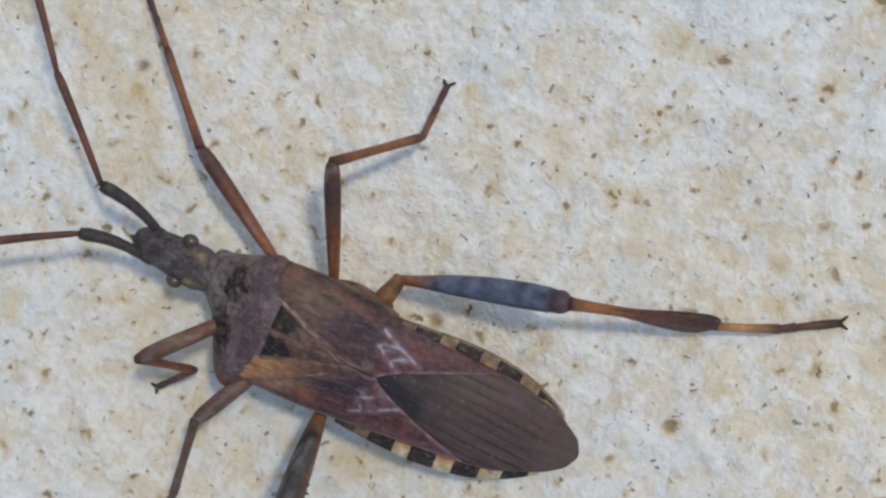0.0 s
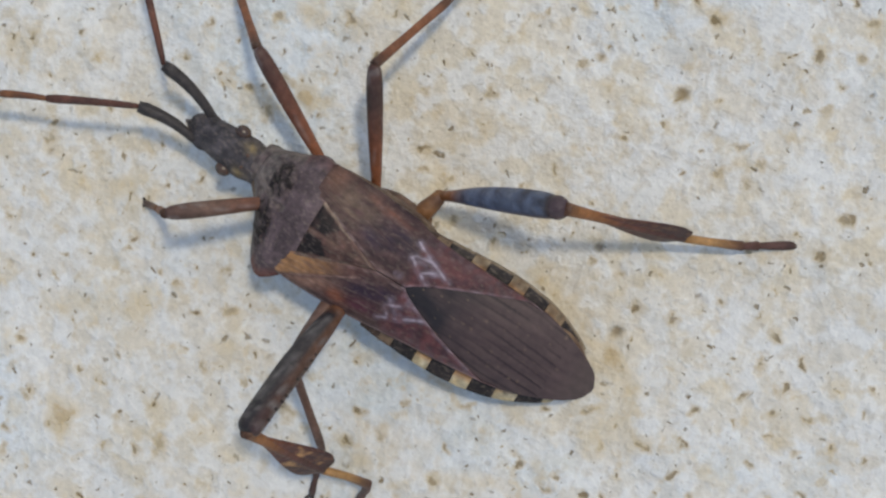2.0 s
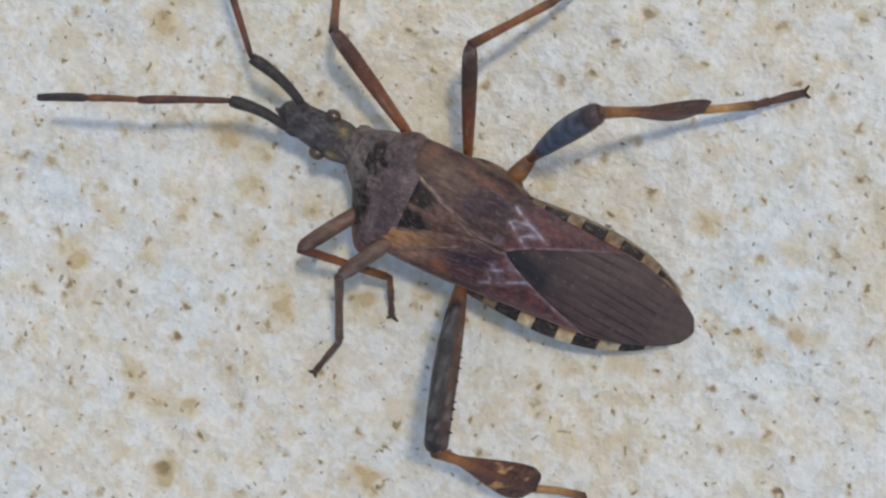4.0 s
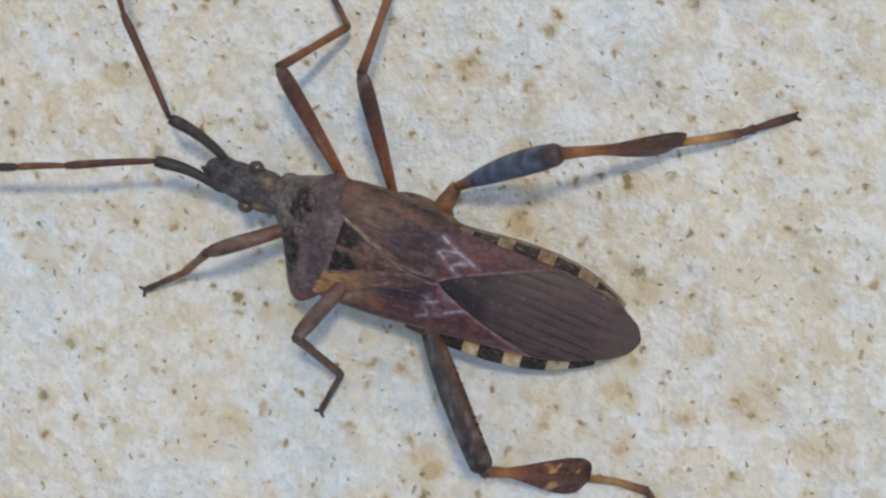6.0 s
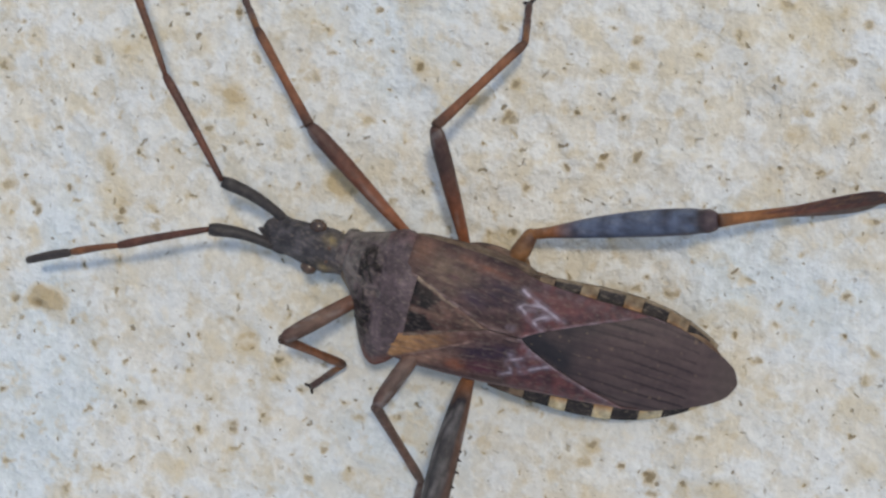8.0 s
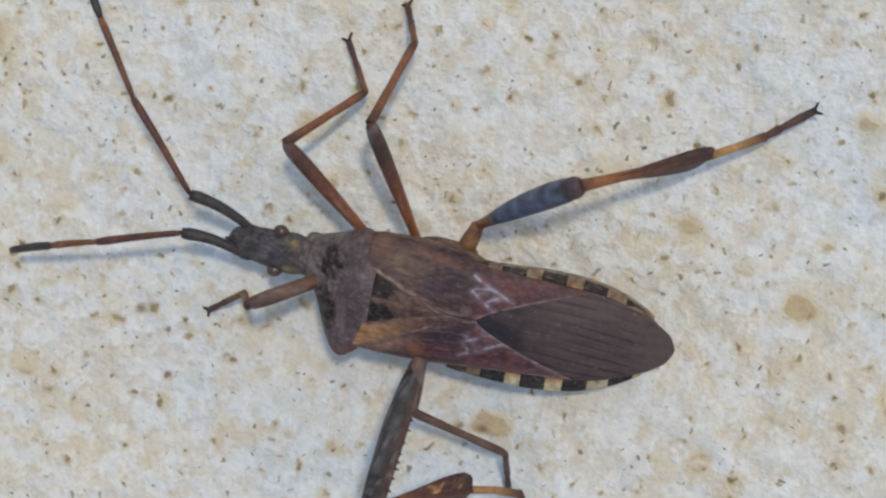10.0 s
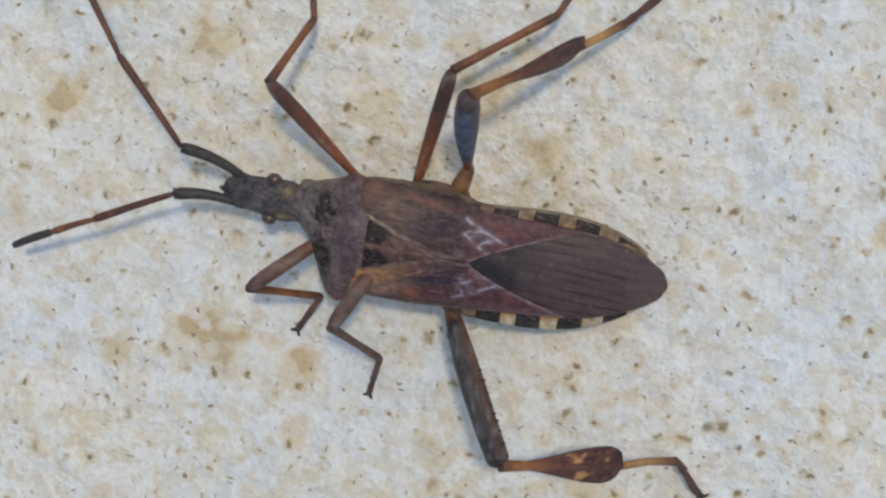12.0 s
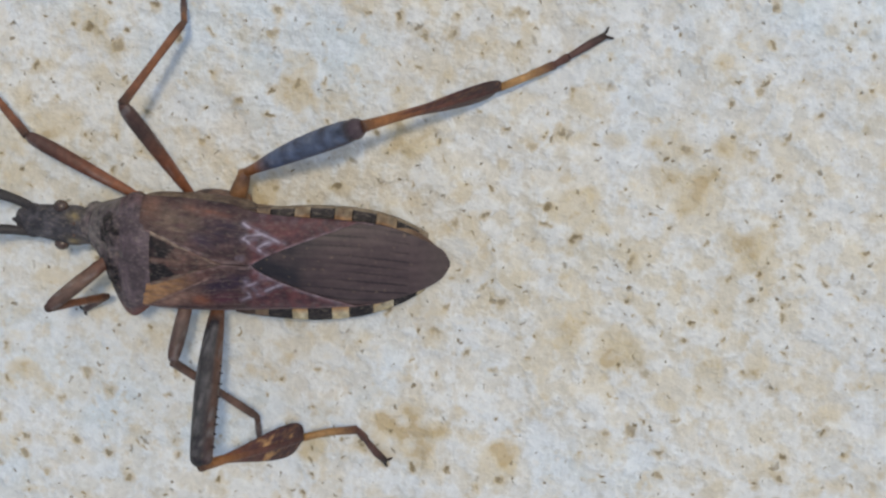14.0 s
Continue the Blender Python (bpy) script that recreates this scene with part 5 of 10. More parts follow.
    walk(front_right[1], [
        (0, pose(0.009786, -0.004302, 0.002089, -0.0, 18.4, -40.8)),
        (0.1333, pose(0.009352, -0.004620, 0.003568, 0.0, 40.7, -45.2)),
        (0.3, pose(0.008729, -0.005002, 0.005504, -12.5, 68.4, -59.5)),
        (0.4, pose(0.008508, -0.005237, 0.005468, -58.0, 78.8, -105.9)),
        (0.5, pose(0.008100, -0.005309, 0.005247, -123.0, 73.0, -171.8)),
        (0.8, pose(0.007601, -0.005136, 0.005034, -122.0, 55.0, -169.3)),
        (0.8667, pose(0.008413, -0.004928, 0.004549, -82.9, 69.2, -126.7)),
        (0.9, pose(0.008795, -0.004772, 0.004260, -31.9, 67.1, -76.9)),
        (0.9333, pose(0.009145, -0.004585, 0.003949, -3.1, 55.7, -45.4)),
        (1, pose(0.009655, -0.004236, 0.003416, 0.0, 34.7, -26.1)),
        (1.3, pose(0.010019, -0.004918, 0.003260, -2.3, 53.8, -32.6)),
        (1.5, pose(0.009727, -0.004705, 0.002215, -31.8, 35.9, -63.5)),
        (1.667, pose(0.009373, -0.004686, 0.003913, -105.4, 77.5, -141.9)),
        (1.8, pose(0.008811, -0.004455, 0.005124, -152.6, 70.3, 172.7)),
        (1.867, pose(0.009004, -0.004469, 0.004883, -66.8, 86.9, -103.4)),
        (1.933, pose(0.009186, -0.004472, 0.004631, 7.5, 66.7, -22.4)),
        (2, pose(0.009260, -0.004400, 0.004318, 0.0, 47.0, -18.7)),
        (2.133, pose(0.009561, -0.004384, 0.003713, -0.8, 53.7, -24.0)),
        (2.3, pose(0.009966, -0.004387, 0.002980, -5.4, 47.6, -33.6)),
        (2.5, pose(0.009841, -0.004947, 0.002969, -46.6, 49.7, -76.0)),
        (2.667, pose(0.008967, -0.005264, 0.004437, -102.0, 76.2, -132.9)),
        (2.8, pose(0.007888, -0.005211, 0.005500, -131.2, 70.2, -162.8)),
        (3, pose(0.008167, -0.004777, 0.005544, -111.4, 60.2, -141.4)),
        (3.133, pose(0.008771, -0.004856, 0.004889, -58.3, 67.3, -88.7)),
        (3.3, pose(0.009367, -0.004795, 0.003920, -0.8, 50.6, -37.8)),
        (3.5, pose(0.009332, -0.004530, 0.004379, 14.7, 61.5, -8.4)),
        (3.8, pose(0.009510, -0.003951, 0.004467, 2.7, 64.2, -20.6)),
        (4, pose(0.009571, -0.004358, 0.004291, -4.5, 65.4, -29.9)),
        (4.1, pose(0.009075, -0.004493, 0.004912, -38.9, 73.0, -65.6)),
        (4.2, pose(0.008448, -0.004534, 0.005445, -84.7, 70.6, -112.5)),
        (4.333, pose(0.008906, -0.004694, 0.004809, -35.4, 66.6, -66.1)),
        (4.5, pose(0.009367, -0.004795, 0.003920, -0.6, 50.6, -37.8)),
        (4.8, pose(0.009366, -0.004436, 0.004395, 14.5, 62.0, -10.3)),
        (5.1, pose(0.009544, -0.004156, 0.004381, 0.8, 64.9, -25.2)),
        (5.4, pose(0.009519, -0.004502, 0.004154, -2.1, 56.2, -34.2)),
        (5.7, pose(0.009339, -0.004734, 0.004241, -6.7, 56.6, -55.7)),
        (5.867, pose(0.008777, -0.005164, 0.004510, -25.5, 63.9, -87.8)),
        (6, pose(0.008273, -0.005478, 0.004705, -35.9, 63.0, -118.7)),
        (6.133, pose(0.008589, -0.005196, 0.004744, 7.7, 64.7, -67.2)),
        (6.3, pose(0.009099, -0.004915, 0.004871, -0.0, 47.0, -26.5)),
        (6.4, pose(0.009451, -0.004738, 0.004566, 0.1, 50.9, -25.5)),
        (6.5, pose(0.009605, -0.004383, 0.004107, 0.3, 54.7, -24.2)),
        (6.8, pose(0.009339, -0.004734, 0.004241, -8.8, 56.6, -55.7)),
        (7, pose(0.008487, -0.005325, 0.004685, -41.6, 65.2, -102.9)),
        (7.3, pose(0.008052, -0.005622, 0.004718, -31.2, 59.3, -131.6)),
        (7.5, pose(0.008530, -0.005084, 0.004707, -19.7, 59.3, -144.4)),
        (7.667, pose(0.008982, -0.005013, 0.004175, 0.2, 49.7, -91.9)),
        (7.8, pose(0.009230, -0.004861, 0.003704, 0.0, 32.0, -69.5)),
        (7.9, pose(0.009466, -0.004741, 0.003302, 0.0, 25.4, -53.6)),
        (8, pose(0.009739, -0.004656, 0.002924, 0.0, 17.2, -39.5)),
        (8.1, pose(0.010188, -0.003976, 0.002354, 0.0, 15.7, -33.9)),
        (8.2, pose(0.010929, -0.003356, 0.001743, 0.0, 13.9, -28.3)),
        (8.3, pose(0.010528, -0.004300, 0.002754, 0.0, 34.9, -42.2)),
        (8.4, pose(0.009682, -0.005113, 0.003803, -10.1, 56.0, -76.1)),
        (8.5, pose(0.008200, -0.005527, 0.004710, -33.3, 61.9, -123.4)),
        (8.8, pose(0.008530, -0.005084, 0.004707, -24.1, 59.3, -144.4)),
        (8.9, pose(0.008908, -0.005029, 0.004272, 4.4, 57.1, -102.9)),
        (9, pose(0.009246, -0.004930, 0.003804, 0.0, 42.5, -69.4)),
        (9.1, pose(0.009502, -0.004772, 0.003319, 0.0, 25.4, -53.6)),
        (9.4, pose(0.009851, -0.004775, 0.003654, 0.0, 32.9, -71.9)),
        (9.533, pose(0.009361, -0.005075, 0.004260, 0.0, 48.2, -94.6)),
        (9.7, pose(0.008592, -0.005350, 0.004999, -12.6, 56.2, -141.2)),
        (10, pose(0.008715, -0.004889, 0.004087, 0.0, 46.6, -134.0)),
        (10.13, pose(0.008303, -0.005257, 0.004094, 0.0, 48.5, -160.1)),
        (10.3, pose(0.007998, -0.005907, 0.004214, 0.0, 42.5, 169.0)),
        (10.37, pose(0.008813, -0.005532, 0.003754, 38.8, 58.2, -149.7)),
        (10.4, pose(0.009191, -0.005278, 0.003489, 76.0, 55.4, -119.8)),
        (10.47, pose(0.009822, -0.004671, 0.002927, 117.8, 31.8, -74.9)),
        (10.5, pose(0.010146, -0.004352, 0.002635, 124.6, 16.7, -62.8)),
        (10.6, pose(0.009769, -0.004663, 0.003530, 122.0, 32.9, -71.9)),
        (10.7, pose(0.009202, -0.004868, 0.004407, 113.3, 49.5, -87.5)),
        (10.8, pose(0.008764, -0.005277, 0.005530, 58.1, 61.8, -112.1)),
        (10.9, pose(0.008778, -0.005555, 0.005193, 10.4, 56.2, -141.2)),
        (11, pose(0.008400, -0.005400, 0.004448, -0.0, 45.8, -160.4)),
        (11.3, pose(0.008850, -0.004612, 0.003893, 0.0, 44.8, -121.4)),
        (11.37, pose(0.008711, -0.004625, 0.004121, 5.9, 54.9, -99.3)),
        (11.43, pose(0.008562, -0.004628, 0.004343, 21.8, 58.2, -62.9)),
        (11.5, pose(0.009196, -0.005367, 0.005102, 11.0, 54.5, -27.2)),
        (11.8, pose(0.008985, -0.005313, 0.005655, -2.1, 69.2, -41.0)),
        (12, pose(0.008596, -0.005544, 0.005477, -34.0, 61.2, -101.7)),
        (12.13, pose(0.008528, -0.005822, 0.005193, -22.8, 57.9, -129.4)),
        (12.3, pose(0.007972, -0.005549, 0.004340, 0.0, 47.5, -153.8)),
        (12.5, pose(0.007309, -0.006254, 0.004944, 0.0, 48.1, -166.7)),
        (12.57, pose(0.008079, -0.006108, 0.004551, 7.0, 55.1, -143.8)),
        (12.67, pose(0.009184, -0.005615, 0.003772, 7.0, 47.6, -76.7)),
        (12.73, pose(0.009769, -0.005132, 0.003193, 0.0, 34.2, -49.1)),
        (12.8, pose(0.009994, -0.004234, 0.002431, 0.0, 20.6, -38.7)),
        (13, pose(0.010265, -0.003805, 0.002957, 0.0, 19.7, -23.0)),
        (13.13, pose(0.010057, -0.003856, 0.003703, 0.0, 38.4, -26.5)),
        (13.3, pose(0.009733, -0.003895, 0.004647, -4.5, 61.8, -35.1)),
        (13.4, pose(0.009527, -0.004027, 0.004861, -34.2, 74.3, -65.9)),
        (13.5, pose(0.009374, -0.004208, 0.005138, -97.9, 74.5, -130.7)),
        (13.8, pose(0.008543, -0.004766, 0.004899, -134.2, 55.8, -168.0)),
        (13.87, pose(0.009274, -0.004565, 0.004104, -71.5, 60.1, -117.9)),
        (13.9, pose(0.009590, -0.004406, 0.003648, -14.4, 52.2, -81.4)),
        (13.93, pose(0.009855, -0.004212, 0.003172, 0.0, 40.2, -56.6)),
        (14, pose(0.010229, -0.003812, 0.002301, -0.0, 19.0, -38.2)),
    ])
    walk(front_right[2], [
        (0, pose(0.012875, -0.006966, 0.000729, -0.0, 28.1, -36.6)),
        (0.1333, pose(0.011650, -0.006932, 0.000764, 0.0, 31.6, -35.7)),
        (0.3, pose(0.009534, -0.006368, 0.001507, 0.0, 47.2, -34.2)),
        (0.4, pose(0.008280, -0.006041, 0.001250, 0.0, 41.6, -39.8)),
        (0.5, pose(0.006855, -0.005489, 0.001135, 0.0, 35.8, -44.4)),
        (0.8, pose(0.005178, -0.005595, 0.001512, 0.0, 47.0, -64.7)),
        (0.8667, pose(0.007501, -0.006151, 0.000529, -0.0, 25.8, -62.1)),
        (0.9, pose(0.009175, -0.006401, 0.000299, 0.0, 21.0, -61.0)),
        (0.9333, pose(0.010847, -0.006309, 0.000397, 0.0, 23.1, -59.9)),
        (1, pose(0.012831, -0.005791, 0.000969, -0.0, 32.8, -57.9)),
        (1.3, pose(0.012158, -0.006286, -0.000210, 0.0, 7.5, -48.6)),
        (1.5, pose(0.011281, -0.007822, -0.000306, 0.0, 7.2, -42.2)),
        (1.667, pose(0.008640, -0.005261, -0.000285, -0.0, 5.2, -36.8)),
        (1.8, pose(0.007371, -0.004271, 0.001076, 0.0, 31.3, -31.8)),
        (1.867, pose(0.008950, -0.004698, 0.000589, 0.0, 23.4, -33.1)),
        (1.933, pose(0.010760, -0.005120, 0.000682, 0.0, 26.5, -34.4)),
        (2, pose(0.012039, -0.005339, 0.001174, -0.0, 36.0, -35.7)),
        (2.133, pose(0.011887, -0.005420, 0.000248, -0.0, 17.3, -40.2)),
        (2.3, pose(0.012381, -0.005992, -0.000195, 0.0, 7.3, -44.8)),
        (2.5, pose(0.010514, -0.007646, -0.000310, -0.0, 7.6, -50.0)),
        (2.667, pose(0.008268, -0.006015, 0.000261, 0.0, 19.1, -53.0)),
        (2.8, pose(0.006499, -0.005642, 0.001453, 0.0, 45.2, -56.4)),
        (3, pose(0.006500, -0.006108, 0.001811, 5.4, 56.8, -37.7)),
        (3.133, pose(0.008808, -0.006514, 0.000922, 0.0, 34.9, -37.5)),
        (3.3, pose(0.011526, -0.006470, 0.000600, -0.0, 24.3, -37.4)),
        (3.5, pose(0.011364, -0.004831, 0.000601, 0.0, 21.4, -35.4)),
        (3.8, pose(0.011261, -0.004610, 0.000595, -0.0, 20.7, -32.5)),
        (4, pose(0.011123, -0.005252, 0.000382, 0.0, 16.9, -31.0)),
        (4.1, pose(0.009594, -0.005636, 0.000799, 0.0, 29.6, -29.4)),
        (4.2, pose(0.007900, -0.005854, 0.001389, 0.0, 42.3, -27.2)),
        (4.333, pose(0.009600, -0.006257, 0.000863, 0.0, 34.4, -32.3)),
        (4.5, pose(0.011526, -0.006470, 0.000600, -0.0, 24.3, -37.4)),
        (4.8, pose(0.011352, -0.004796, 0.000599, 0.0, 21.2, -34.8)),
        (5.1, pose(0.011196, -0.004933, 0.000488, 0.0, 18.8, -31.7)),
        (5.4, pose(0.011495, -0.005847, 0.000579, 0.0, 22.4, -31.4)),
        (5.7, pose(0.010672, -0.006688, 0.000650, 0.0, 25.5, -32.4)),
        (5.867, pose(0.008851, -0.007052, 0.000648, 0.0, 29.0, -32.5)),
        (6, pose(0.007334, -0.007193, 0.000874, 0.0, 31.8, -32.6)),
        (6.133, pose(0.009300, -0.006888, 0.000856, 0.0, 33.4, -29.9)),
        (6.3, pose(0.011721, -0.006223, 0.001724, 0.7, 53.2, -25.0)),
        (6.4, pose(0.011901, -0.005904, 0.001230, 0.0, 37.6, -28.4)),
        (6.5, pose(0.011871, -0.005402, 0.000598, 0.0, 22.0, -30.6)),
        (6.8, pose(0.010672, -0.006688, 0.000650, 0.0, 25.5, -32.4)),
        (7, pose(0.008084, -0.007085, 0.000782, 0.0, 29.4, -33.7)),
        (7.3, pose(0.006593, -0.007264, 0.001022, 0.0, 35.5, -31.2)),
        (7.5, pose(0.006746, -0.006361, 0.001009, 0.0, 34.7, -55.0)),
        (7.667, pose(0.008888, -0.007793, 0.000896, 0.0, 36.8, -42.0)),
        (7.8, pose(0.010508, -0.008278, 0.001427, -0.0, 48.8, -29.0)),
        (7.9, pose(0.011774, -0.007867, 0.001461, 0.2, 51.0, -25.5)),
        (8, pose(0.012909, -0.007267, 0.001650, 0.6, 53.1, -21.6)),
        (8.1, pose(0.013626, -0.006283, 0.001194, 0.0, 38.5, -22.2)),
        (8.2, pose(0.014603, -0.005337, 0.000708, 0.0, 23.9, -22.6)),
        (8.3, pose(0.013141, -0.006671, 0.000296, 0.0, 19.4, -25.6)),
        (8.4, pose(0.010261, -0.007448, 0.000239, 0.0, 19.9, -28.8)),
        (8.5, pose(0.007085, -0.007221, 0.000918, 0.0, 32.9, -32.1)),
        (8.8, pose(0.006746, -0.006361, 0.001009, -0.0, 34.7, -55.0)),
        (8.9, pose(0.008386, -0.007306, 0.000662, 0.0, 30.3, -46.8)),
        (9, pose(0.010361, -0.007896, 0.000897, 0.0, 36.8, -37.0)),
        (9.1, pose(0.011809, -0.007898, 0.001477, 0.0, 49.3, -25.7)),
        (9.4, pose(0.010971, -0.008207, 0.001318, 0.0, 46.0, -39.4)),
        (9.533, pose(0.009131, -0.007933, 0.001056, 0.0, 41.5, -44.3)),
        (9.7, pose(0.006728, -0.006850, 0.001426, -0.0, 46.7, -50.7)),
        (10, pose(0.006663, -0.007014, 0.000962, 0.0, 34.5, -49.4)),
        (10.13, pose(0.005621, -0.006225, 0.000875, 0.0, 34.1, -56.6)),
        (10.3, pose(0.004888, -0.005300, 0.001308, 0.0, 40.8, -66.3)),
        (10.37, pose(0.006857, -0.006678, 0.000100, 0.0, 17.0, -56.6)),
        (10.4, pose(0.007976, -0.007396, -0.000051, 0.0, 15.3, -51.2)),
        (10.47, pose(0.010772, -0.008201, 0.000662, 0.0, 31.7, -40.0)),
        (10.5, pose(0.012029, -0.008015, 0.001398, 0.0, 47.6, -34.2)),
        (10.6, pose(0.010888, -0.008095, 0.001194, -0.3, 45.3, -39.4)),
        (10.7, pose(0.009323, -0.007660, 0.001139, -1.3, 43.2, -45.4)),
        (10.8, pose(0.008000, -0.007156, 0.001739, -2.8, 57.7, -52.4)),
        (10.9, pose(0.006913, -0.007055, 0.001620, -0.1, 50.9, -50.5)),
        (11, pose(0.005577, -0.006406, 0.001365, -0.0, 44.0, -49.0)),
        (11.3, pose(0.007260, -0.007217, 0.000863, 0.0, 32.5, -49.5)),
        (11.37, pose(0.008311, -0.007062, 0.000601, 0.0, 28.2, -43.9)),
        (11.43, pose(0.009594, -0.006644, 0.000688, 0.0, 29.2, -37.1)),
        (11.5, pose(0.011417, -0.006506, 0.001601, 0.2, 50.1, -29.1)),
        (11.8, pose(0.010139, -0.006314, 0.001635, -0.1, 50.9, -31.5)),
        (12, pose(0.008175, -0.007571, 0.001708, -6.9, 57.7, -52.1)),
        (12.13, pose(0.007080, -0.007587, 0.001549, -0.2, 49.9, -56.3)),
        (12.3, pose(0.005366, -0.006834, 0.001169, 0.0, 39.9, -60.0)),
        (12.5, pose(0.004515, -0.006913, 0.001742, -4.2, 57.8, -72.8)),
        (12.57, pose(0.006093, -0.007560, 0.001024, 1.1, 40.7, -60.4)),
        (12.67, pose(0.009851, -0.008438, 0.000598, 0.0, 30.6, -45.5)),
        (12.73, pose(0.012097, -0.007823, 0.000779, -0.0, 33.6, -38.1)),
        (12.8, pose(0.013134, -0.006753, 0.000918, 0.0, 32.0, -32.2)),
        (13, pose(0.013991, -0.005388, 0.001507, 0.0, 43.6, -12.7)),
        (13.13, pose(0.013072, -0.005358, 0.001031, 0.0, 34.1, -20.4)),
        (13.3, pose(0.011395, -0.005066, 0.000858, 0.0, 27.3, -28.3)),
        (13.4, pose(0.010003, -0.005092, 0.000722, 0.0, 27.4, -34.3)),
        (13.5, pose(0.008624, -0.005080, 0.000995, -0.0, 31.3, -40.6)),
        (13.8, pose(0.006177, -0.005268, 0.001343, 0.0, 41.2, -54.2)),
        (13.87, pose(0.008272, -0.006462, 0.000378, 0.0, 22.7, -54.4)),
        (13.9, pose(0.009984, -0.007014, 0.000252, 0.0, 20.6, -54.5)),
        (13.93, pose(0.011664, -0.006953, 0.000396, 0.0, 24.1, -54.6)),
        (14, pose(0.013423, -0.006328, 0.000901, -0.0, 32.0, -54.8)),
    ])
    walk(middle_right[0], [
        (0, pose(0.003150, -0.002008, 0.002364, -2.6, -31.6, -74.0)),
        (0.3, pose(0.003046, -0.001877, 0.002257, -3.3, -29.1, -87.2)),
        (0.5, pose(0.003047, -0.001673, 0.002132, -2.2, -22.4, -79.0)),
        (0.6667, pose(0.003057, -0.001681, 0.002146, -2.6, -27.3, -73.7)),
        (0.8, pose(0.003187, -0.002029, 0.002372, -2.2, -30.6, -70.3)),
        (1, pose(0.003052, -0.002057, 0.002329, -2.8, -26.4, -87.5)),
        (1.133, pose(0.003048, -0.002078, 0.002305, -2.4, -23.0, -88.1)),
        (1.3, pose(0.003027, -0.001452, 0.002052, -2.2, -18.6, -88.0)),
        (1.4, pose(0.003020, -0.001515, 0.002075, -2.0, -17.1, -81.4)),
        (1.5, pose(0.003147, -0.002094, 0.002247, -1.3, -16.0, -77.0)),
        (1.667, pose(0.003197, -0.002070, 0.002313, -1.6, -23.0, -70.9)),
        (1.8, pose(0.003224, -0.002017, 0.002348, -1.7, -28.2, -65.5)),
        (1.9, pose(0.003209, -0.002004, 0.002353, -1.9, -29.6, -66.5)),
        (2, pose(0.003240, -0.002100, 0.002428, -2.0, -31.0, -67.6)),
        (2.133, pose(0.003133, -0.002122, 0.002359, -2.4, -25.8, -79.1)),
        (2.3, pose(0.003030, -0.001652, 0.002118, -2.1, -17.5, -91.9)),
        (2.5, pose(0.002969, -0.002007, 0.002255, -2.4, -20.5, -98.8)),
        (2.6, pose(0.003057, -0.002099, 0.002310, -2.2, -22.7, -87.2)),
        (2.7, pose(0.003182, -0.002150, 0.002354, -1.7, -23.9, -74.8)),
        (2.8, pose(0.003310, -0.002132, 0.002369, -1.2, -24.0, -62.5)),
        (2.9, pose(0.003242, -0.002074, 0.002407, -1.9, -30.4, -66.3)),
        (3, pose(0.003389, -0.002649, 0.002951, -2.5, -37.4, -71.3)),
        (3.133, pose(0.003296, -0.002727, 0.002865, -3.1, -33.4, -76.9)),
        (3.3, pose(0.003102, -0.002306, 0.002448, -2.5, -26.0, -84.4)),
        (3.5, pose(0.003006, -0.002225, 0.002401, -2.8, -25.5, -92.3)),
        (3.8, pose(0.003021, -0.001883, 0.002216, -2.5, -22.0, -92.2)),
        (4, pose(0.003190, -0.002130, 0.002463, -2.6, -33.1, -73.5)),
        (4.1, pose(0.003249, -0.002125, 0.002484, -2.1, -33.9, -67.8)),
        (4.2, pose(0.003480, -0.002430, 0.002755, -1.6, -34.7, -61.8)),
        (4.333, pose(0.003336, -0.002498, 0.002691, -2.8, -31.8, -71.4)),
        (4.5, pose(0.003102, -0.002306, 0.002448, -2.5, -26.0, -84.4)),
        (4.8, pose(0.003009, -0.002170, 0.002368, -2.7, -25.0, -92.3)),
        (5.1, pose(0.003084, -0.002029, 0.002333, -2.9, -28.1, -83.1)),
        (5.4, pose(0.003015, -0.002098, 0.002316, -2.4, -23.3, -91.9)),
        (5.7, pose(0.003044, -0.001747, 0.002146, -1.8, -17.0, -85.4)),
        (5.867, pose(0.003083, -0.001784, 0.002191, -2.5, -25.0, -74.9)),
        (6, pose(0.003284, -0.002197, 0.002480, -1.9, -30.3, -67.3)),
        (6.133, pose(0.003185, -0.002188, 0.002457, -2.6, -30.3, -75.6)),
        (6.3, pose(0.003077, -0.002398, 0.002554, -2.9, -29.5, -86.8)),
        (6.5, pose(0.002974, -0.002259, 0.002426, -2.9, -26.1, -95.0)),
        (6.8, pose(0.003044, -0.001747, 0.002146, -1.8, -17.0, -85.4)),
        (6.9, pose(0.003082, -0.001789, 0.002186, -2.3, -23.2, -75.6)),
        (7, pose(0.003240, -0.002072, 0.002379, -1.7, -28.2, -66.4)),
        (7.3, pose(0.003322, -0.002318, 0.002590, -2.0, -32.2, -68.1)),
        (7.5, pose(0.003520, -0.002709, 0.002709, -1.4, -26.6, -66.3)),
        (7.8, pose(0.003270, -0.002226, 0.002428, -1.7, -26.0, -69.4)),
        (8, pose(0.003120, -0.001817, 0.002210, -1.7, -24.9, -68.2)),
        (8.2, pose(0.003136, -0.002017, 0.002288, -2.0, -23.5, -76.2)),
        (8.333, pose(0.003162, -0.002005, 0.002316, -2.1, -26.8, -72.4)),
        (8.5, pose(0.003297, -0.002238, 0.002516, -1.9, -30.9, -67.6)),
        (8.8, pose(0.003520, -0.002709, 0.002709, -1.4, -26.6, -66.3)),
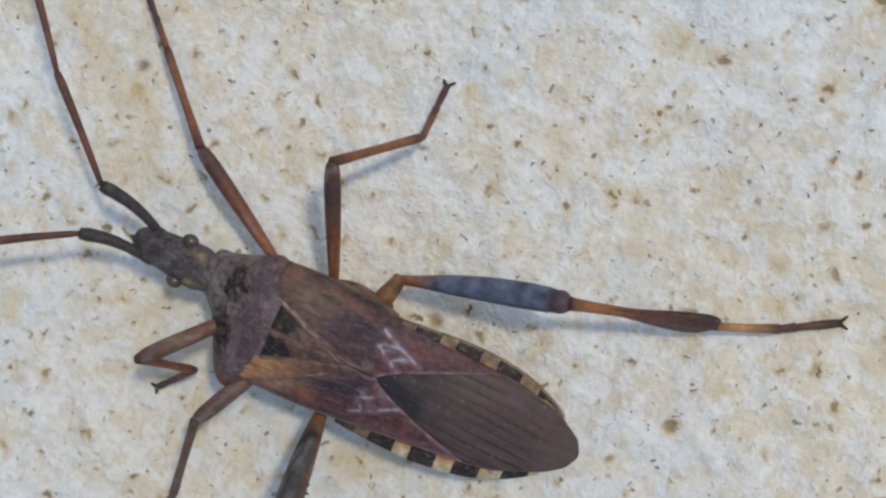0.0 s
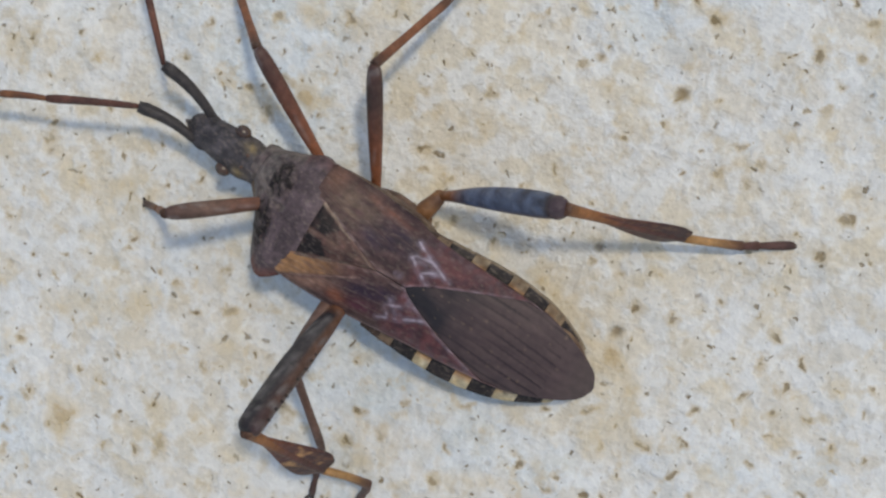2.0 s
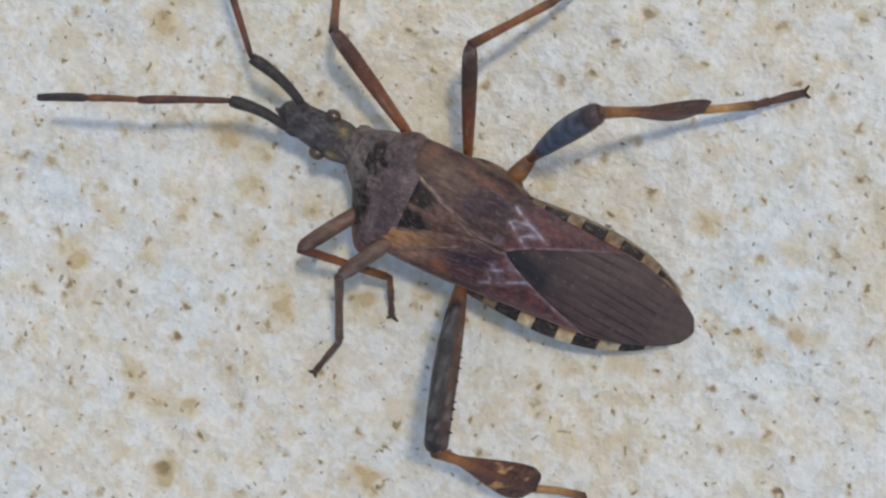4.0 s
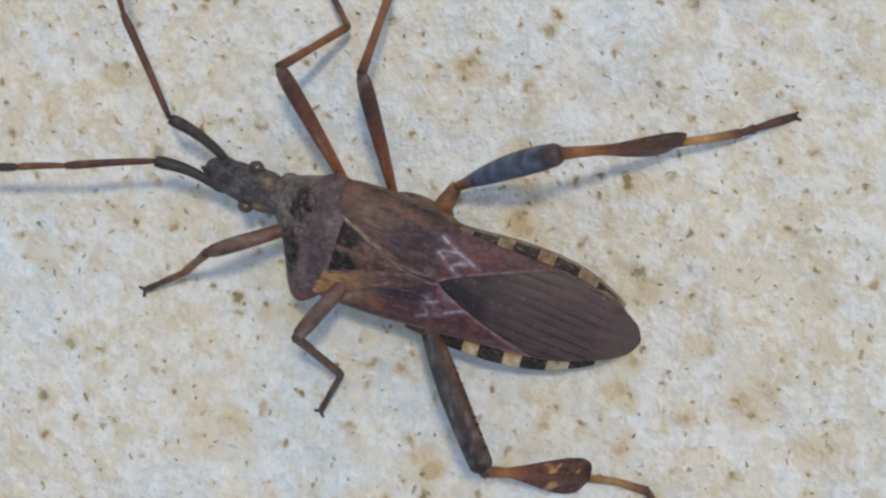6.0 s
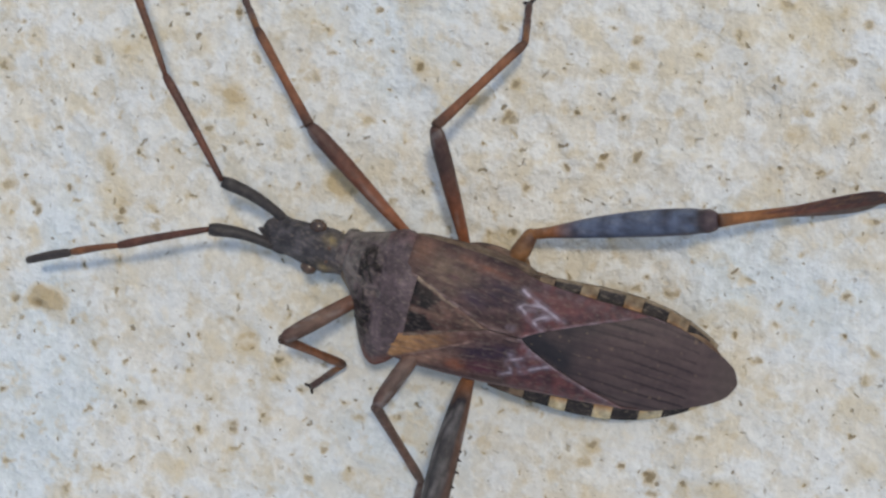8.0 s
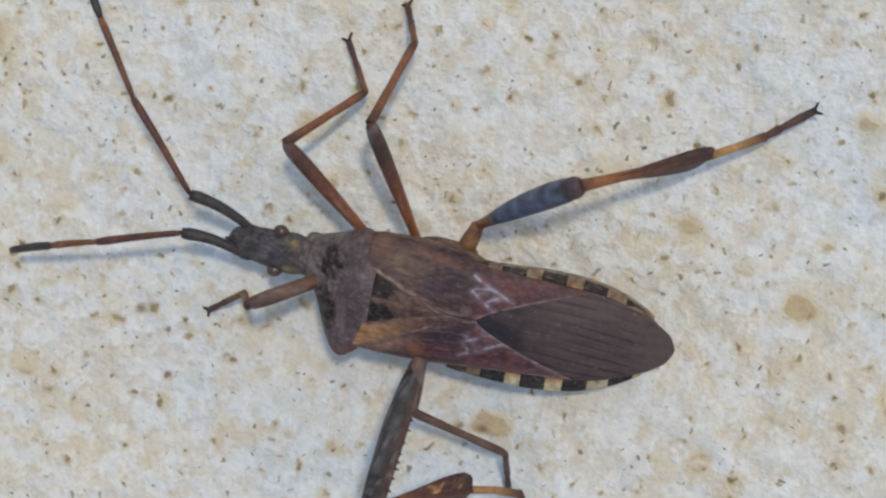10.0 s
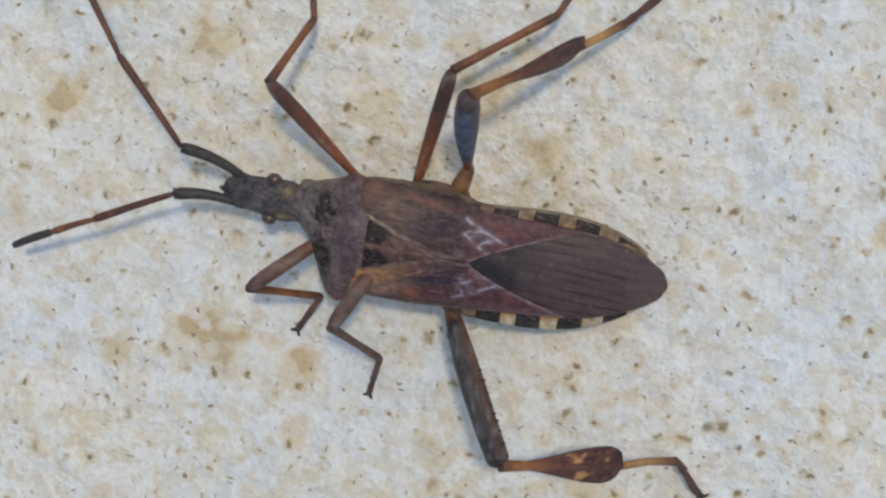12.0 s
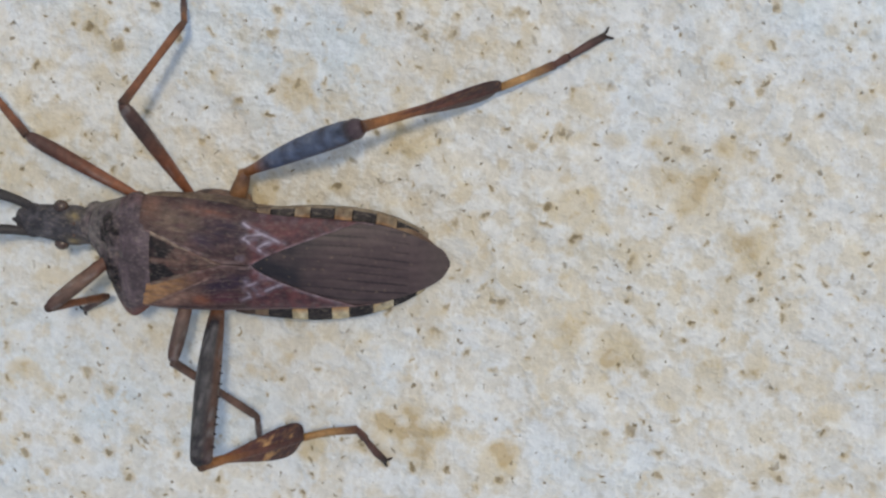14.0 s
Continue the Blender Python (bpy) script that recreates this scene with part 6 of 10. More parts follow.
        (9.1, pose(0.003197, -0.002022, 0.002317, -1.7, -25.4, -68.8)),
        (9.4, pose(0.003140, -0.002179, 0.002399, -2.2, -26.8, -79.5)),
        (9.533, pose(0.003165, -0.002148, 0.002445, -2.5, -31.3, -76.4)),
        (9.7, pose(0.003389, -0.002693, 0.002960, -2.6, -36.7, -72.0)),
        (10, pose(0.003405, -0.002403, 0.002602, -1.7, -29.5, -65.2)),
        (10.3, pose(0.003343, -0.002153, 0.002427, -1.2, -27.2, -60.9)),
        (10.5, pose(0.003109, -0.001933, 0.002229, -1.8, -20.5, -77.2)),
        (10.67, pose(0.003076, -0.001855, 0.002251, -2.9, -29.9, -80.4)),
        (10.8, pose(0.003137, -0.002597, 0.002874, -3.6, -37.6, -84.0)),
        (11, pose(0.003682, -0.002760, 0.003025, -1.4, -34.7, -60.8)),
        (11.13, pose(0.003648, -0.002837, 0.002960, -1.7, -31.8, -63.6)),
        (11.3, pose(0.003280, -0.002194, 0.002420, -1.6, -26.3, -67.5)),
        (11.4, pose(0.003201, -0.002137, 0.002445, -2.5, -31.4, -72.7)),
        (11.5, pose(0.003265, -0.002866, 0.003074, -3.0, -37.0, -79.6)),
        (11.8, pose(0.002990, -0.002880, 0.003028, -3.6, -35.9, -91.9)),
        (11.9, pose(0.002882, -0.002968, 0.002836, -3.1, -28.1, -96.2)),
        (12, pose(0.002954, -0.002024, 0.002227, -1.9, -16.3, -100.3)),
        (12.13, pose(0.003105, -0.002148, 0.002323, -1.9, -21.9, -82.4)),
        (12.3, pose(0.003175, -0.001822, 0.002226, -1.0, -25.2, -57.8)),
        (12.5, pose(0.003418, -0.002592, 0.002703, -1.7, -29.4, -68.8)),
        (12.8, pose(0.003071, -0.001687, 0.002135, -1.3, -19.3, -67.0)),
        (13, pose(0.003048, -0.001699, 0.002134, -1.8, -17.8, -81.4)),
        (13.3, pose(0.002619, -0.002793, 0.002705, -2.8, -25.6, -109.0)),
        (13.4, pose(0.002909, -0.002849, 0.002869, -1.5, -31.4, -95.6)),
        (13.5, pose(0.003285, -0.002471, 0.002770, -2.8, -36.3, -73.9)),
        (13.8, pose(0.003289, -0.002183, 0.002629, -2.6, -39.6, -66.4)),
        (14, pose(0.003274, -0.002162, 0.002494, -2.0, -32.6, -66.9)),
    ])
    walk(middle_right[1], [
        (0, pose(0.004393, -0.006357, 0.005146, 0.0, 56.0, -138.7)),
        (0.3, pose(0.003276, -0.006511, 0.004839, 0.0, 46.4, -155.5)),
        (0.5, pose(0.003981, -0.006492, 0.004157, 0.0, 33.2, -147.4)),
        (0.6667, pose(0.004378, -0.006211, 0.004582, -0.0, 43.6, -132.3)),
        (0.8, pose(0.004724, -0.006332, 0.005078, 0.3, 50.0, -116.6)),
        (1, pose(0.003257, -0.006810, 0.004688, 0.0, 48.5, -143.6)),
        (1.133, pose(0.003209, -0.006961, 0.004384, 0.0, 36.6, -141.0)),
        (1.3, pose(0.003202, -0.006483, 0.003742, -0.0, 21.7, -138.7)),
        (1.4, pose(0.003776, -0.006534, 0.003635, 0.0, 32.7, -131.7)),
        (1.5, pose(0.004297, -0.007067, 0.003712, 0.0, 43.3, -122.7)),
        (1.667, pose(0.004799, -0.006688, 0.004387, 10.1, 58.9, -96.7)),
        (1.8, pose(0.005162, -0.006274, 0.004861, 31.6, 64.3, -60.7)),
        (1.9, pose(0.005049, -0.006239, 0.004975, 4.8, 57.7, -83.2)),
        (2, pose(0.004973, -0.006308, 0.005164, 0.0, 48.5, -97.7)),
        (2.133, pose(0.004035, -0.006816, 0.004673, 0.0, 41.8, -113.3)),
        (2.3, pose(0.002861, -0.006713, 0.003715, 0.0, 31.1, -128.4)),
        (2.5, pose(0.002212, -0.006924, 0.004112, 0.0, 39.1, -138.4)),
        (2.6, pose(0.003300, -0.006993, 0.004356, 3.0, 55.8, -126.1)),
        (2.7, pose(0.004452, -0.006836, 0.004506, 35.8, 70.8, -91.7)),
        (2.8, pose(0.005547, -0.006435, 0.004531, 92.7, 70.7, -33.2)),
        (2.9, pose(0.005081, -0.006267, 0.005097, 82.0, 72.3, -44.6)),
        (3, pose(0.004742, -0.006643, 0.006179, 69.6, 73.2, -57.6)),
        (3.133, pose(0.004303, -0.007044, 0.005788, 18.3, 63.7, -104.4)),
        (3.3, pose(0.003567, -0.007056, 0.004775, 0.0, 43.1, -125.4)),
        (3.5, pose(0.002810, -0.007013, 0.004689, 0.0, 40.6, -135.2)),
        (3.8, pose(0.002833, -0.006804, 0.004203, 0.0, 39.9, -140.4)),
        (4, pose(0.004453, -0.006397, 0.005361, 0.0, 48.9, -123.0)),
        (4.1, pose(0.004917, -0.006206, 0.005443, 14.6, 60.2, -92.0)),
        (4.2, pose(0.005546, -0.006279, 0.005774, 28.7, 60.4, -48.2)),
        (4.333, pose(0.004777, -0.006774, 0.005490, -3.5, 59.2, -90.7)),
        (4.5, pose(0.003567, -0.007056, 0.004775, 0.0, 43.1, -125.4)),
        (4.8, pose(0.002814, -0.006980, 0.004609, 0.0, 40.5, -136.1)),
        (5.1, pose(0.003644, -0.006682, 0.004830, 0.0, 44.7, -132.4)),
        (5.4, pose(0.002851, -0.006971, 0.004419, 0.0, 37.6, -136.7)),
        (5.7, pose(0.003451, -0.006809, 0.003697, 0.0, 29.3, -141.2)),
        (5.867, pose(0.004334, -0.006431, 0.004434, 0.0, 44.5, -108.5)),
        (6, pose(0.005055, -0.006428, 0.005156, 0.0, 47.5, -74.7)),
        (6.133, pose(0.004329, -0.006629, 0.005133, -1.9, 51.6, -100.2)),
        (6.3, pose(0.003333, -0.007015, 0.005165, -0.0, 48.1, -133.3)),
        (6.5, pose(0.002556, -0.007010, 0.004761, 0.0, 41.7, -134.0)),
        (6.8, pose(0.003451, -0.006809, 0.003697, 0.0, 29.3, -141.2)),
        (6.9, pose(0.004296, -0.006515, 0.004281, 0.0, 38.8, -115.3)),
        (7, pose(0.005110, -0.006361, 0.004890, 0.0, 41.3, -84.8)),
        (7.3, pose(0.004998, -0.006489, 0.005417, 2.5, 52.5, -62.1)),
        (7.5, pose(0.005426, -0.007057, 0.005087, -1.3, 51.0, -88.9)),
        (7.8, pose(0.004952, -0.006694, 0.004753, 0.0, 43.3, -109.5)),
        (8, pose(0.004906, -0.006292, 0.004442, 0.0, 35.0, -119.2)),
        (8.2, pose(0.004297, -0.006747, 0.004403, -0.0, 34.7, -126.2)),
        (8.333, pose(0.004597, -0.006522, 0.004710, 0.0, 44.5, -105.2)),
        (8.5, pose(0.005036, -0.006449, 0.005244, 0.0, 49.3, -70.7)),
        (8.8, pose(0.005426, -0.007057, 0.005087, -1.0, 51.0, -88.9)),
        (9.1, pose(0.004929, -0.006493, 0.004598, -0.0, 39.2, -114.6)),
        (9.4, pose(0.004003, -0.006840, 0.004792, 0.0, 46.8, -130.9)),
        (9.533, pose(0.004229, -0.006561, 0.005200, 5.1, 59.8, -119.0)),
        (9.7, pose(0.004706, -0.006740, 0.006135, 39.2, 72.3, -83.4)),
        (10, pose(0.005345, -0.006600, 0.005213, 1.4, 50.8, -97.7)),
        (10.3, pose(0.005643, -0.006279, 0.004853, 0.0, 44.6, -102.9)),
        (10.5, pose(0.004209, -0.006784, 0.004087, 0.0, 34.4, -134.3)),
        (10.67, pose(0.003845, -0.006391, 0.004902, 1.5, 54.6, -127.6)),
        (10.8, pose(0.003573, -0.006784, 0.006110, 14.9, 71.2, -113.3)),
        (11, pose(0.005808, -0.006570, 0.006051, 67.9, 68.9, -57.0)),
        (11.13, pose(0.005653, -0.006878, 0.005761, 15.9, 58.2, -88.6)),
        (11.3, pose(0.005103, -0.006589, 0.004777, 0.0, 39.5, -106.4)),
        (11.4, pose(0.004552, -0.006464, 0.005210, 0.1, 57.1, -106.7)),
        (11.5, pose(0.004030, -0.007036, 0.006271, 1.5, 77.6, -104.6)),
        (11.8, pose(0.002847, -0.007181, 0.006139, -27.9, 75.9, -134.8)),
        (11.9, pose(0.002373, -0.007625, 0.005336, -0.0, 49.5, -141.0)),
        (12, pose(0.002041, -0.007039, 0.003715, 0.0, 23.0, -142.7)),
        (12.13, pose(0.003753, -0.007033, 0.004301, -0.0, 29.3, -125.7)),
        (12.3, pose(0.005738, -0.005885, 0.004487, -0.0, 33.8, -101.8)),
        (12.5, pose(0.005090, -0.006904, 0.005312, 0.0, 48.4, -103.3)),
        (12.8, pose(0.005026, -0.006303, 0.003887, 0.0, 29.1, -123.2)),
        (13, pose(0.003808, -0.006697, 0.003759, 0.0, 25.0, -132.8)),
        (13.3, pose(0.001057, -0.007322, 0.004996, -0.0, 48.1, -130.5)),
        (13.4, pose(0.002464, -0.007359, 0.005636, 1.6, 55.5, -123.5)),
        (13.5, pose(0.004473, -0.006581, 0.005915, 6.6, 62.3, -113.3)),
        (13.8, pose(0.004931, -0.005932, 0.006012, 30.2, 64.0, -75.0)),
        (14, pose(0.005030, -0.006276, 0.005356, 0.0, 48.8, -117.0)),
    ])
    walk(middle_right[2], [
        (0, pose(0.002469, -0.008045, 0.001347, -0.0, 45.6, -82.4)),
        (0.3, pose(0.000402, -0.007820, 0.001523, -0.1, 50.1, -85.2)),
        (0.5, pose(0.000752, -0.008558, 0.001651, -1.7, 55.8, -92.0)),
        (0.6667, pose(0.002144, -0.008662, 0.001424, 3.9, 52.1, -73.4)),
        (0.8, pose(0.003405, -0.008961, 0.001568, 2.8, 53.6, -59.4)),
        (1, pose(0.000814, -0.008611, 0.001257, 0.0, 44.3, -82.5)),
        (1.133, pose(0.000353, -0.009275, 0.001652, -1.2, 58.2, -86.0)),
        (1.3, pose(0.000006, -0.009295, 0.002051, -13.4, 75.2, -98.6)),
        (1.4, pose(0.001215, -0.009412, 0.001159, -1.4, 46.6, -95.4)),
        (1.5, pose(0.002496, -0.009873, 0.000572, 0.0, 30.0, -94.5)),
        (1.667, pose(0.004521, -0.009038, 0.000466, 0.0, 30.3, -92.3)),
        (1.8, pose(0.006134, -0.008008, 0.000734, 0.0, 30.5, -90.5)),
        (1.9, pose(0.005339, -0.008669, 0.001104, 0.0, 43.6, -89.5)),
        (2, pose(0.004568, -0.009316, 0.001734, 0.8, 60.6, -87.7)),
        (2.133, pose(0.002685, -0.009952, 0.001621, -4.0, 56.4, -103.4)),
        (2.3, pose(0.000424, -0.009786, 0.001350, 0.0, 48.9, -118.1)),
        (2.5, pose(-0.000446, -0.009281, 0.001221, 0.0, 43.9, -127.2)),
        (2.6, pose(0.001783, -0.009072, 0.000568, 0.0, 30.8, -118.2)),
        (2.7, pose(0.004406, -0.008342, 0.000181, 0.0, 21.3, -110.7)),
        (2.8, pose(0.006815, -0.007266, 0.000209, 0.0, 17.7, -104.5)),
        (2.9, pose(0.006071, -0.007242, 0.000733, 0.0, 31.9, -94.4)),
        (3, pose(0.005450, -0.007758, 0.001794, 6.8, 58.5, -75.7)),
        (3.133, pose(0.003800, -0.009009, 0.001681, -1.2, 59.2, -86.7)),
        (3.3, pose(0.001627, -0.009780, 0.001646, -5.7, 58.7, -100.6)),
        (3.5, pose(0.000343, -0.009463, 0.001708, -4.3, 60.0, -104.0)),
        (3.8, pose(0.000124, -0.009044, 0.001267, 0.0, 45.3, -109.4)),
        (4, pose(0.002813, -0.008918, 0.001907, -5.1, 66.0, -116.3)),
        (4.1, pose(0.004839, -0.008479, 0.001468, 31.0, 53.4, -72.8)),
        (4.2, pose(0.007053, -0.007964, 0.001791, 22.5, 57.7, -41.1)),
        (4.333, pose(0.004750, -0.009118, 0.001556, 0.1, 57.6, -66.8)),
        (4.5, pose(0.001627, -0.009780, 0.001646, -12.8, 58.7, -100.6)),
        (4.8, pose(0.000305, -0.009395, 0.001634, -5.9, 57.2, -104.8)),
        (5.1, pose(0.001450, -0.009085, 0.001607, -3.3, 55.4, -112.4)),
        (5.4, pose(0.000213, -0.009459, 0.001622, 2.1, 57.0, -101.2)),
        (5.7, pose(0.000341, -0.009312, 0.001452, 0.8, 51.3, -91.4)),
        (5.867, pose(0.003298, -0.009529, 0.001224, 9.2, 48.2, -69.1)),
        (6, pose(0.005874, -0.009414, 0.001781, 17.7, 61.6, -45.7)),
        (6.133, pose(0.003824, -0.009430, 0.001545, 2.6, 58.0, -61.1)),
        (6.3, pose(0.001235, -0.009238, 0.001754, -7.9, 61.1, -80.2)),
        (6.5, pose(0.000180, -0.009468, 0.001713, -16.9, 60.1, -108.8)),
        (6.8, pose(0.000341, -0.009312, 0.001452, -0.3, 51.3, -91.4)),
        (6.9, pose(0.002772, -0.009743, 0.001413, 8.0, 54.8, -74.2)),
        (7, pose(0.005420, -0.009788, 0.001867, 28.3, 66.4, -46.5)),
        (7.3, pose(0.006304, -0.008953, 0.001784, 15.7, 60.3, -44.1)),
        (7.5, pose(0.005483, -0.009937, 0.001526, 3.5, 53.8, -41.4)),
        (7.8, pose(0.003839, -0.009839, 0.001614, -4.7, 57.3, -60.6)),
        (8, pose(0.003078, -0.009569, 0.001816, -1.1, 64.0, -57.2)),
        (8.2, pose(0.002071, -0.009784, 0.001796, -7.3, 64.1, -67.3)),
        (8.333, pose(0.003741, -0.009675, 0.001501, 1.3, 56.6, -56.9)),
        (8.5, pose(0.006022, -0.009268, 0.001771, 6.2, 60.8, -45.2)),
        (8.8, pose(0.005483, -0.009937, 0.001526, 1.8, 53.8, -41.4)),
        (9.1, pose(0.003451, -0.009719, 0.001702, -6.8, 60.0, -59.1)),
        (9.4, pose(0.001947, -0.009210, 0.001456, -2.6, 51.2, -92.5)),
        (9.533, pose(0.003111, -0.008578, 0.001242, 1.9, 46.8, -80.9)),
        (9.7, pose(0.004866, -0.008127, 0.001773, 7.2, 58.4, -63.3)),
        (10, pose(0.004957, -0.009470, 0.001666, 8.2, 57.5, -46.2)),
        (10.3, pose(0.004915, -0.009460, 0.001640, -4.1, 57.4, -68.9)),
        (10.5, pose(0.001569, -0.009487, 0.001499, -4.3, 53.1, -95.3)),
        (10.67, pose(0.002227, -0.008492, 0.001168, 0.4, 45.0, -88.8)),
        (10.8, pose(0.002991, -0.008136, 0.001773, 2.4, 58.8, -82.8)),
        (11, pose(0.006706, -0.007955, 0.001778, 13.4, 57.4, -44.2)),
        (11.13, pose(0.005710, -0.009293, 0.001870, 7.7, 61.7, -44.6)),
        (11.3, pose(0.004102, -0.009981, 0.001866, 6.2, 67.0, -45.1)),
        (11.4, pose(0.003837, -0.008843, 0.001362, -25.4, 50.9, -83.3)),
        (11.5, pose(0.003782, -0.007984, 0.001798, -22.9, 59.1, -111.3)),
        (11.8, pose(0.002062, -0.007972, 0.001696, -5.8, 55.6, -108.5)),
        (11.9, pose(0.000060, -0.009496, 0.001854, -3.4, 62.6, -108.0)),
        (12, pose(-0.001312, -0.009596, 0.001928, -2.6, 69.5, -107.2)),
        (12.13, pose(0.001424, -0.010277, 0.002058, 23.0, 72.0, -80.5)),
        (12.3, pose(0.004962, -0.009610, 0.001938, 54.6, 69.2, -46.8)),
        (12.5, pose(0.004391, -0.009864, 0.001888, 49.0, 67.8, -48.0)),
        (12.8, pose(0.002836, -0.009655, 0.001661, 14.0, 58.6, -66.1)),
        (13, pose(0.000989, -0.009746, 0.001825, 2.5, 65.4, -77.9)),
        (13.3, pose(-0.000929, -0.009646, 0.001586, -5.1, 56.3, -100.2)),
        (13.4, pose(0.001034, -0.009523, 0.001861, 5.3, 60.9, -83.3)),
        (13.5, pose(0.003630, -0.008536, 0.001860, 15.4, 62.8, -62.7)),
        (13.8, pose(0.005450, -0.007868, 0.001894, 21.4, 61.1, -37.0)),
        (14, pose(0.003658, -0.008963, 0.001910, 13.1, 65.4, -42.1)),
    ])
    walk(hind_right[0], [
        (0, pose(0.001003, -0.003069, 0.002300, 2.2, -19.6, -159.6)),
        (0.1333, pose(0.001003, -0.003069, 0.002300, 3.8, -39.9, -145.1)),
        (0.3, pose(0.001003, -0.003069, 0.002300, -1.6, -61.4, -114.5)),
        (0.5, pose(0.001003, -0.003069, 0.002300, 2.9, -46.2, -122.6)),
        (0.8, pose(0.001003, -0.003069, 0.002300, 2.9, -30.2, -149.0)),
        (1, pose(0.001003, -0.003069, 0.002300, 4.0, -40.4, -145.7)),
        (1.3, pose(0.001003, -0.003069, 0.002300, 2.4, -46.2, -121.8)),
        (1.5, pose(0.001003, -0.003069, 0.002300, 4.1, -43.7, -141.9)),
        (1.8, pose(0.001003, -0.003069, 0.002300, 5.5, -47.2, -148.6)),
        (2, pose(0.001003, -0.003069, 0.002300, 4.1, -38.5, -148.6)),
        (2.133, pose(0.001003, -0.003069, 0.002300, 4.7, -49.5, -135.1)),
        (2.3, pose(0.001003, -0.003069, 0.002300, -2.1, -60.6, -109.5)),
        (2.5, pose(0.001003, -0.003069, 0.002300, 3.2, -53.5, -117.6)),
        (2.8, pose(0.001003, -0.003069, 0.002300, 4.9, -48.2, -140.6)),
        (3, pose(0.001003, -0.003069, 0.002300, 3.6, -37.1, -146.8)),
        (3.3, pose(0.001003, -0.003069, 0.002300, 3.8, -33.8, -151.5)),
        (3.5, pose(0.001003, -0.003069, 0.002300, 4.7, -55.4, -127.2)),
        (3.8, pose(0.001003, -0.003069, 0.002300, 2.3, -52.7, -110.1)),
        (4, pose(0.001003, -0.003069, 0.002300, 3.5, -52.9, -119.3)),
        (4.2, pose(0.001003, -0.003069, 0.002300, 3.8, -42.8, -137.8)),
        (4.5, pose(0.001003, -0.003069, 0.002300, 3.8, -33.7, -151.5)),
        (4.8, pose(0.001003, -0.003069, 0.002300, 4.4, -55.1, -124.4)),
        (5.1, pose(0.001003, -0.003069, 0.002300, 2.9, -53.0, -114.7)),
        (5.4, pose(0.001003, -0.003069, 0.002300, 2.1, -56.4, -109.6)),
        (5.7, pose(0.001003, -0.003069, 0.002300, 2.9, -51.7, -114.9)),
        (6, pose(0.001003, -0.003069, 0.002300, 3.7, -40.0, -139.6)),
        (6.3, pose(0.001003, -0.003069, 0.002300, 3.9, -39.3, -144.9)),
        (6.4, pose(0.001003, -0.003069, 0.002300, 4.1, -50.9, -129.5)),
        (6.5, pose(0.001003, -0.003069, 0.002300, -1.5, -58.7, -106.4)),
        (6.8, pose(0.001003, -0.003069, 0.002300, 2.9, -51.7, -114.9)),
        (7, pose(0.001003, -0.003069, 0.002300, 3.6, -43.2, -133.4)),
        (7.3, pose(0.001003, -0.003069, 0.002300, 3.6, -36.7, -145.1)),
        (7.5, pose(0.001003, -0.003069, 0.002300, 3.0, -31.7, -147.0)),
        (7.8, pose(0.001003, -0.003069, 0.002300, 2.4, -15.5, -152.7)),
        (8, pose(0.000888, -0.003121, 0.002325, 2.6, -11.3, -155.9)),
        (8.2, pose(0.001003, -0.003069, 0.002300, 2.6, -26.1, -148.3)),
        (8.5, pose(0.001003, -0.003069, 0.002300, 3.8, -38.9, -141.7)),
        (8.8, pose(0.001003, -0.003069, 0.002300, 3.0, -31.7, -147.0)),
        (9.1, pose(0.000949, -0.003096, 0.002313, 2.3, -12.4, -153.9)),
        (9.4, pose(0.001003, -0.003069, 0.002300, 3.9, -51.3, -129.3)),
        (9.7, pose(0.001003, -0.003069, 0.002300, 4.1, -54.3, -124.3)),
        (10, pose(0.001003, -0.003069, 0.002300, 3.2, -41.0, -140.1)),
        (10.3, pose(0.001003, -0.003069, 0.002300, 2.0, -30.7, -145.0)),
        (10.5, pose(0.001003, -0.003069, 0.002300, 3.9, -47.8, -134.2)),
        (10.8, pose(0.001003, -0.003069, 0.002300, 1.9, -59.3, -117.6)),
        (11, pose(0.001003, -0.003069, 0.002300, 4.2, -49.4, -130.6)),
        (11.3, pose(0.001003, -0.003069, 0.002300, 2.9, -36.2, -144.4)),
        (11.5, pose(0.001003, -0.003069, 0.002300, 1.8, -21.5, -152.0)),
        (11.67, pose(0.001003, -0.003069, 0.002300, 3.0, -43.2, -135.9)),
        (11.8, pose(0.001003, -0.003069, 0.002300, 2.3, -56.9, -116.8)),
        (12, pose(0.001003, -0.003069, 0.002300, -0.1, -54.3, -96.2)),
        (12.3, pose(0.001003, -0.003069, 0.002300, 3.2, -47.9, -122.7)),
        (12.5, pose(0.001003, -0.003069, 0.002300, 3.3, -43.1, -133.1)),
        (12.8, pose(0.001003, -0.003069, 0.002300, 2.4, -32.5, -136.0)),
        (13, pose(0.001003, -0.003069, 0.002300, 1.8, -21.2, -147.0)),
        (13.13, pose(0.001003, -0.003069, 0.002300, 2.5, -38.4, -130.8)),
        (13.3, pose(0.001003, -0.003069, 0.002300, 1.1, -54.4, -99.2)),
        (13.5, pose(0.001003, -0.003069, 0.002300, 3.8, -48.4, -126.4)),
        (13.8, pose(0.001003, -0.003069, 0.002300, 3.2, -33.0, -143.5)),
        (14, pose(0.001003, -0.003069, 0.002300, 2.4, -24.9, -150.0)),
    ])
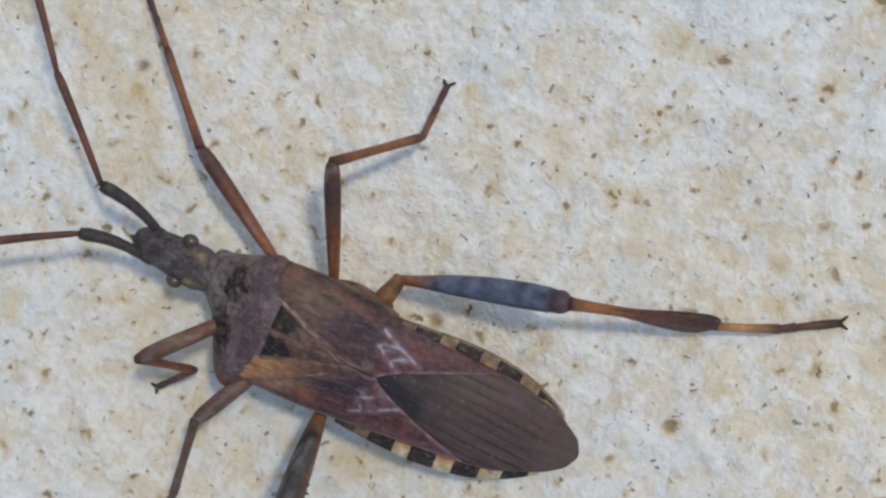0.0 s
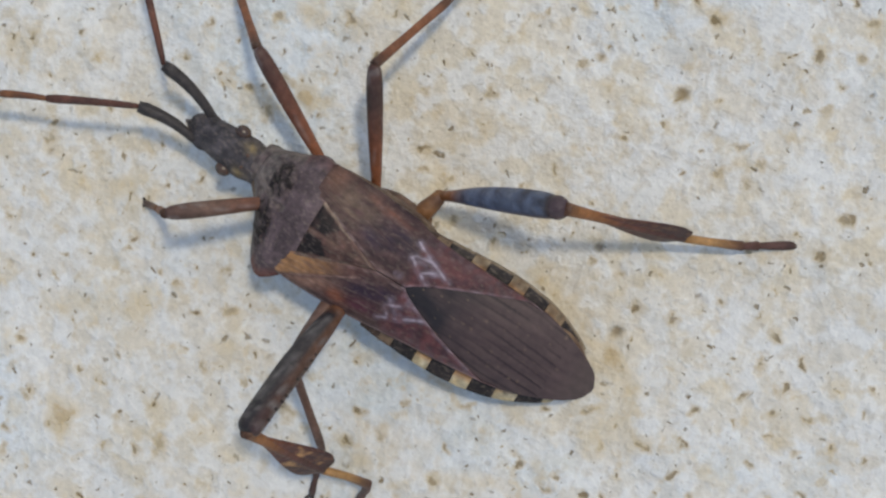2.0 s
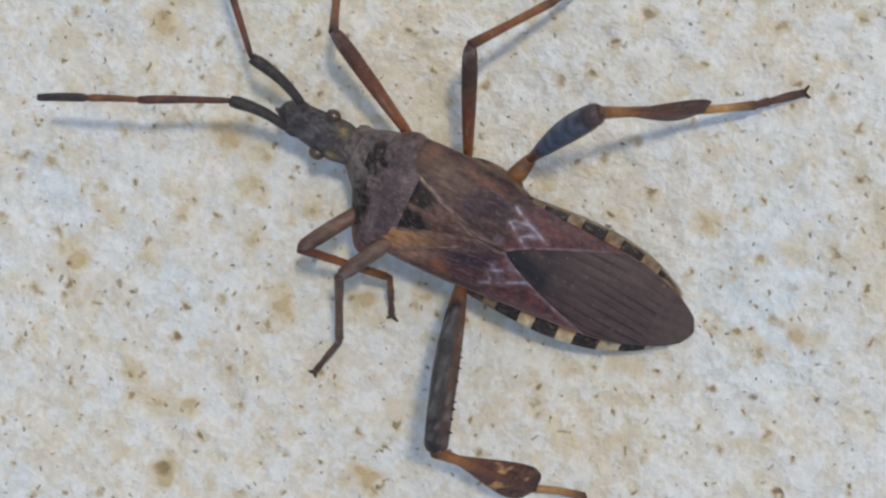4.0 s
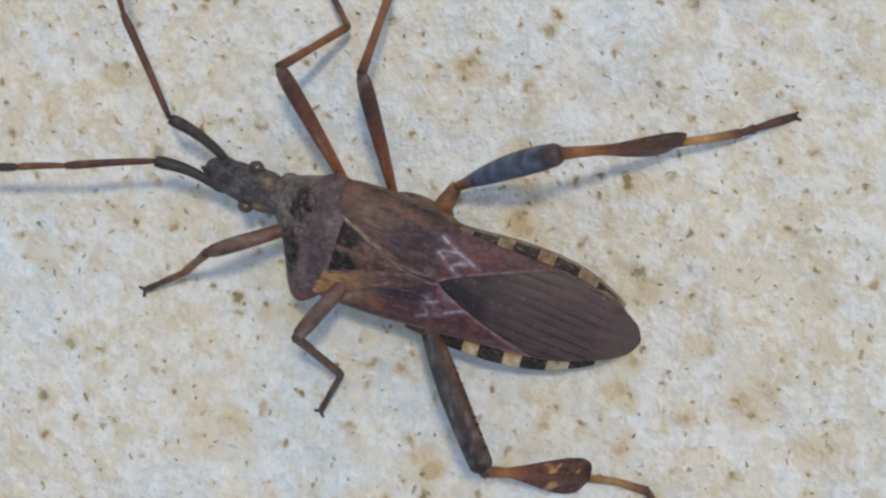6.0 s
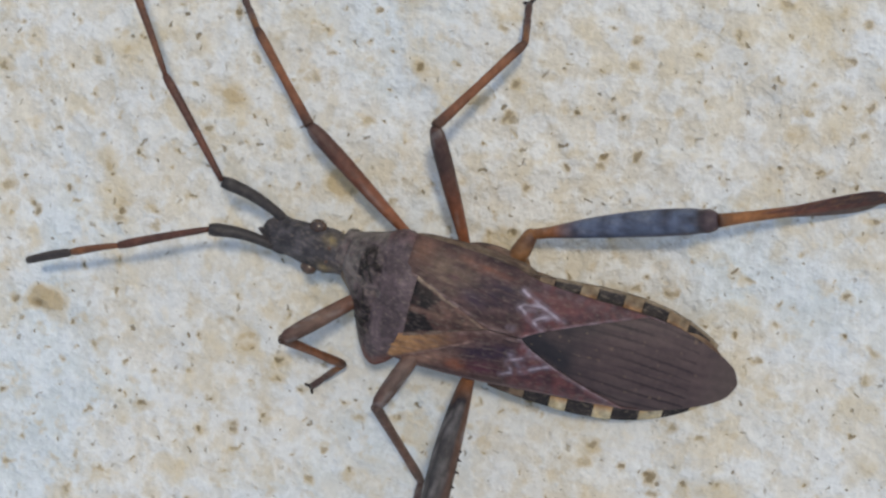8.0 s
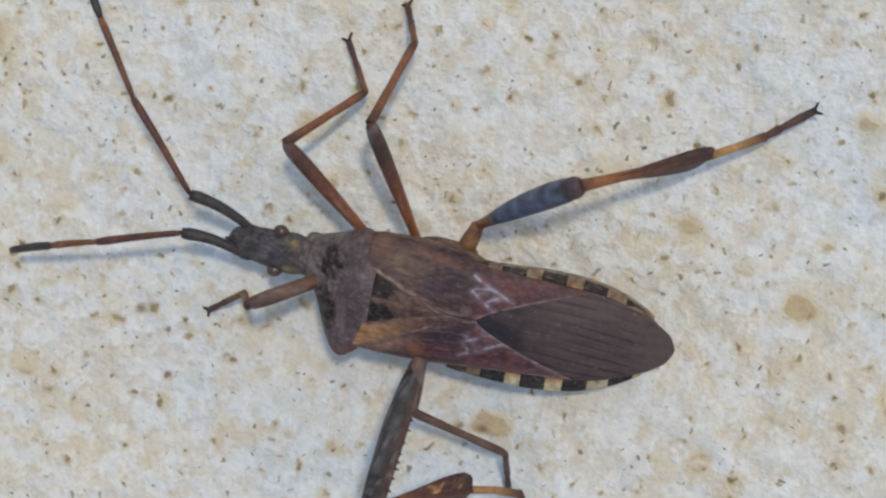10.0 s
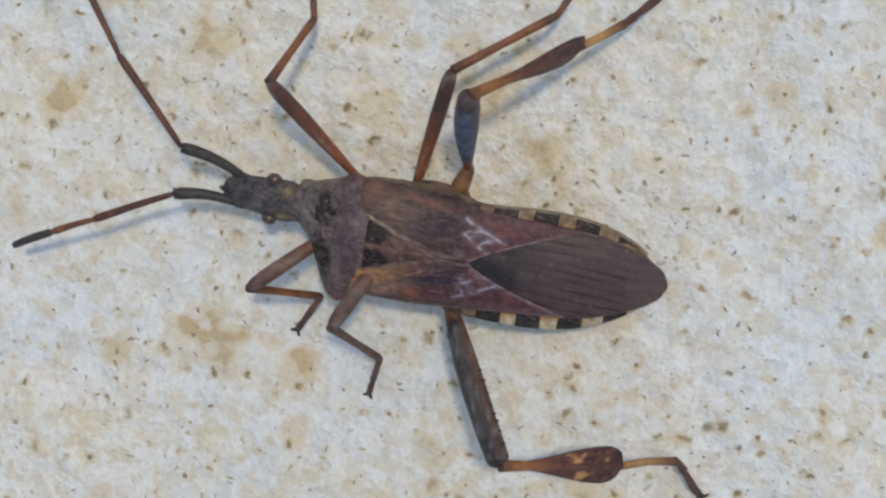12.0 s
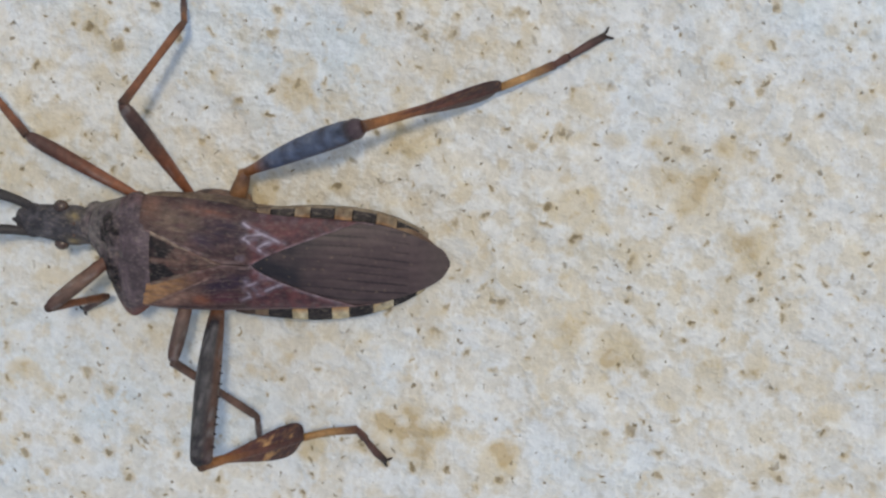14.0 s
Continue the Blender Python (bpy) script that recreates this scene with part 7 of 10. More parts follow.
    walk(hind_right[1], [
        (0, pose(-0.005090, -0.005329, 0.004618, 0.0, 37.0, -169.4)),
        (0.1333, pose(-0.003337, -0.006094, 0.006729, 0.0, 46.4, -163.9)),
        (0.3, pose(-0.000366, -0.006078, 0.008356, 3.0, 57.7, -153.7)),
        (0.5, pose(-0.001569, -0.007090, 0.007282, -1.2, 59.2, -160.3)),
        (0.8, pose(-0.004106, -0.006140, 0.005775, 0.0, 45.4, -164.5)),
        (1, pose(-0.003337, -0.006027, 0.006774, -0.1, 51.9, -166.1)),
        (1.3, pose(-0.001516, -0.007131, 0.007277, 4.9, 65.9, -159.7)),
        (1.5, pose(-0.002922, -0.006151, 0.007065, 1.3, 61.8, -163.1)),
        (1.8, pose(-0.002999, -0.005509, 0.007363, 0.1, 59.5, -165.0)),
        (2, pose(-0.003607, -0.005883, 0.006593, -0.8, 53.0, -170.8)),
        (2.133, pose(-0.002173, -0.006229, 0.007547, 2.1, 57.7, -163.9)),
        (2.3, pose(-0.000123, -0.006258, 0.008314, 7.8, 63.0, -152.6)),
        (2.5, pose(-0.000893, -0.006703, 0.007850, 0.5, 62.9, -160.6)),
        (2.8, pose(-0.002552, -0.005992, 0.007440, -1.4, 58.6, -164.9)),
        (3, pose(-0.003602, -0.006086, 0.006459, -0.3, 51.6, -166.8)),
        (3.3, pose(-0.004040, -0.005803, 0.006134, 0.0, 50.5, -167.9)),
        (3.5, pose(-0.001366, -0.006192, 0.007978, 1.1, 54.9, -161.0)),
        (3.8, pose(-0.000432, -0.006991, 0.007792, 2.6, 60.8, -156.9)),
        (4, pose(-0.001035, -0.006694, 0.007806, -0.1, 60.3, -160.0)),
        (4.2, pose(-0.002746, -0.006471, 0.006988, -0.8, 52.6, -167.6)),
        (4.5, pose(-0.004041, -0.005805, 0.006132, 0.0, 50.5, -167.9)),
        (4.8, pose(-0.001225, -0.006324, 0.007961, 1.6, 55.9, -160.4)),
        (5.1, pose(-0.000733, -0.006844, 0.007808, 1.7, 60.6, -158.5)),
        (5.4, pose(-0.000277, -0.006663, 0.008049, 10.8, 65.2, -145.1)),
        (5.7, pose(-0.000794, -0.006947, 0.007717, 0.7, 62.8, -156.0)),
        (6, pose(-0.003019, -0.006492, 0.006740, -1.7, 56.3, -162.9)),
        (6.3, pose(-0.003364, -0.006136, 0.006674, -0.1, 52.1, -161.4)),
        (6.4, pose(-0.001762, -0.006428, 0.007655, 3.6, 59.6, -152.5)),
        (6.5, pose(-0.000011, -0.006506, 0.008196, 13.1, 66.0, -138.9)),
        (6.8, pose(-0.000794, -0.006946, 0.007717, -1.4, 62.8, -156.0)),
        (7, pose(-0.002453, -0.006719, 0.007027, -2.7, 57.9, -162.5)),
        (7.3, pose(-0.003534, -0.006231, 0.006426, -0.8, 54.7, -163.2)),
        (7.5, pose(-0.003922, -0.006268, 0.005922, 0.0, 48.4, -163.6)),
        (7.8, pose(-0.004907, -0.006115, 0.004142, 0.3, 35.0, -163.0)),
        (8, pose(-0.005287, -0.005886, 0.003680, 2.0, 30.0, -161.0)),
        (8.2, pose(-0.004267, -0.006326, 0.005336, 0.1, 39.2, -165.0)),
        (8.5, pose(-0.003209, -0.006399, 0.006633, 0.5, 55.8, -163.0)),
        (8.8, pose(-0.003921, -0.006268, 0.005923, 0.0, 48.4, -163.6)),
        (9.1, pose(-0.005105, -0.006057, 0.003796, 0.8, 31.7, -162.5)),
        (9.4, pose(-0.001727, -0.006407, 0.007686, 0.3, 51.2, -153.7)),
        (9.7, pose(-0.001266, -0.006391, 0.007906, -0.3, 52.3, -156.5)),
        (10, pose(-0.002997, -0.006408, 0.006823, -0.2, 45.5, -161.0)),
        (10.3, pose(-0.003855, -0.006473, 0.005824, -0.2, 36.3, -160.5)),
        (10.5, pose(-0.002229, -0.006395, 0.007408, -0.1, 48.9, -153.7)),
        (10.8, pose(-0.000627, -0.006193, 0.008232, -0.0, 55.9, -153.4)),
        (11, pose(-0.001918, -0.006482, 0.007537, -0.2, 48.7, -159.1)),
        (11.3, pose(-0.003526, -0.006312, 0.006371, -0.2, 43.9, -161.9)),
        (11.5, pose(-0.004667, -0.006080, 0.004828, -0.1, 38.1, -163.1)),
        (11.67, pose(-0.002612, -0.006571, 0.007020, -0.1, 43.0, -158.9)),
        (11.8, pose(-0.000695, -0.006435, 0.008079, -0.0, 46.8, -155.1)),
        (12, pose(0.000566, -0.007067, 0.007907, 0.8, 55.6, -151.6)),
        (12.3, pose(-0.001493, -0.006962, 0.007421, -0.2, 50.0, -161.8)),
        (12.5, pose(-0.002435, -0.006748, 0.007017, -0.2, 49.8, -165.0)),
        (12.8, pose(-0.003178, -0.007111, 0.006012, -0.2, 46.6, -168.6)),
        (13, pose(-0.004393, -0.006575, 0.004790, -0.0, 39.6, -169.7)),
        (13.13, pose(-0.002530, -0.007166, 0.006582, -0.1, 49.2, -165.7)),
        (13.3, pose(0.000360, -0.007038, 0.007907, 3.6, 60.7, -157.8)),
        (13.5, pose(-0.001714, -0.006753, 0.007462, -0.4, 53.9, -164.0)),
        (13.8, pose(-0.003648, -0.006509, 0.006061, 0.2, 44.2, -165.3)),
        (14, pose(-0.004417, -0.006199, 0.005203, -0.0, 41.6, -167.7)),
    ])
    walk(hind_right[2], [
        (0, pose(-0.010034, -0.006255, 0.000825, 0.0, 18.1, -155.3)),
        (0.1333, pose(-0.007512, -0.007300, 0.002167, -0.0, 29.1, -149.1)),
        (0.3, pose(-0.003384, -0.007570, 0.003031, -0.0, 42.4, -139.0)),
        (0.5, pose(-0.004610, -0.008180, 0.001873, 0.0, 34.7, -148.8)),
        (0.8, pose(-0.008369, -0.007324, 0.001290, -0.0, 23.3, -153.2)),
        (1, pose(-0.007114, -0.006959, 0.001819, -0.0, 27.6, -155.7)),
        (1.3, pose(-0.003927, -0.008024, 0.001525, -0.0, 29.7, -141.7)),
        (1.5, pose(-0.005769, -0.007015, 0.001512, 0.0, 28.1, -147.3)),
        (1.8, pose(-0.006089, -0.006338, 0.001936, 0.0, 32.9, -152.7)),
        (2, pose(-0.007350, -0.006486, 0.001561, 0.0, 29.1, -154.4)),
        (2.133, pose(-0.005409, -0.007161, 0.002223, 0.0, 35.6, -147.3)),
        (2.3, pose(-0.002660, -0.007576, 0.002700, 0.0, 43.1, -136.6)),
        (2.5, pose(-0.003603, -0.007657, 0.002243, 0.0, 40.8, -147.4)),
        (2.8, pose(-0.005719, -0.006848, 0.002062, -0.0, 33.3, -153.4)),
        (3, pose(-0.007411, -0.006976, 0.001520, -0.0, 26.0, -153.8)),
        (3.3, pose(-0.007959, -0.006646, 0.001275, 0.0, 24.0, -155.9)),
        (3.5, pose(-0.004789, -0.007370, 0.002821, -0.1, 37.3, -148.2)),
        (3.8, pose(-0.003257, -0.008197, 0.002292, 0.0, 41.9, -140.6)),
        (4, pose(-0.003967, -0.007758, 0.002333, -0.0, 39.1, -146.6)),
        (4.2, pose(-0.006484, -0.007290, 0.001984, -0.0, 30.6, -154.9)),
        (4.5, pose(-0.007960, -0.006647, 0.001272, 0.0, 24.0, -155.9)),
        (4.8, pose(-0.004551, -0.007508, 0.002744, -0.0, 38.1, -147.1)),
        (5.1, pose(-0.003612, -0.007980, 0.002321, 0.0, 40.6, -143.7)),
        (5.4, pose(-0.002444, -0.008177, 0.002331, 0.0, 41.2, -134.5)),
        (5.7, pose(-0.003423, -0.008117, 0.002113, 0.0, 37.2, -141.4)),
        (6, pose(-0.006356, -0.007521, 0.001496, 0.0, 29.3, -149.2)),
        (6.3, pose(-0.007030, -0.007368, 0.001700, -0.0, 28.7, -151.2)),
        (6.4, pose(-0.004587, -0.007898, 0.002220, -0.0, 36.6, -141.9)),
        (6.5, pose(-0.001941, -0.008188, 0.002440, -0.0, 43.3, -130.7)),
        (6.8, pose(-0.003424, -0.008116, 0.002113, 0.0, 37.2, -141.4)),
        (7, pose(-0.005646, -0.007725, 0.001690, 0.0, 32.3, -148.3)),
        (7.3, pose(-0.007018, -0.007282, 0.001283, 0.0, 25.8, -150.0)),
        (7.5, pose(-0.007935, -0.007451, 0.001211, -0.0, 22.8, -148.1)),
        (7.8, pose(-0.009844, -0.007628, 0.000533, 0.2, 15.5, -154.5)),
        (8, pose(-0.010446, -0.007661, 0.000529, 0.2, 15.5, -157.3)),
        (8.2, pose(-0.008982, -0.007592, 0.001353, 0.0, 26.9, -158.7)),
        (8.5, pose(-0.006594, -0.007437, 0.001422, 0.0, 28.2, -149.4)),
        (8.8, pose(-0.007934, -0.007451, 0.001213, -0.0, 22.8, -148.1)),
        (9.1, pose(-0.010214, -0.007671, 0.000482, 0.2, 15.1, -155.9)),
        (9.4, pose(-0.005264, -0.008158, 0.002776, -0.1, 36.6, -142.8)),
        (9.7, pose(-0.004801, -0.007924, 0.002922, -0.1, 40.2, -144.6)),
        (10, pose(-0.007173, -0.007844, 0.002330, -0.1, 28.7, -146.5)),
        (10.3, pose(-0.008642, -0.008172, 0.002097, -0.1, 22.8, -146.1)),
        (10.5, pose(-0.005944, -0.008232, 0.002663, -0.1, 31.7, -142.0)),
        (10.8, pose(-0.003784, -0.007774, 0.003014, -0.0, 45.3, -144.6)),
        (11, pose(-0.005803, -0.007965, 0.002803, -0.1, 34.7, -144.5)),
        (11.3, pose(-0.007838, -0.007722, 0.002000, -0.1, 25.1, -147.3)),
        (11.5, pose(-0.009410, -0.007526, 0.000942, -0.1, 15.0, -152.2)),
        (11.67, pose(-0.006911, -0.008228, 0.002724, -0.0, 37.3, -151.6)),
        (11.8, pose(-0.004605, -0.008250, 0.003485, 0.2, 55.7, -150.7)),
        (12, pose(-0.002565, -0.008763, 0.002709, 0.2, 49.7, -140.1)),
        (12.3, pose(-0.005342, -0.008224, 0.002595, -0.1, 37.1, -143.5)),
        (12.5, pose(-0.006365, -0.007799, 0.002206, -0.1, 31.2, -142.8)),
        (12.8, pose(-0.007424, -0.007966, 0.001437, -0.1, 23.1, -145.3)),
        (13, pose(-0.009170, -0.007445, 0.000775, -0.1, 16.0, -148.7)),
        (13.13, pose(-0.006521, -0.008182, 0.001814, -0.0, 26.8, -145.2)),
        (13.3, pose(-0.002492, -0.008200, 0.002411, -0.0, 40.3, -139.6)),
        (13.5, pose(-0.005283, -0.007777, 0.002373, -0.0, 37.9, -149.2)),
        (13.8, pose(-0.008020, -0.007655, 0.001672, 0.1, 30.8, -154.4)),
        (14, pose(-0.009024, -0.007201, 0.001024, -0.0, 19.8, -151.7)),
    ])
    walk(front_left[0], [
        (0, pose(0.005150, -0.000107, 0.003152, -9.3, -38.2, 47.6)),
        (0.3, pose(0.004810, -0.000134, 0.002921, -5.9, -36.1, 61.2)),
        (0.3667, pose(0.005040, -0.000106, 0.002899, -4.7, -31.5, 51.7)),
        (0.4333, pose(0.005264, -0.000125, 0.002815, -6.0, -25.7, 43.3)),
        (0.5, pose(0.005464, -0.000118, 0.002760, -6.4, -21.3, 38.0)),
        (0.6667, pose(0.005244, -0.000347, 0.002843, -10.6, -29.9, 35.6)),
        (0.8, pose(0.005389, -0.000327, 0.003146, -14.7, -37.1, 32.5)),
        (0.9, pose(0.005340, -0.000184, 0.003230, -14.0, -38.5, 39.0)),
        (1, pose(0.004993, -0.000289, 0.002955, -13.2, -37.9, 47.1)),
        (1.3, pose(0.004725, -0.000252, 0.002848, -10.2, -37.5, 62.4)),
        (1.367, pose(0.004945, -0.000361, 0.002813, -6.4, -34.7, 46.3)),
        (1.433, pose(0.005115, -0.000530, 0.002688, -10.2, -28.2, 31.0)),
        (1.5, pose(0.005337, -0.000590, 0.002659, -10.1, -23.0, 22.2)),
        (1.8, pose(0.005321, -0.000483, 0.002833, -12.6, -29.6, 27.6)),
        (2, pose(0.005507, -0.000143, 0.003424, -15.8, -40.1, 36.2)),
        (2.133, pose(0.005277, -0.000087, 0.003506, -19.5, -44.8, 44.1)),
        (2.3, pose(0.004872, -0.000098, 0.003437, -35.5, -49.7, 59.2)),
        (2.5, pose(0.005060, -0.000076, 0.003388, -22.1, -45.3, 51.8)),
        (2.6, pose(0.005297, -0.000131, 0.003326, -13.2, -41.0, 42.0)),
        (2.7, pose(0.005504, -0.000219, 0.003195, -13.3, -35.3, 33.7)),
        (2.8, pose(0.005354, -0.000471, 0.002787, -11.3, -27.0, 27.4)),
        (3, pose(0.005468, -0.000263, 0.003274, -15.0, -38.4, 33.0)),
        (3.133, pose(0.005371, -0.000171, 0.003350, -15.8, -40.9, 38.7)),
        (3.3, pose(0.005092, -0.000160, 0.003252, -18.3, -42.9, 47.9)),
        (3.5, pose(0.004853, -0.000136, 0.002995, -11.7, -38.3, 59.0)),
        (3.8, pose(0.004757, -0.000101, 0.002908, -2.2, -35.5, 64.8)),
        (4, pose(0.004856, -0.000127, 0.002831, -2.0, -31.8, 59.1)),
        (4.067, pose(0.005078, -0.000177, 0.002778, -5.1, -27.5, 47.9)),
        (4.1, pose(0.005180, -0.000224, 0.002726, -5.7, -24.6, 42.5)),
        (4.167, pose(0.005331, -0.000352, 0.002587, -5.5, -18.0, 33.0)),
        (4.2, pose(0.005154, -0.000474, 0.002496, -6.5, -16.9, 32.7)),
        (4.3, pose(0.005028, -0.000469, 0.002633, -10.0, -26.4, 37.4)),
        (4.4, pose(0.004857, -0.000490, 0.002727, -13.6, -35.8, 44.3)),
        (4.5, pose(0.005092, -0.000160, 0.003252, -15.5, -42.9, 47.9)),
        (4.8, pose(0.004837, -0.000129, 0.002982, -9.9, -37.9, 60.0)),
        (5.1, pose(0.004809, -0.000110, 0.002873, -1.5, -33.7, 61.9)),
        (5.4, pose(0.004761, -0.000240, 0.003008, -0.9, -42.8, 60.7)),
        (5.7, pose(0.004659, -0.000359, 0.002797, -1.4, -39.7, 63.1)),
        (5.8, pose(0.004855, -0.000350, 0.002808, -1.9, -36.1, 51.3)),
        (5.9, pose(0.005054, -0.000380, 0.002763, -8.6, -30.6, 40.8)),
        (6, pose(0.005230, -0.000366, 0.002751, -10.1, -26.7, 35.3)),
        (6.133, pose(0.005060, -0.000362, 0.002851, -12.3, -34.0, 41.3)),
        (6.3, pose(0.004986, -0.000250, 0.003101, -16.6, -42.2, 49.0)),
        (6.5, pose(0.004813, -0.000187, 0.003118, -20.8, -44.2, 59.5)),
        (6.8, pose(0.004659, -0.000359, 0.002797, -12.6, -39.7, 63.1)),
        (6.867, pose(0.004883, -0.000270, 0.002825, -4.6, -34.4, 53.1)),
        (6.933, pose(0.005124, -0.000220, 0.002784, -6.2, -27.7, 44.6)),
        (7, pose(0.005490, -0.000042, 0.002864, -6.8, -23.8, 39.6)),
        (7.3, pose(0.004908, -0.000664, 0.002577, -13.9, -29.5, 30.3)),
        (7.5, pose(0.005117, -0.000513, 0.002852, -15.5, -35.2, 31.9)),
        (7.8, pose(0.005165, -0.000335, 0.002981, -13.7, -36.3, 38.7)),
        (8, pose(0.005116, -0.000288, 0.002944, -11.5, -35.1, 42.3)),
        (8.1, pose(0.004982, -0.000346, 0.002958, -13.3, -39.5, 45.2)),
        (8.2, pose(0.005022, -0.000240, 0.003203, -15.2, -44.4, 47.8)),
        (8.333, pose(0.005268, -0.000226, 0.003151, -12.2, -38.1, 39.6)),
        (8.5, pose(0.005130, -0.000469, 0.002700, -11.3, -27.6, 33.7)),
        (8.8, pose(0.005117, -0.000513, 0.002852, -15.5, -35.2, 31.9)),
        (8.933, pose(0.005133, -0.000421, 0.002905, -14.4, -35.6, 35.9)),
        (9.1, pose(0.005141, -0.000311, 0.002963, -12.5, -35.7, 40.5)),
        (9.4, pose(0.005231, -0.000214, 0.003102, -11.9, -37.1, 41.2)),
        (9.533, pose(0.005314, -0.000216, 0.003067, -11.3, -34.6, 38.7)),
        (9.7, pose(0.005227, -0.000336, 0.002857, -11.0, -30.5, 36.6)),
        (10, pose(0.005116, -0.000584, 0.002883, -18.0, -37.6, 28.0)),
        (10.3, pose(0.005442, -0.000438, 0.003140, -16.1, -37.1, 26.9)),
        (10.4, pose(0.005372, -0.000351, 0.003224, -17.0, -39.9, 32.0)),
        (10.5, pose(0.005170, -0.000325, 0.003172, -19.0, -42.1, 38.9)),
        (10.67, pose(0.005415, -0.000017, 0.003188, -9.2, -34.1, 42.3)),
        (10.8, pose(0.005308, -0.000012, 0.002892, -6.3, -26.5, 45.4)),
        (10.9, pose(0.005210, -0.000362, 0.002845, -10.6, -30.8, 36.0)),
        (11, pose(0.005049, -0.000639, 0.002735, -16.4, -33.8, 26.8)),
        (11.3, pose(0.005144, -0.000557, 0.002961, -19.0, -39.5, 28.7)),
        (11.5, pose(0.005084, -0.000369, 0.003086, -22.2, -42.1, 40.1)),
        (11.8, pose(0.004935, -0.000203, 0.003178, -27.3, -44.4, 53.0)),
        (12, pose(0.005204, -0.000188, 0.002944, -9.3, -32.0, 43.0)),
        (12.13, pose(0.005143, -0.000396, 0.002886, -12.7, -34.2, 36.8)),
        (12.3, pose(0.004805, -0.000724, 0.002585, -18.1, -35.2, 30.4)),
        (12.5, pose(0.004930, -0.000587, 0.002798, -19.8, -39.5, 34.7)),
        (12.8, pose(0.004881, -0.000454, 0.002766, -14.8, -36.2, 44.9)),
        (12.9, pose(0.004749, -0.000538, 0.002743, -16.1, -41.1, 48.0)),
        (13, pose(0.004897, -0.000328, 0.003140, -18.1, -47.0, 50.0)),
        (13.1, pose(0.005233, -0.000102, 0.003161, -10.3, -37.1, 44.9)),
        (13.2, pose(0.005568, 0.000096, 0.003021, -6.8, -26.4, 41.6)),
        (13.3, pose(0.005534, 0.000017, 0.002648, -4.2, -15.9, 40.3)),
        (13.4, pose(0.005646, 0.000002, 0.002427, -2.3, -7.8, 37.4)),
        (13.5, pose(0.005847, 0.000055, 0.002225, -0.2, -0.8, 34.9)),
        (13.67, pose(0.005728, -0.000006, 0.002648, -4.3, -14.7, 35.5)),
        (13.8, pose(0.005532, -0.000106, 0.002905, -7.8, -25.3, 36.7)),
        (13.9, pose(0.005305, -0.000228, 0.003016, -11.2, -33.3, 38.5)),
        (14, pose(0.005069, -0.000362, 0.003048, -15.2, -41.1, 41.0)),
    ])
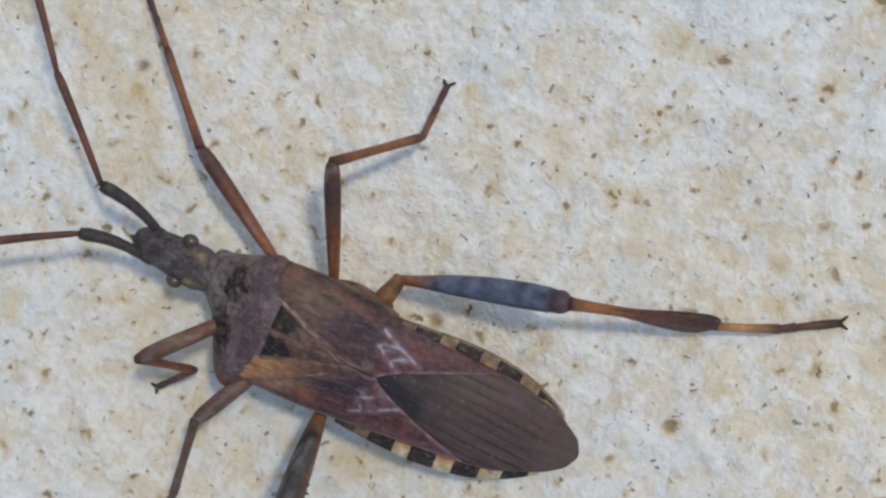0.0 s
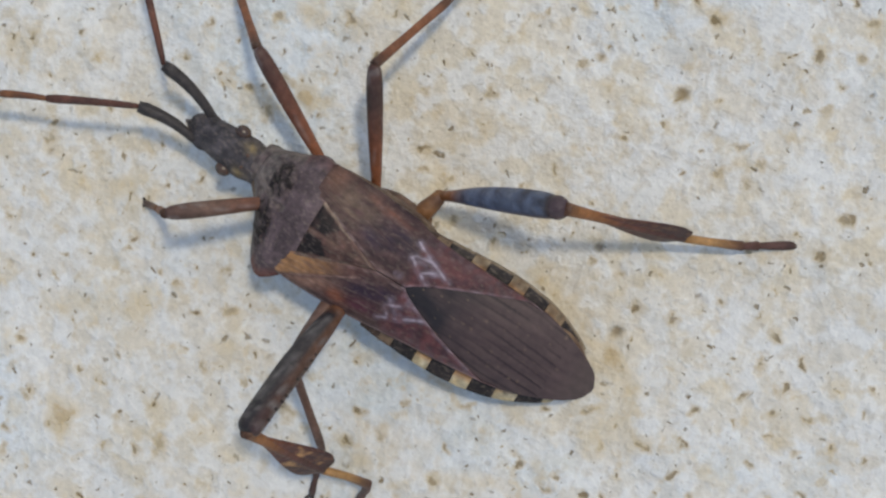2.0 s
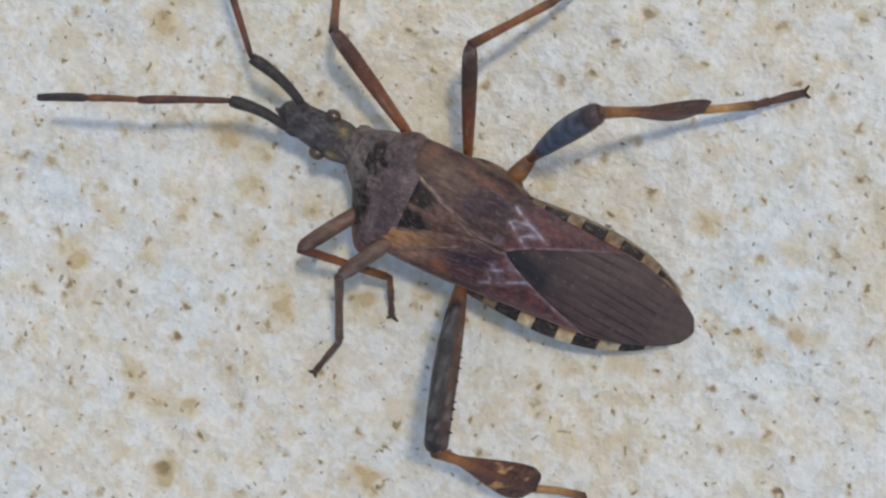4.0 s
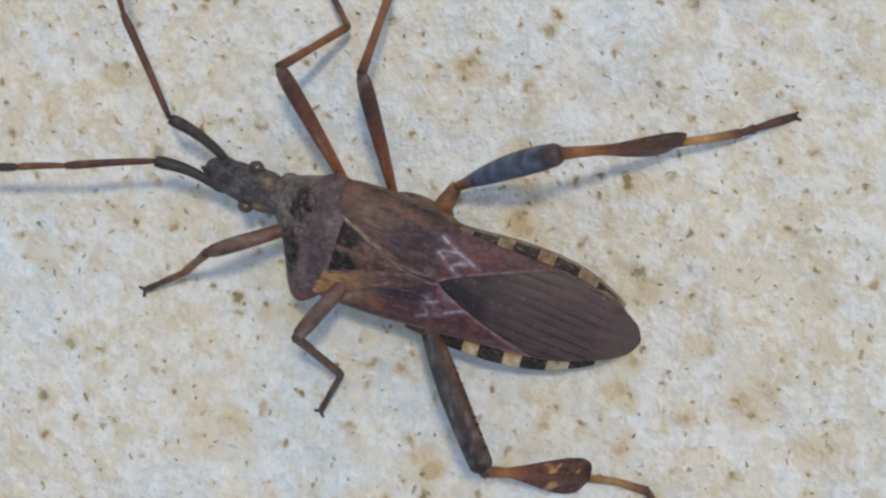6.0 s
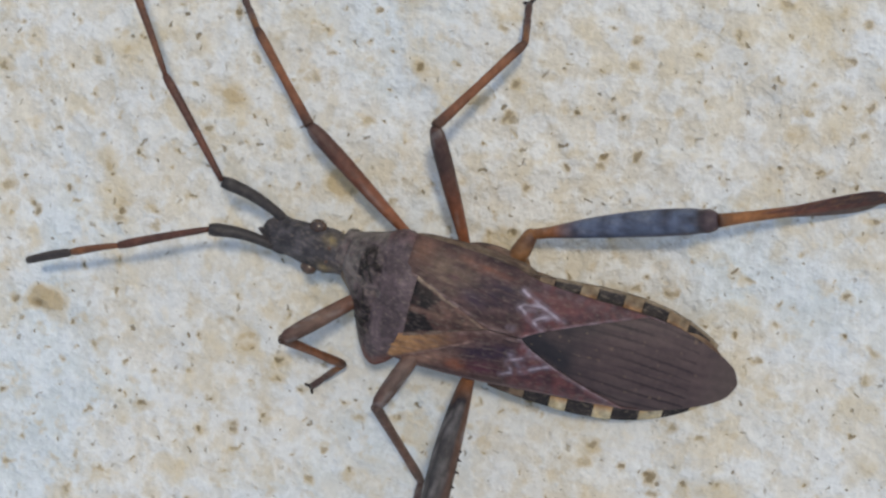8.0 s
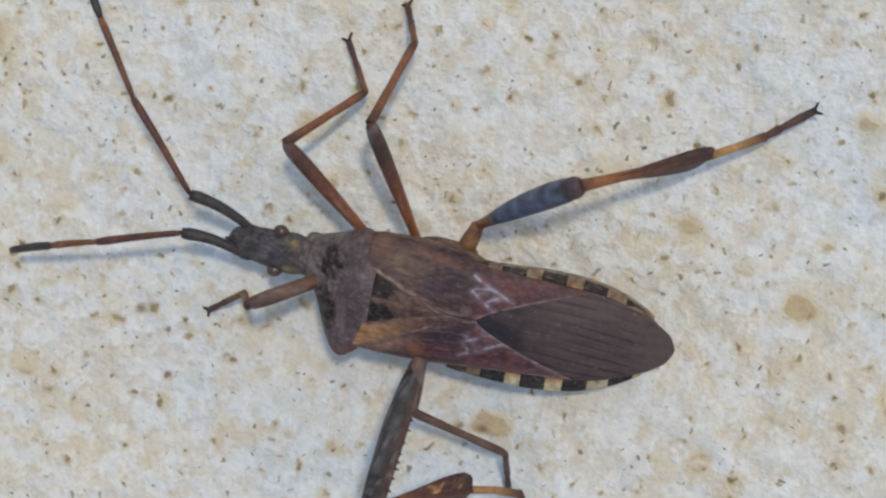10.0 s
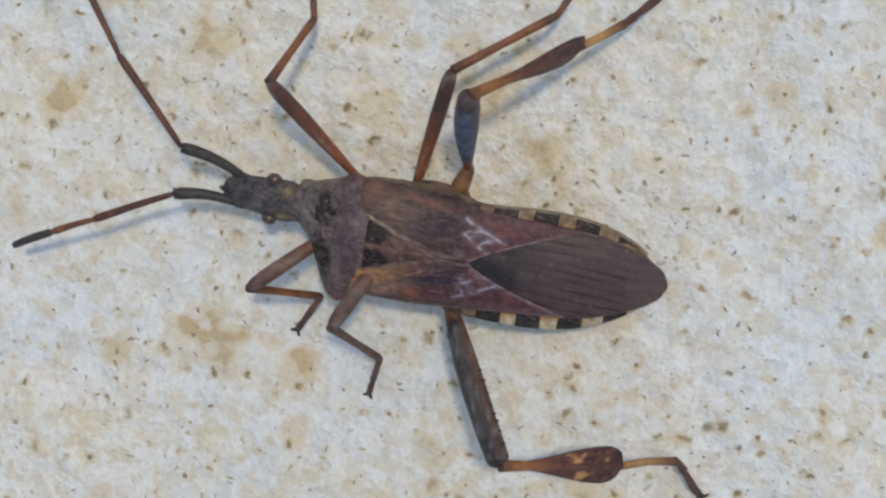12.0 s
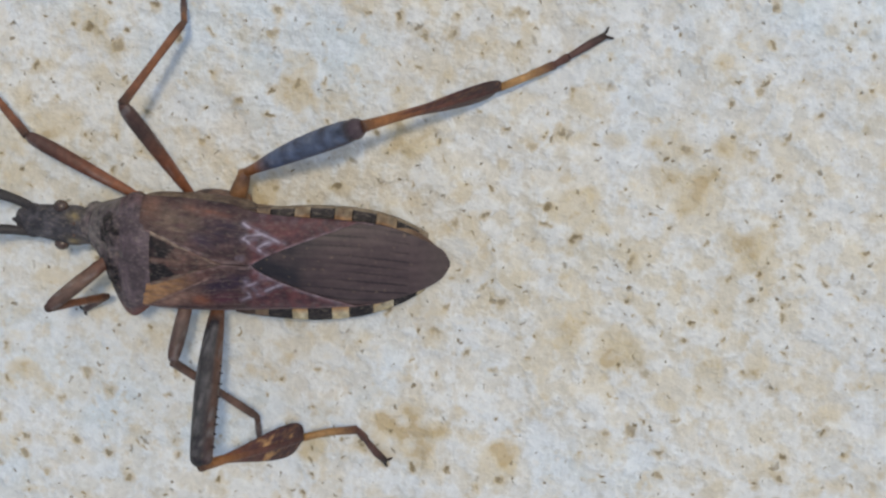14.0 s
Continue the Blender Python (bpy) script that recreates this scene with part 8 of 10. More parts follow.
    walk(front_left[1], [
        (0, pose(0.007748, 0.002735, 0.006182, 0.0, 73.2, 146.7)),
        (0.3, pose(0.006717, 0.003335, 0.005809, 8.1, 57.3, 172.5)),
        (0.3667, pose(0.007630, 0.003171, 0.005461, -38.4, 67.9, 127.6)),
        (0.4333, pose(0.008480, 0.002901, 0.004939, -17.7, 53.5, 62.3)),
        (0.5, pose(0.009061, 0.002692, 0.004542, 0.0, 33.8, 43.7)),
        (0.6667, pose(0.008698, 0.002128, 0.005283, -0.1, 50.2, 41.4)),
        (0.8, pose(0.008683, 0.001776, 0.006102, -2.0, 63.3, 38.0)),
        (0.9, pose(0.008320, 0.002232, 0.006278, 43.8, 77.0, 84.5)),
        (1, pose(0.007623, 0.002544, 0.005966, 113.6, 69.8, 155.1)),
        (1.3, pose(0.006525, 0.003192, 0.005833, 138.3, 55.1, -178.1)),
        (1.367, pose(0.007728, 0.002550, 0.005605, 111.8, 75.3, 158.1)),
        (1.433, pose(0.008818, 0.001694, 0.005002, 2.2, 66.2, 36.6)),
        (1.5, pose(0.009514, 0.001116, 0.004570, 0.0, 42.7, 23.6)),
        (1.8, pose(0.009096, 0.001494, 0.005252, -2.1, 54.2, 11.8)),
        (2, pose(0.008532, 0.002067, 0.006582, 16.8, 64.4, 39.3)),
        (2.133, pose(0.007773, 0.002330, 0.006962, 37.5, 76.8, 61.1)),
        (2.3, pose(0.006497, 0.002626, 0.007172, 129.0, 78.4, 153.7)),
        (2.5, pose(0.007189, 0.002632, 0.006873, 123.7, 66.4, 147.6)),
        (2.6, pose(0.008045, 0.002347, 0.006538, 74.8, 75.7, 95.5)),
        (2.7, pose(0.008832, 0.002003, 0.006023, 15.6, 65.4, 37.1)),
        (2.8, pose(0.009229, 0.001536, 0.005015, 0.0, 49.1, 20.4)),
        (3, pose(0.008686, 0.001828, 0.006321, 12.4, 64.9, 38.5)),
        (3.133, pose(0.008263, 0.002143, 0.006558, 47.1, 79.1, 74.2)),
        (3.3, pose(0.007496, 0.002503, 0.006589, 141.5, 71.8, 169.7)),
        (3.5, pose(0.006835, 0.003160, 0.006031, 154.5, 55.0, -176.6)),
        (3.8, pose(0.006454, 0.003510, 0.005753, 153.8, 48.9, -177.6)),
        (4, pose(0.006996, 0.003446, 0.005412, 149.4, 43.9, 176.1)),
        (4.067, pose(0.007992, 0.003048, 0.005040, 117.6, 56.7, 146.1)),
        (4.1, pose(0.008462, 0.002787, 0.004769, 46.8, 58.6, 98.3)),
        (4.167, pose(0.009237, 0.002187, 0.004105, 0.0, 34.7, 44.2)),
        (4.2, pose(0.009101, 0.002057, 0.003919, 0.0, 25.9, 37.4)),
        (4.3, pose(0.008514, 0.002199, 0.004810, 0.0, 47.7, 45.6)),
        (4.4, pose(0.007702, 0.002283, 0.005595, 34.5, 74.4, 86.4)),
        (4.5, pose(0.007496, 0.002503, 0.006589, 121.8, 71.8, 169.7)),
        (4.8, pose(0.006773, 0.003221, 0.005989, 135.4, 54.0, -176.8)),
        (5.1, pose(0.006729, 0.003485, 0.005593, 132.4, 46.4, 179.1)),
        (5.4, pose(0.006521, 0.002895, 0.006337, 129.1, 59.4, 174.1)),
        (5.7, pose(0.006365, 0.003001, 0.005929, 134.3, 49.4, 179.9)),
        (5.8, pose(0.007332, 0.002738, 0.005696, 110.2, 64.6, 153.1)),
        (5.9, pose(0.008247, 0.002372, 0.005261, 37.9, 65.8, 82.7)),
        (6, pose(0.008805, 0.002164, 0.004950, 0.2, 49.7, 50.4)),
        (6.133, pose(0.008111, 0.002322, 0.005589, 16.2, 68.0, 69.2)),
        (6.3, pose(0.007368, 0.002491, 0.006391, 103.1, 74.9, 157.1)),
        (6.5, pose(0.006597, 0.002839, 0.006534, 115.6, 64.2, 169.8)),
        (6.8, pose(0.006365, 0.003001, 0.005929, 125.3, 49.4, 179.9)),
        (6.867, pose(0.007312, 0.002963, 0.005593, 102.3, 61.7, 153.3)),
        (6.933, pose(0.008211, 0.002828, 0.005063, 38.5, 63.2, 100.4)),
        (7, pose(0.008941, 0.002818, 0.004844, 1.3, 51.6, 65.7)),
        (7.3, pose(0.008590, 0.001487, 0.004991, 0.0, 46.0, 36.8)),
        (7.5, pose(0.008515, 0.001601, 0.005679, 6.7, 57.7, 57.3)),
        (7.8, pose(0.008251, 0.002133, 0.005879, 63.0, 69.6, 115.5)),
        (8, pose(0.008081, 0.002410, 0.005762, 38.5, 59.7, 133.4)),
        (8.1, pose(0.007645, 0.002340, 0.006073, 25.3, 61.4, 139.8)),
        (8.2, pose(0.007374, 0.002354, 0.006631, 20.2, 62.7, 146.9)),
        (8.333, pose(0.008237, 0.002234, 0.006175, -28.1, 67.1, 91.4)),
        (8.5, pose(0.008742, 0.001939, 0.004972, 0.0, 48.7, 45.6)),
        (8.8, pose(0.008515, 0.001601, 0.005679, 3.8, 57.7, 57.3)),
        (8.933, pose(0.008361, 0.001917, 0.005755, 21.0, 65.1, 83.0)),
        (9.1, pose(0.008168, 0.002272, 0.005822, 47.7, 64.9, 126.1)),
        (9.4, pose(0.008171, 0.002361, 0.006057, 63.1, 71.6, 142.8)),
        (9.533, pose(0.008462, 0.002303, 0.005851, 23.9, 70.8, 100.8)),
        (9.7, pose(0.008615, 0.002180, 0.005347, -2.2, 60.2, 68.8)),
        (10, pose(0.008542, 0.001237, 0.005876, -37.6, 69.0, 30.5)),
        (10.3, pose(0.008926, 0.001329, 0.006098, -39.3, 67.7, 24.4)),
        (10.4, pose(0.008558, 0.001641, 0.006369, -4.2, 84.5, 58.6)),
        (10.5, pose(0.007999, 0.001957, 0.006458, 118.6, 75.4, -179.5)),
        (10.67, pose(0.008419, 0.002714, 0.005932, 56.2, 66.2, 127.3)),
        (10.8, pose(0.008388, 0.003109, 0.005079, 7.2, 53.4, 111.7)),
        (10.9, pose(0.008616, 0.002114, 0.005351, -16.0, 60.2, 68.8)),
        (11, pose(0.008685, 0.001199, 0.005458, -4.2, 51.5, 28.1)),
        (11.3, pose(0.008463, 0.001256, 0.006076, 2.0, 77.6, 34.0)),
        (11.5, pose(0.007866, 0.001970, 0.006372, 139.4, 76.5, 170.8)),
        (11.8, pose(0.007043, 0.002592, 0.006606, 124.0, 77.4, 155.0)),
        (12, pose(0.008242, 0.002646, 0.005541, 125.6, 58.4, 155.1)),
        (12.13, pose(0.008391, 0.002030, 0.005638, 83.3, 68.5, 111.2)),
        (12.3, pose(0.008260, 0.001301, 0.005408, 12.2, 57.8, 52.8)),
        (12.5, pose(0.008036, 0.001565, 0.005917, 29.9, 70.7, 71.7)),
        (12.8, pose(0.007682, 0.002338, 0.005659, 60.1, 62.2, 136.5)),
        (12.9, pose(0.007216, 0.002206, 0.005967, 43.8, 64.4, 135.4)),
        (13, pose(0.007043, 0.002232, 0.006725, 36.0, 66.5, 134.0)),
        (13.1, pose(0.008000, 0.002659, 0.006116, -0.2, 59.9, 91.9)),
        (13.2, pose(0.008848, 0.003010, 0.005202, 0.0, 42.9, 67.2)),
        (13.3, pose(0.009130, 0.003063, 0.003991, 0.0, 25.8, 55.5)),
        (13.4, pose(0.009504, 0.002949, 0.003094, 0.0, 26.1, 58.6)),
        (13.5, pose(0.009866, 0.002858, 0.002292, 0.0, 20.9, 61.7)),
        (13.67, pose(0.009588, 0.002745, 0.003888, 0.0, 49.5, 72.0)),
        (13.8, pose(0.009083, 0.002544, 0.004997, 14.3, 66.3, 90.6)),
        (13.9, pose(0.008511, 0.002318, 0.005708, 32.3, 71.2, 109.6)),
        (14, pose(0.007859, 0.002061, 0.006266, 58.2, 73.2, 136.5)),
    ])
    walk(front_left[2], [
        (0, pose(0.006699, 0.003425, 0.002017, 0.0, 34.0, 49.6)),
        (0.3, pose(0.004390, 0.003642, 0.002146, 0.0, 36.4, 63.2)),
        (0.3667, pose(0.006632, 0.004469, 0.001431, 0.0, 20.1, 58.0)),
        (0.4333, pose(0.009684, 0.005189, 0.001441, 0.0, 19.6, 52.9)),
        (0.5, pose(0.011677, 0.005187, 0.002123, 0.0, 33.4, 47.9)),
        (0.6667, pose(0.010785, 0.003967, 0.001939, 0.0, 34.4, 41.2)),
        (0.8, pose(0.010223, 0.002981, 0.002217, 0.0, 41.2, 35.3)),
        (0.9, pose(0.008414, 0.003209, 0.002041, 0.0, 36.3, 43.4)),
        (1, pose(0.006259, 0.003178, 0.001884, 0.0, 31.0, 50.4)),
        (1.3, pose(0.004038, 0.003111, 0.002265, 0.0, 41.0, 61.7)),
        (1.367, pose(0.006703, 0.002962, 0.001398, -0.0, 22.8, 46.5)),
        (1.433, pose(0.010227, 0.002741, 0.001022, -0.0, 15.2, 32.1)),
        (1.5, pose(0.012444, 0.002399, 0.001621, 0.0, 27.9, 20.0)),
        (1.8, pose(0.011584, 0.002015, 0.001721, 0.0, 30.5, 27.9)),
        (2, pose(0.009988, 0.003259, 0.002660, 0.3, 55.5, 29.3)),
        (2.133, pose(0.008252, 0.003198, 0.002726, 16.5, 64.4, 53.8)),
        (2.3, pose(0.005714, 0.003012, 0.002910, 49.2, 65.8, 99.6)),
        (2.5, pose(0.005718, 0.003565, 0.002887, 40.1, 62.5, 114.2)),
        (2.6, pose(0.007941, 0.003416, 0.002323, 3.4, 45.0, 75.9)),
        (2.7, pose(0.010278, 0.003094, 0.002069, 0.0, 39.1, 48.8)),
        (2.8, pose(0.011896, 0.002528, 0.001725, 0.0, 29.1, 34.9)),
        (3, pose(0.010133, 0.002979, 0.002383, 0.0, 46.1, 36.0)),
        (3.133, pose(0.008487, 0.002935, 0.002286, 0.0, 47.5, 47.1)),
        (3.3, pose(0.006162, 0.002744, 0.002456, 0.0, 47.7, 61.3)),
        (3.5, pose(0.004344, 0.003011, 0.002468, 0.0, 47.1, 73.5)),
        (3.8, pose(0.003598, 0.003389, 0.002475, 0.0, 46.2, 85.5)),
        (4, pose(0.003869, 0.003659, 0.002396, 0.0, 43.2, 103.7)),
        (4.067, pose(0.006011, 0.004381, 0.001404, 0.0, 19.3, 83.7)),
        (4.1, pose(0.008133, 0.005032, 0.001057, 0.0, 11.2, 73.4)),
        (4.167, pose(0.011801, 0.004682, 0.001631, 0.0, 24.6, 55.1)),
        (4.2, pose(0.012209, 0.004435, 0.002021, 0.0, 32.2, 47.7)),
        (4.3, pose(0.010564, 0.004292, 0.001594, 0.0, 24.6, 51.6)),
        (4.4, pose(0.007776, 0.003449, 0.001405, 0.0, 21.3, 56.1)),
        (4.5, pose(0.006162, 0.002744, 0.002456, 0.0, 47.7, 61.3)),
        (4.8, pose(0.004219, 0.003076, 0.002471, 0.0, 47.0, 75.5)),
        (5.1, pose(0.003732, 0.003531, 0.002440, 0.0, 44.8, 94.9)),
        (5.4, pose(0.004319, 0.003121, 0.002592, -2.5, 51.5, 61.2)),
        (5.7, pose(0.003536, 0.003005, 0.002625, 0.2, 52.9, 65.8)),
        (5.8, pose(0.005670, 0.003580, 0.001765, 0.0, 30.1, 56.2)),
        (5.9, pose(0.008474, 0.004139, 0.001293, -0.0, 17.9, 49.0)),
        (6, pose(0.010597, 0.004332, 0.001632, 0.0, 23.2, 43.5)),
        (6.133, pose(0.008690, 0.003844, 0.001555, 0.0, 24.5, 48.5)),
        (6.3, pose(0.006327, 0.002931, 0.002190, 0.0, 39.4, 55.8)),
        (6.5, pose(0.004737, 0.003174, 0.002616, 0.3, 52.4, 59.1)),
        (6.8, pose(0.003536, 0.003005, 0.002625, 0.9, 52.9, 65.8)),
        (6.867, pose(0.005469, 0.003890, 0.001763, -0.0, 28.9, 58.5)),
        (6.933, pose(0.007856, 0.004754, 0.001179, 0.0, 14.4, 53.2)),
        (7, pose(0.010051, 0.005281, 0.001435, 0.0, 16.9, 49.3)),
        (7.3, pose(0.011010, 0.003295, 0.001862, -0.0, 31.0, 37.3)),
        (7.5, pose(0.009771, 0.003560, 0.002003, 0.0, 33.9, 40.9)),
        (7.8, pose(0.007596, 0.003504, 0.001802, 0.0, 28.5, 48.1)),
        (8, pose(0.006575, 0.004004, 0.002005, 0.0, 32.4, 53.4)),
        (8.1, pose(0.006052, 0.003684, 0.002255, 0.0, 42.8, 62.5)),
        (8.2, pose(0.005701, 0.003443, 0.002766, 4.2, 57.0, 76.8)),
        (8.333, pose(0.008197, 0.003925, 0.002167, 0.0, 40.0, 56.6)),
        (8.5, pose(0.010752, 0.003992, 0.001706, 0.0, 25.7, 41.5)),
        (8.8, pose(0.009771, 0.003560, 0.002003, 0.0, 33.9, 40.9)),
        (8.933, pose(0.008584, 0.003737, 0.001811, 0.0, 32.2, 45.3)),
        (9.1, pose(0.007081, 0.003763, 0.001883, 0.0, 29.9, 50.7)),
        (9.4, pose(0.007080, 0.003189, 0.001929, -0.0, 32.1, 50.6)),
        (9.533, pose(0.008195, 0.003706, 0.001742, 0.0, 27.7, 47.7)),
        (9.7, pose(0.009399, 0.004197, 0.001573, 0.0, 22.0, 44.4)),
        (10, pose(0.009884, 0.002028, 0.001815, 0.0, 31.9, 41.2)),
        (10.3, pose(0.010432, 0.002011, 0.002075, 0.0, 38.8, 41.4)),
        (10.4, pose(0.008774, 0.001995, 0.002039, 0.0, 41.3, 45.4)),
        (10.5, pose(0.006904, 0.001947, 0.002248, 0.0, 43.6, 49.8)),
        (10.67, pose(0.007356, 0.004107, 0.001951, 0.0, 30.3, 51.4)),
        (10.8, pose(0.007431, 0.005519, 0.001587, -0.0, 19.7, 52.4)),
        (10.9, pose(0.009400, 0.004130, 0.001577, 0.0, 24.9, 44.9)),
        (11, pose(0.011074, 0.002474, 0.002054, 0.0, 37.7, 35.9)),
        (11.3, pose(0.009234, 0.001777, 0.001827, 0.0, 32.6, 44.0)),
        (11.5, pose(0.006862, 0.002134, 0.002143, 0.0, 40.3, 45.0)),
        (11.8, pose(0.006185, 0.002992, 0.002360, 0.0, 44.3, 56.4)),
        (12, pose(0.006175, 0.003606, 0.001835, 0.0, 28.5, 62.8)),
        (12.13, pose(0.007815, 0.003513, 0.001590, -0.0, 25.8, 55.3)),
        (12.3, pose(0.009661, 0.003146, 0.001726, 0.0, 27.4, 46.0)),
        (12.5, pose(0.008486, 0.002930, 0.001811, 0.0, 29.7, 50.1)),
        (12.8, pose(0.006211, 0.003734, 0.001810, 0.0, 28.1, 52.0)),
        (12.9, pose(0.005877, 0.003529, 0.002045, 0.0, 36.9, 61.3)),
        (13, pose(0.005837, 0.003479, 0.002736, 3.4, 55.6, 75.9)),
        (13.1, pose(0.007928, 0.004840, 0.002353, -0.0, 43.2, 67.2)),
        (13.2, pose(0.010083, 0.005947, 0.002240, 0.0, 39.0, 60.6)),
        (13.3, pose(0.011352, 0.006290, 0.002101, 0.0, 30.4, 55.7)),
        (13.4, pose(0.011541, 0.006283, 0.001180, 0.0, 11.7, 52.4)),
        (13.5, pose(0.011793, 0.006436, 0.000740, -0.0, 0.9, 49.6)),
        (13.67, pose(0.010460, 0.005431, 0.000579, 0.0, 0.8, 45.6)),
        (13.8, pose(0.009064, 0.004289, 0.001012, 0.0, 9.7, 42.4)),
        (13.9, pose(0.008040, 0.003637, 0.001590, 0.0, 23.8, 41.0)),
        (14, pose(0.006947, 0.002925, 0.002102, 0.0, 37.8, 39.2)),
    ])
    walk(middle_left[0], [
        (0, pose(0.003211, -0.000017, 0.002875, -2.5, -23.4, 64.1)),
        (0.3, pose(0.003133, -0.000323, 0.003187, -5.1, -36.3, 61.6)),
        (0.5, pose(0.002855, -0.000280, 0.003161, -4.4, -36.9, 72.5)),
        (0.6667, pose(0.002488, -0.000210, 0.003081, 6.7, -34.7, 87.6)),
        (0.8, pose(0.002155, 0.000120, 0.003210, 12.6, -32.1, 98.9)),
        (0.9, pose(0.002768, 0.000184, 0.003437, 8.9, -36.0, 79.4)),
        (1, pose(0.003094, -0.000555, 0.002888, -7.1, -32.0, 58.2)),
        (1.133, pose(0.002988, -0.000580, 0.002912, -7.8, -34.4, 61.9)),
        (1.3, pose(0.002970, -0.000419, 0.003116, -7.2, -37.5, 65.9)),
        (1.5, pose(0.002786, -0.000198, 0.003124, -0.2, -34.8, 76.0)),
        (1.8, pose(0.002621, -0.000327, 0.002842, 6.2, -29.5, 81.6)),
        (2, pose(0.002349, -0.000104, 0.002855, 9.2, -26.4, 93.0)),
        (2.133, pose(0.002708, -0.000236, 0.003044, 8.2, -33.7, 78.7)),
        (2.3, pose(0.003160, -0.000408, 0.003226, 5.0, -38.4, 59.0)),
        (2.5, pose(0.003044, -0.000345, 0.003226, -3.0, -38.4, 64.4)),
        (2.8, pose(0.002835, -0.000390, 0.003020, -2.0, -35.3, 71.9)),
        (3, pose(0.002530, -0.000384, 0.002943, 6.8, -34.1, 85.4)),
        (3.3, pose(0.003124, -0.000264, 0.003087, -3.0, -32.9, 63.0)),
        (3.5, pose(0.003360, -0.000343, 0.003119, -9.3, -32.7, 54.0)),
        (3.8, pose(0.003071, -0.000216, 0.003126, -5.0, -33.5, 65.5)),
        (4, pose(0.003092, -0.000330, 0.003017, -4.7, -32.2, 62.9)),
        (4.2, pose(0.002799, -0.000138, 0.003101, 1.7, -33.2, 76.1)),
        (4.5, pose(0.003124, -0.000264, 0.003087, -3.8, -32.9, 63.0)),
        (4.8, pose(0.003316, -0.000317, 0.003126, -8.4, -33.0, 55.9)),
        (5.1, pose(0.003083, -0.000273, 0.003072, -4.9, -32.9, 64.2)),
        (5.4, pose(0.003312, -0.000316, 0.003028, -7.7, -30.5, 56.0)),
        (5.7, pose(0.003004, -0.000545, 0.003042, -10.2, -37.6, 62.0)),
        (6, pose(0.002833, -0.000378, 0.003145, -8.7, -38.6, 72.1)),
        (6.3, pose(0.003006, -0.000390, 0.002951, -3.6, -32.0, 65.0)),
        (6.5, pose(0.003459, -0.000228, 0.002976, -7.2, -26.8, 53.6)),
        (6.8, pose(0.003004, -0.000545, 0.003042, -11.2, -37.6, 62.0)),
        (7, pose(0.002895, -0.000367, 0.003175, -9.2, -38.7, 69.7)),
        (7.3, pose(0.002773, -0.000392, 0.003111, -4.4, -38.3, 74.5)),
        (7.5, pose(0.002668, -0.000489, 0.003012, -0.2, -38.2, 78.2)),
        (7.8, pose(0.002390, -0.000458, 0.003025, 7.1, -38.4, 92.0)),
        (8, pose(0.002833, -0.000407, 0.002893, 2.0, -31.7, 71.7)),
        (8.1, pose(0.002959, -0.000550, 0.002884, -1.7, -33.2, 63.8)),
        (8.2, pose(0.003166, -0.000485, 0.003035, -7.2, -34.6, 57.2)),
        (8.5, pose(0.002813, -0.000382, 0.003134, -9.7, -38.5, 72.9)),
        (8.8, pose(0.002668, -0.000489, 0.003012, -3.3, -38.2, 78.2)),
        (9.1, pose(0.002613, -0.000399, 0.002995, 3.8, -35.8, 81.5)),
        (9.4, pose(0.002923, -0.000574, 0.002978, 4.7, -37.1, 64.9)),
        (9.533, pose(0.002773, -0.000440, 0.002999, -0.7, -36.1, 73.8)),
        (9.7, pose(0.002611, -0.000269, 0.003033, 5.8, -34.3, 82.4)),
        (10, pose(0.002271, -0.000517, 0.002713, 13.3, -28.7, 98.2)),
        (10.3, pose(0.002343, -0.000547, 0.002505, 8.4, -20.5, 94.6)),
        (10.37, pose(0.002568, -0.000547, 0.002683, 9.3, -28.2, 82.7)),
        (10.43, pose(0.002835, -0.000665, 0.002799, 8.2, -33.9, 67.1)),
        (10.5, pose(0.002977, -0.000694, 0.002871, -1.5, -35.5, 59.6)),
        (10.8, pose(0.002753, -0.000368, 0.003148, -6.4, -38.9, 75.6)),
        (10.9, pose(0.002611, -0.000148, 0.003117, 4.8, -34.4, 83.0)),
        (11, pose(0.002472, -0.000224, 0.002873, 8.9, -28.9, 88.3)),
        (11.3, pose(0.002214, -0.000699, 0.002608, 14.7, -28.1, 103.1)),
        (11.37, pose(0.002489, -0.000459, 0.002849, 13.0, -32.7, 87.1)),
        (11.43, pose(0.002937, -0.000358, 0.002995, 7.9, -33.3, 68.2)),
        (11.5, pose(0.003075, -0.000606, 0.002810, -7.9, -30.5, 57.7)),
        (11.8, pose(0.003053, -0.000471, 0.003163, -10.1, -39.0, 61.7)),
        (12, pose(0.002940, -0.000488, 0.003096, -9.0, -38.7, 65.9)),
        (12.3, pose(0.002639, -0.000681, 0.002694, 2.3, -31.6, 77.5)),
        (12.5, pose(0.002516, -0.000466, 0.002781, 9.0, -30.4, 85.8)),
        (12.8, pose(0.002335, -0.000350, 0.002804, 11.5, -28.8, 94.3)),
        (12.9, pose(0.002712, -0.000343, 0.002982, 9.8, -33.9, 77.6)),
        (13, pose(0.002935, -0.000636, 0.002852, 0.7, -34.1, 63.0)),
        (13.3, pose(0.002780, -0.000535, 0.002870, -0.9, -33.9, 72.2)),
        (13.5, pose(0.002562, -0.000512, 0.002714, 7.3, -28.7, 83.2)),
        (13.8, pose(0.002288, -0.000423, 0.002664, 10.6, -25.0, 96.8)),
        (14, pose(0.002596, -0.000307, 0.002708, 5.5, -24.6, 82.8)),
    ])
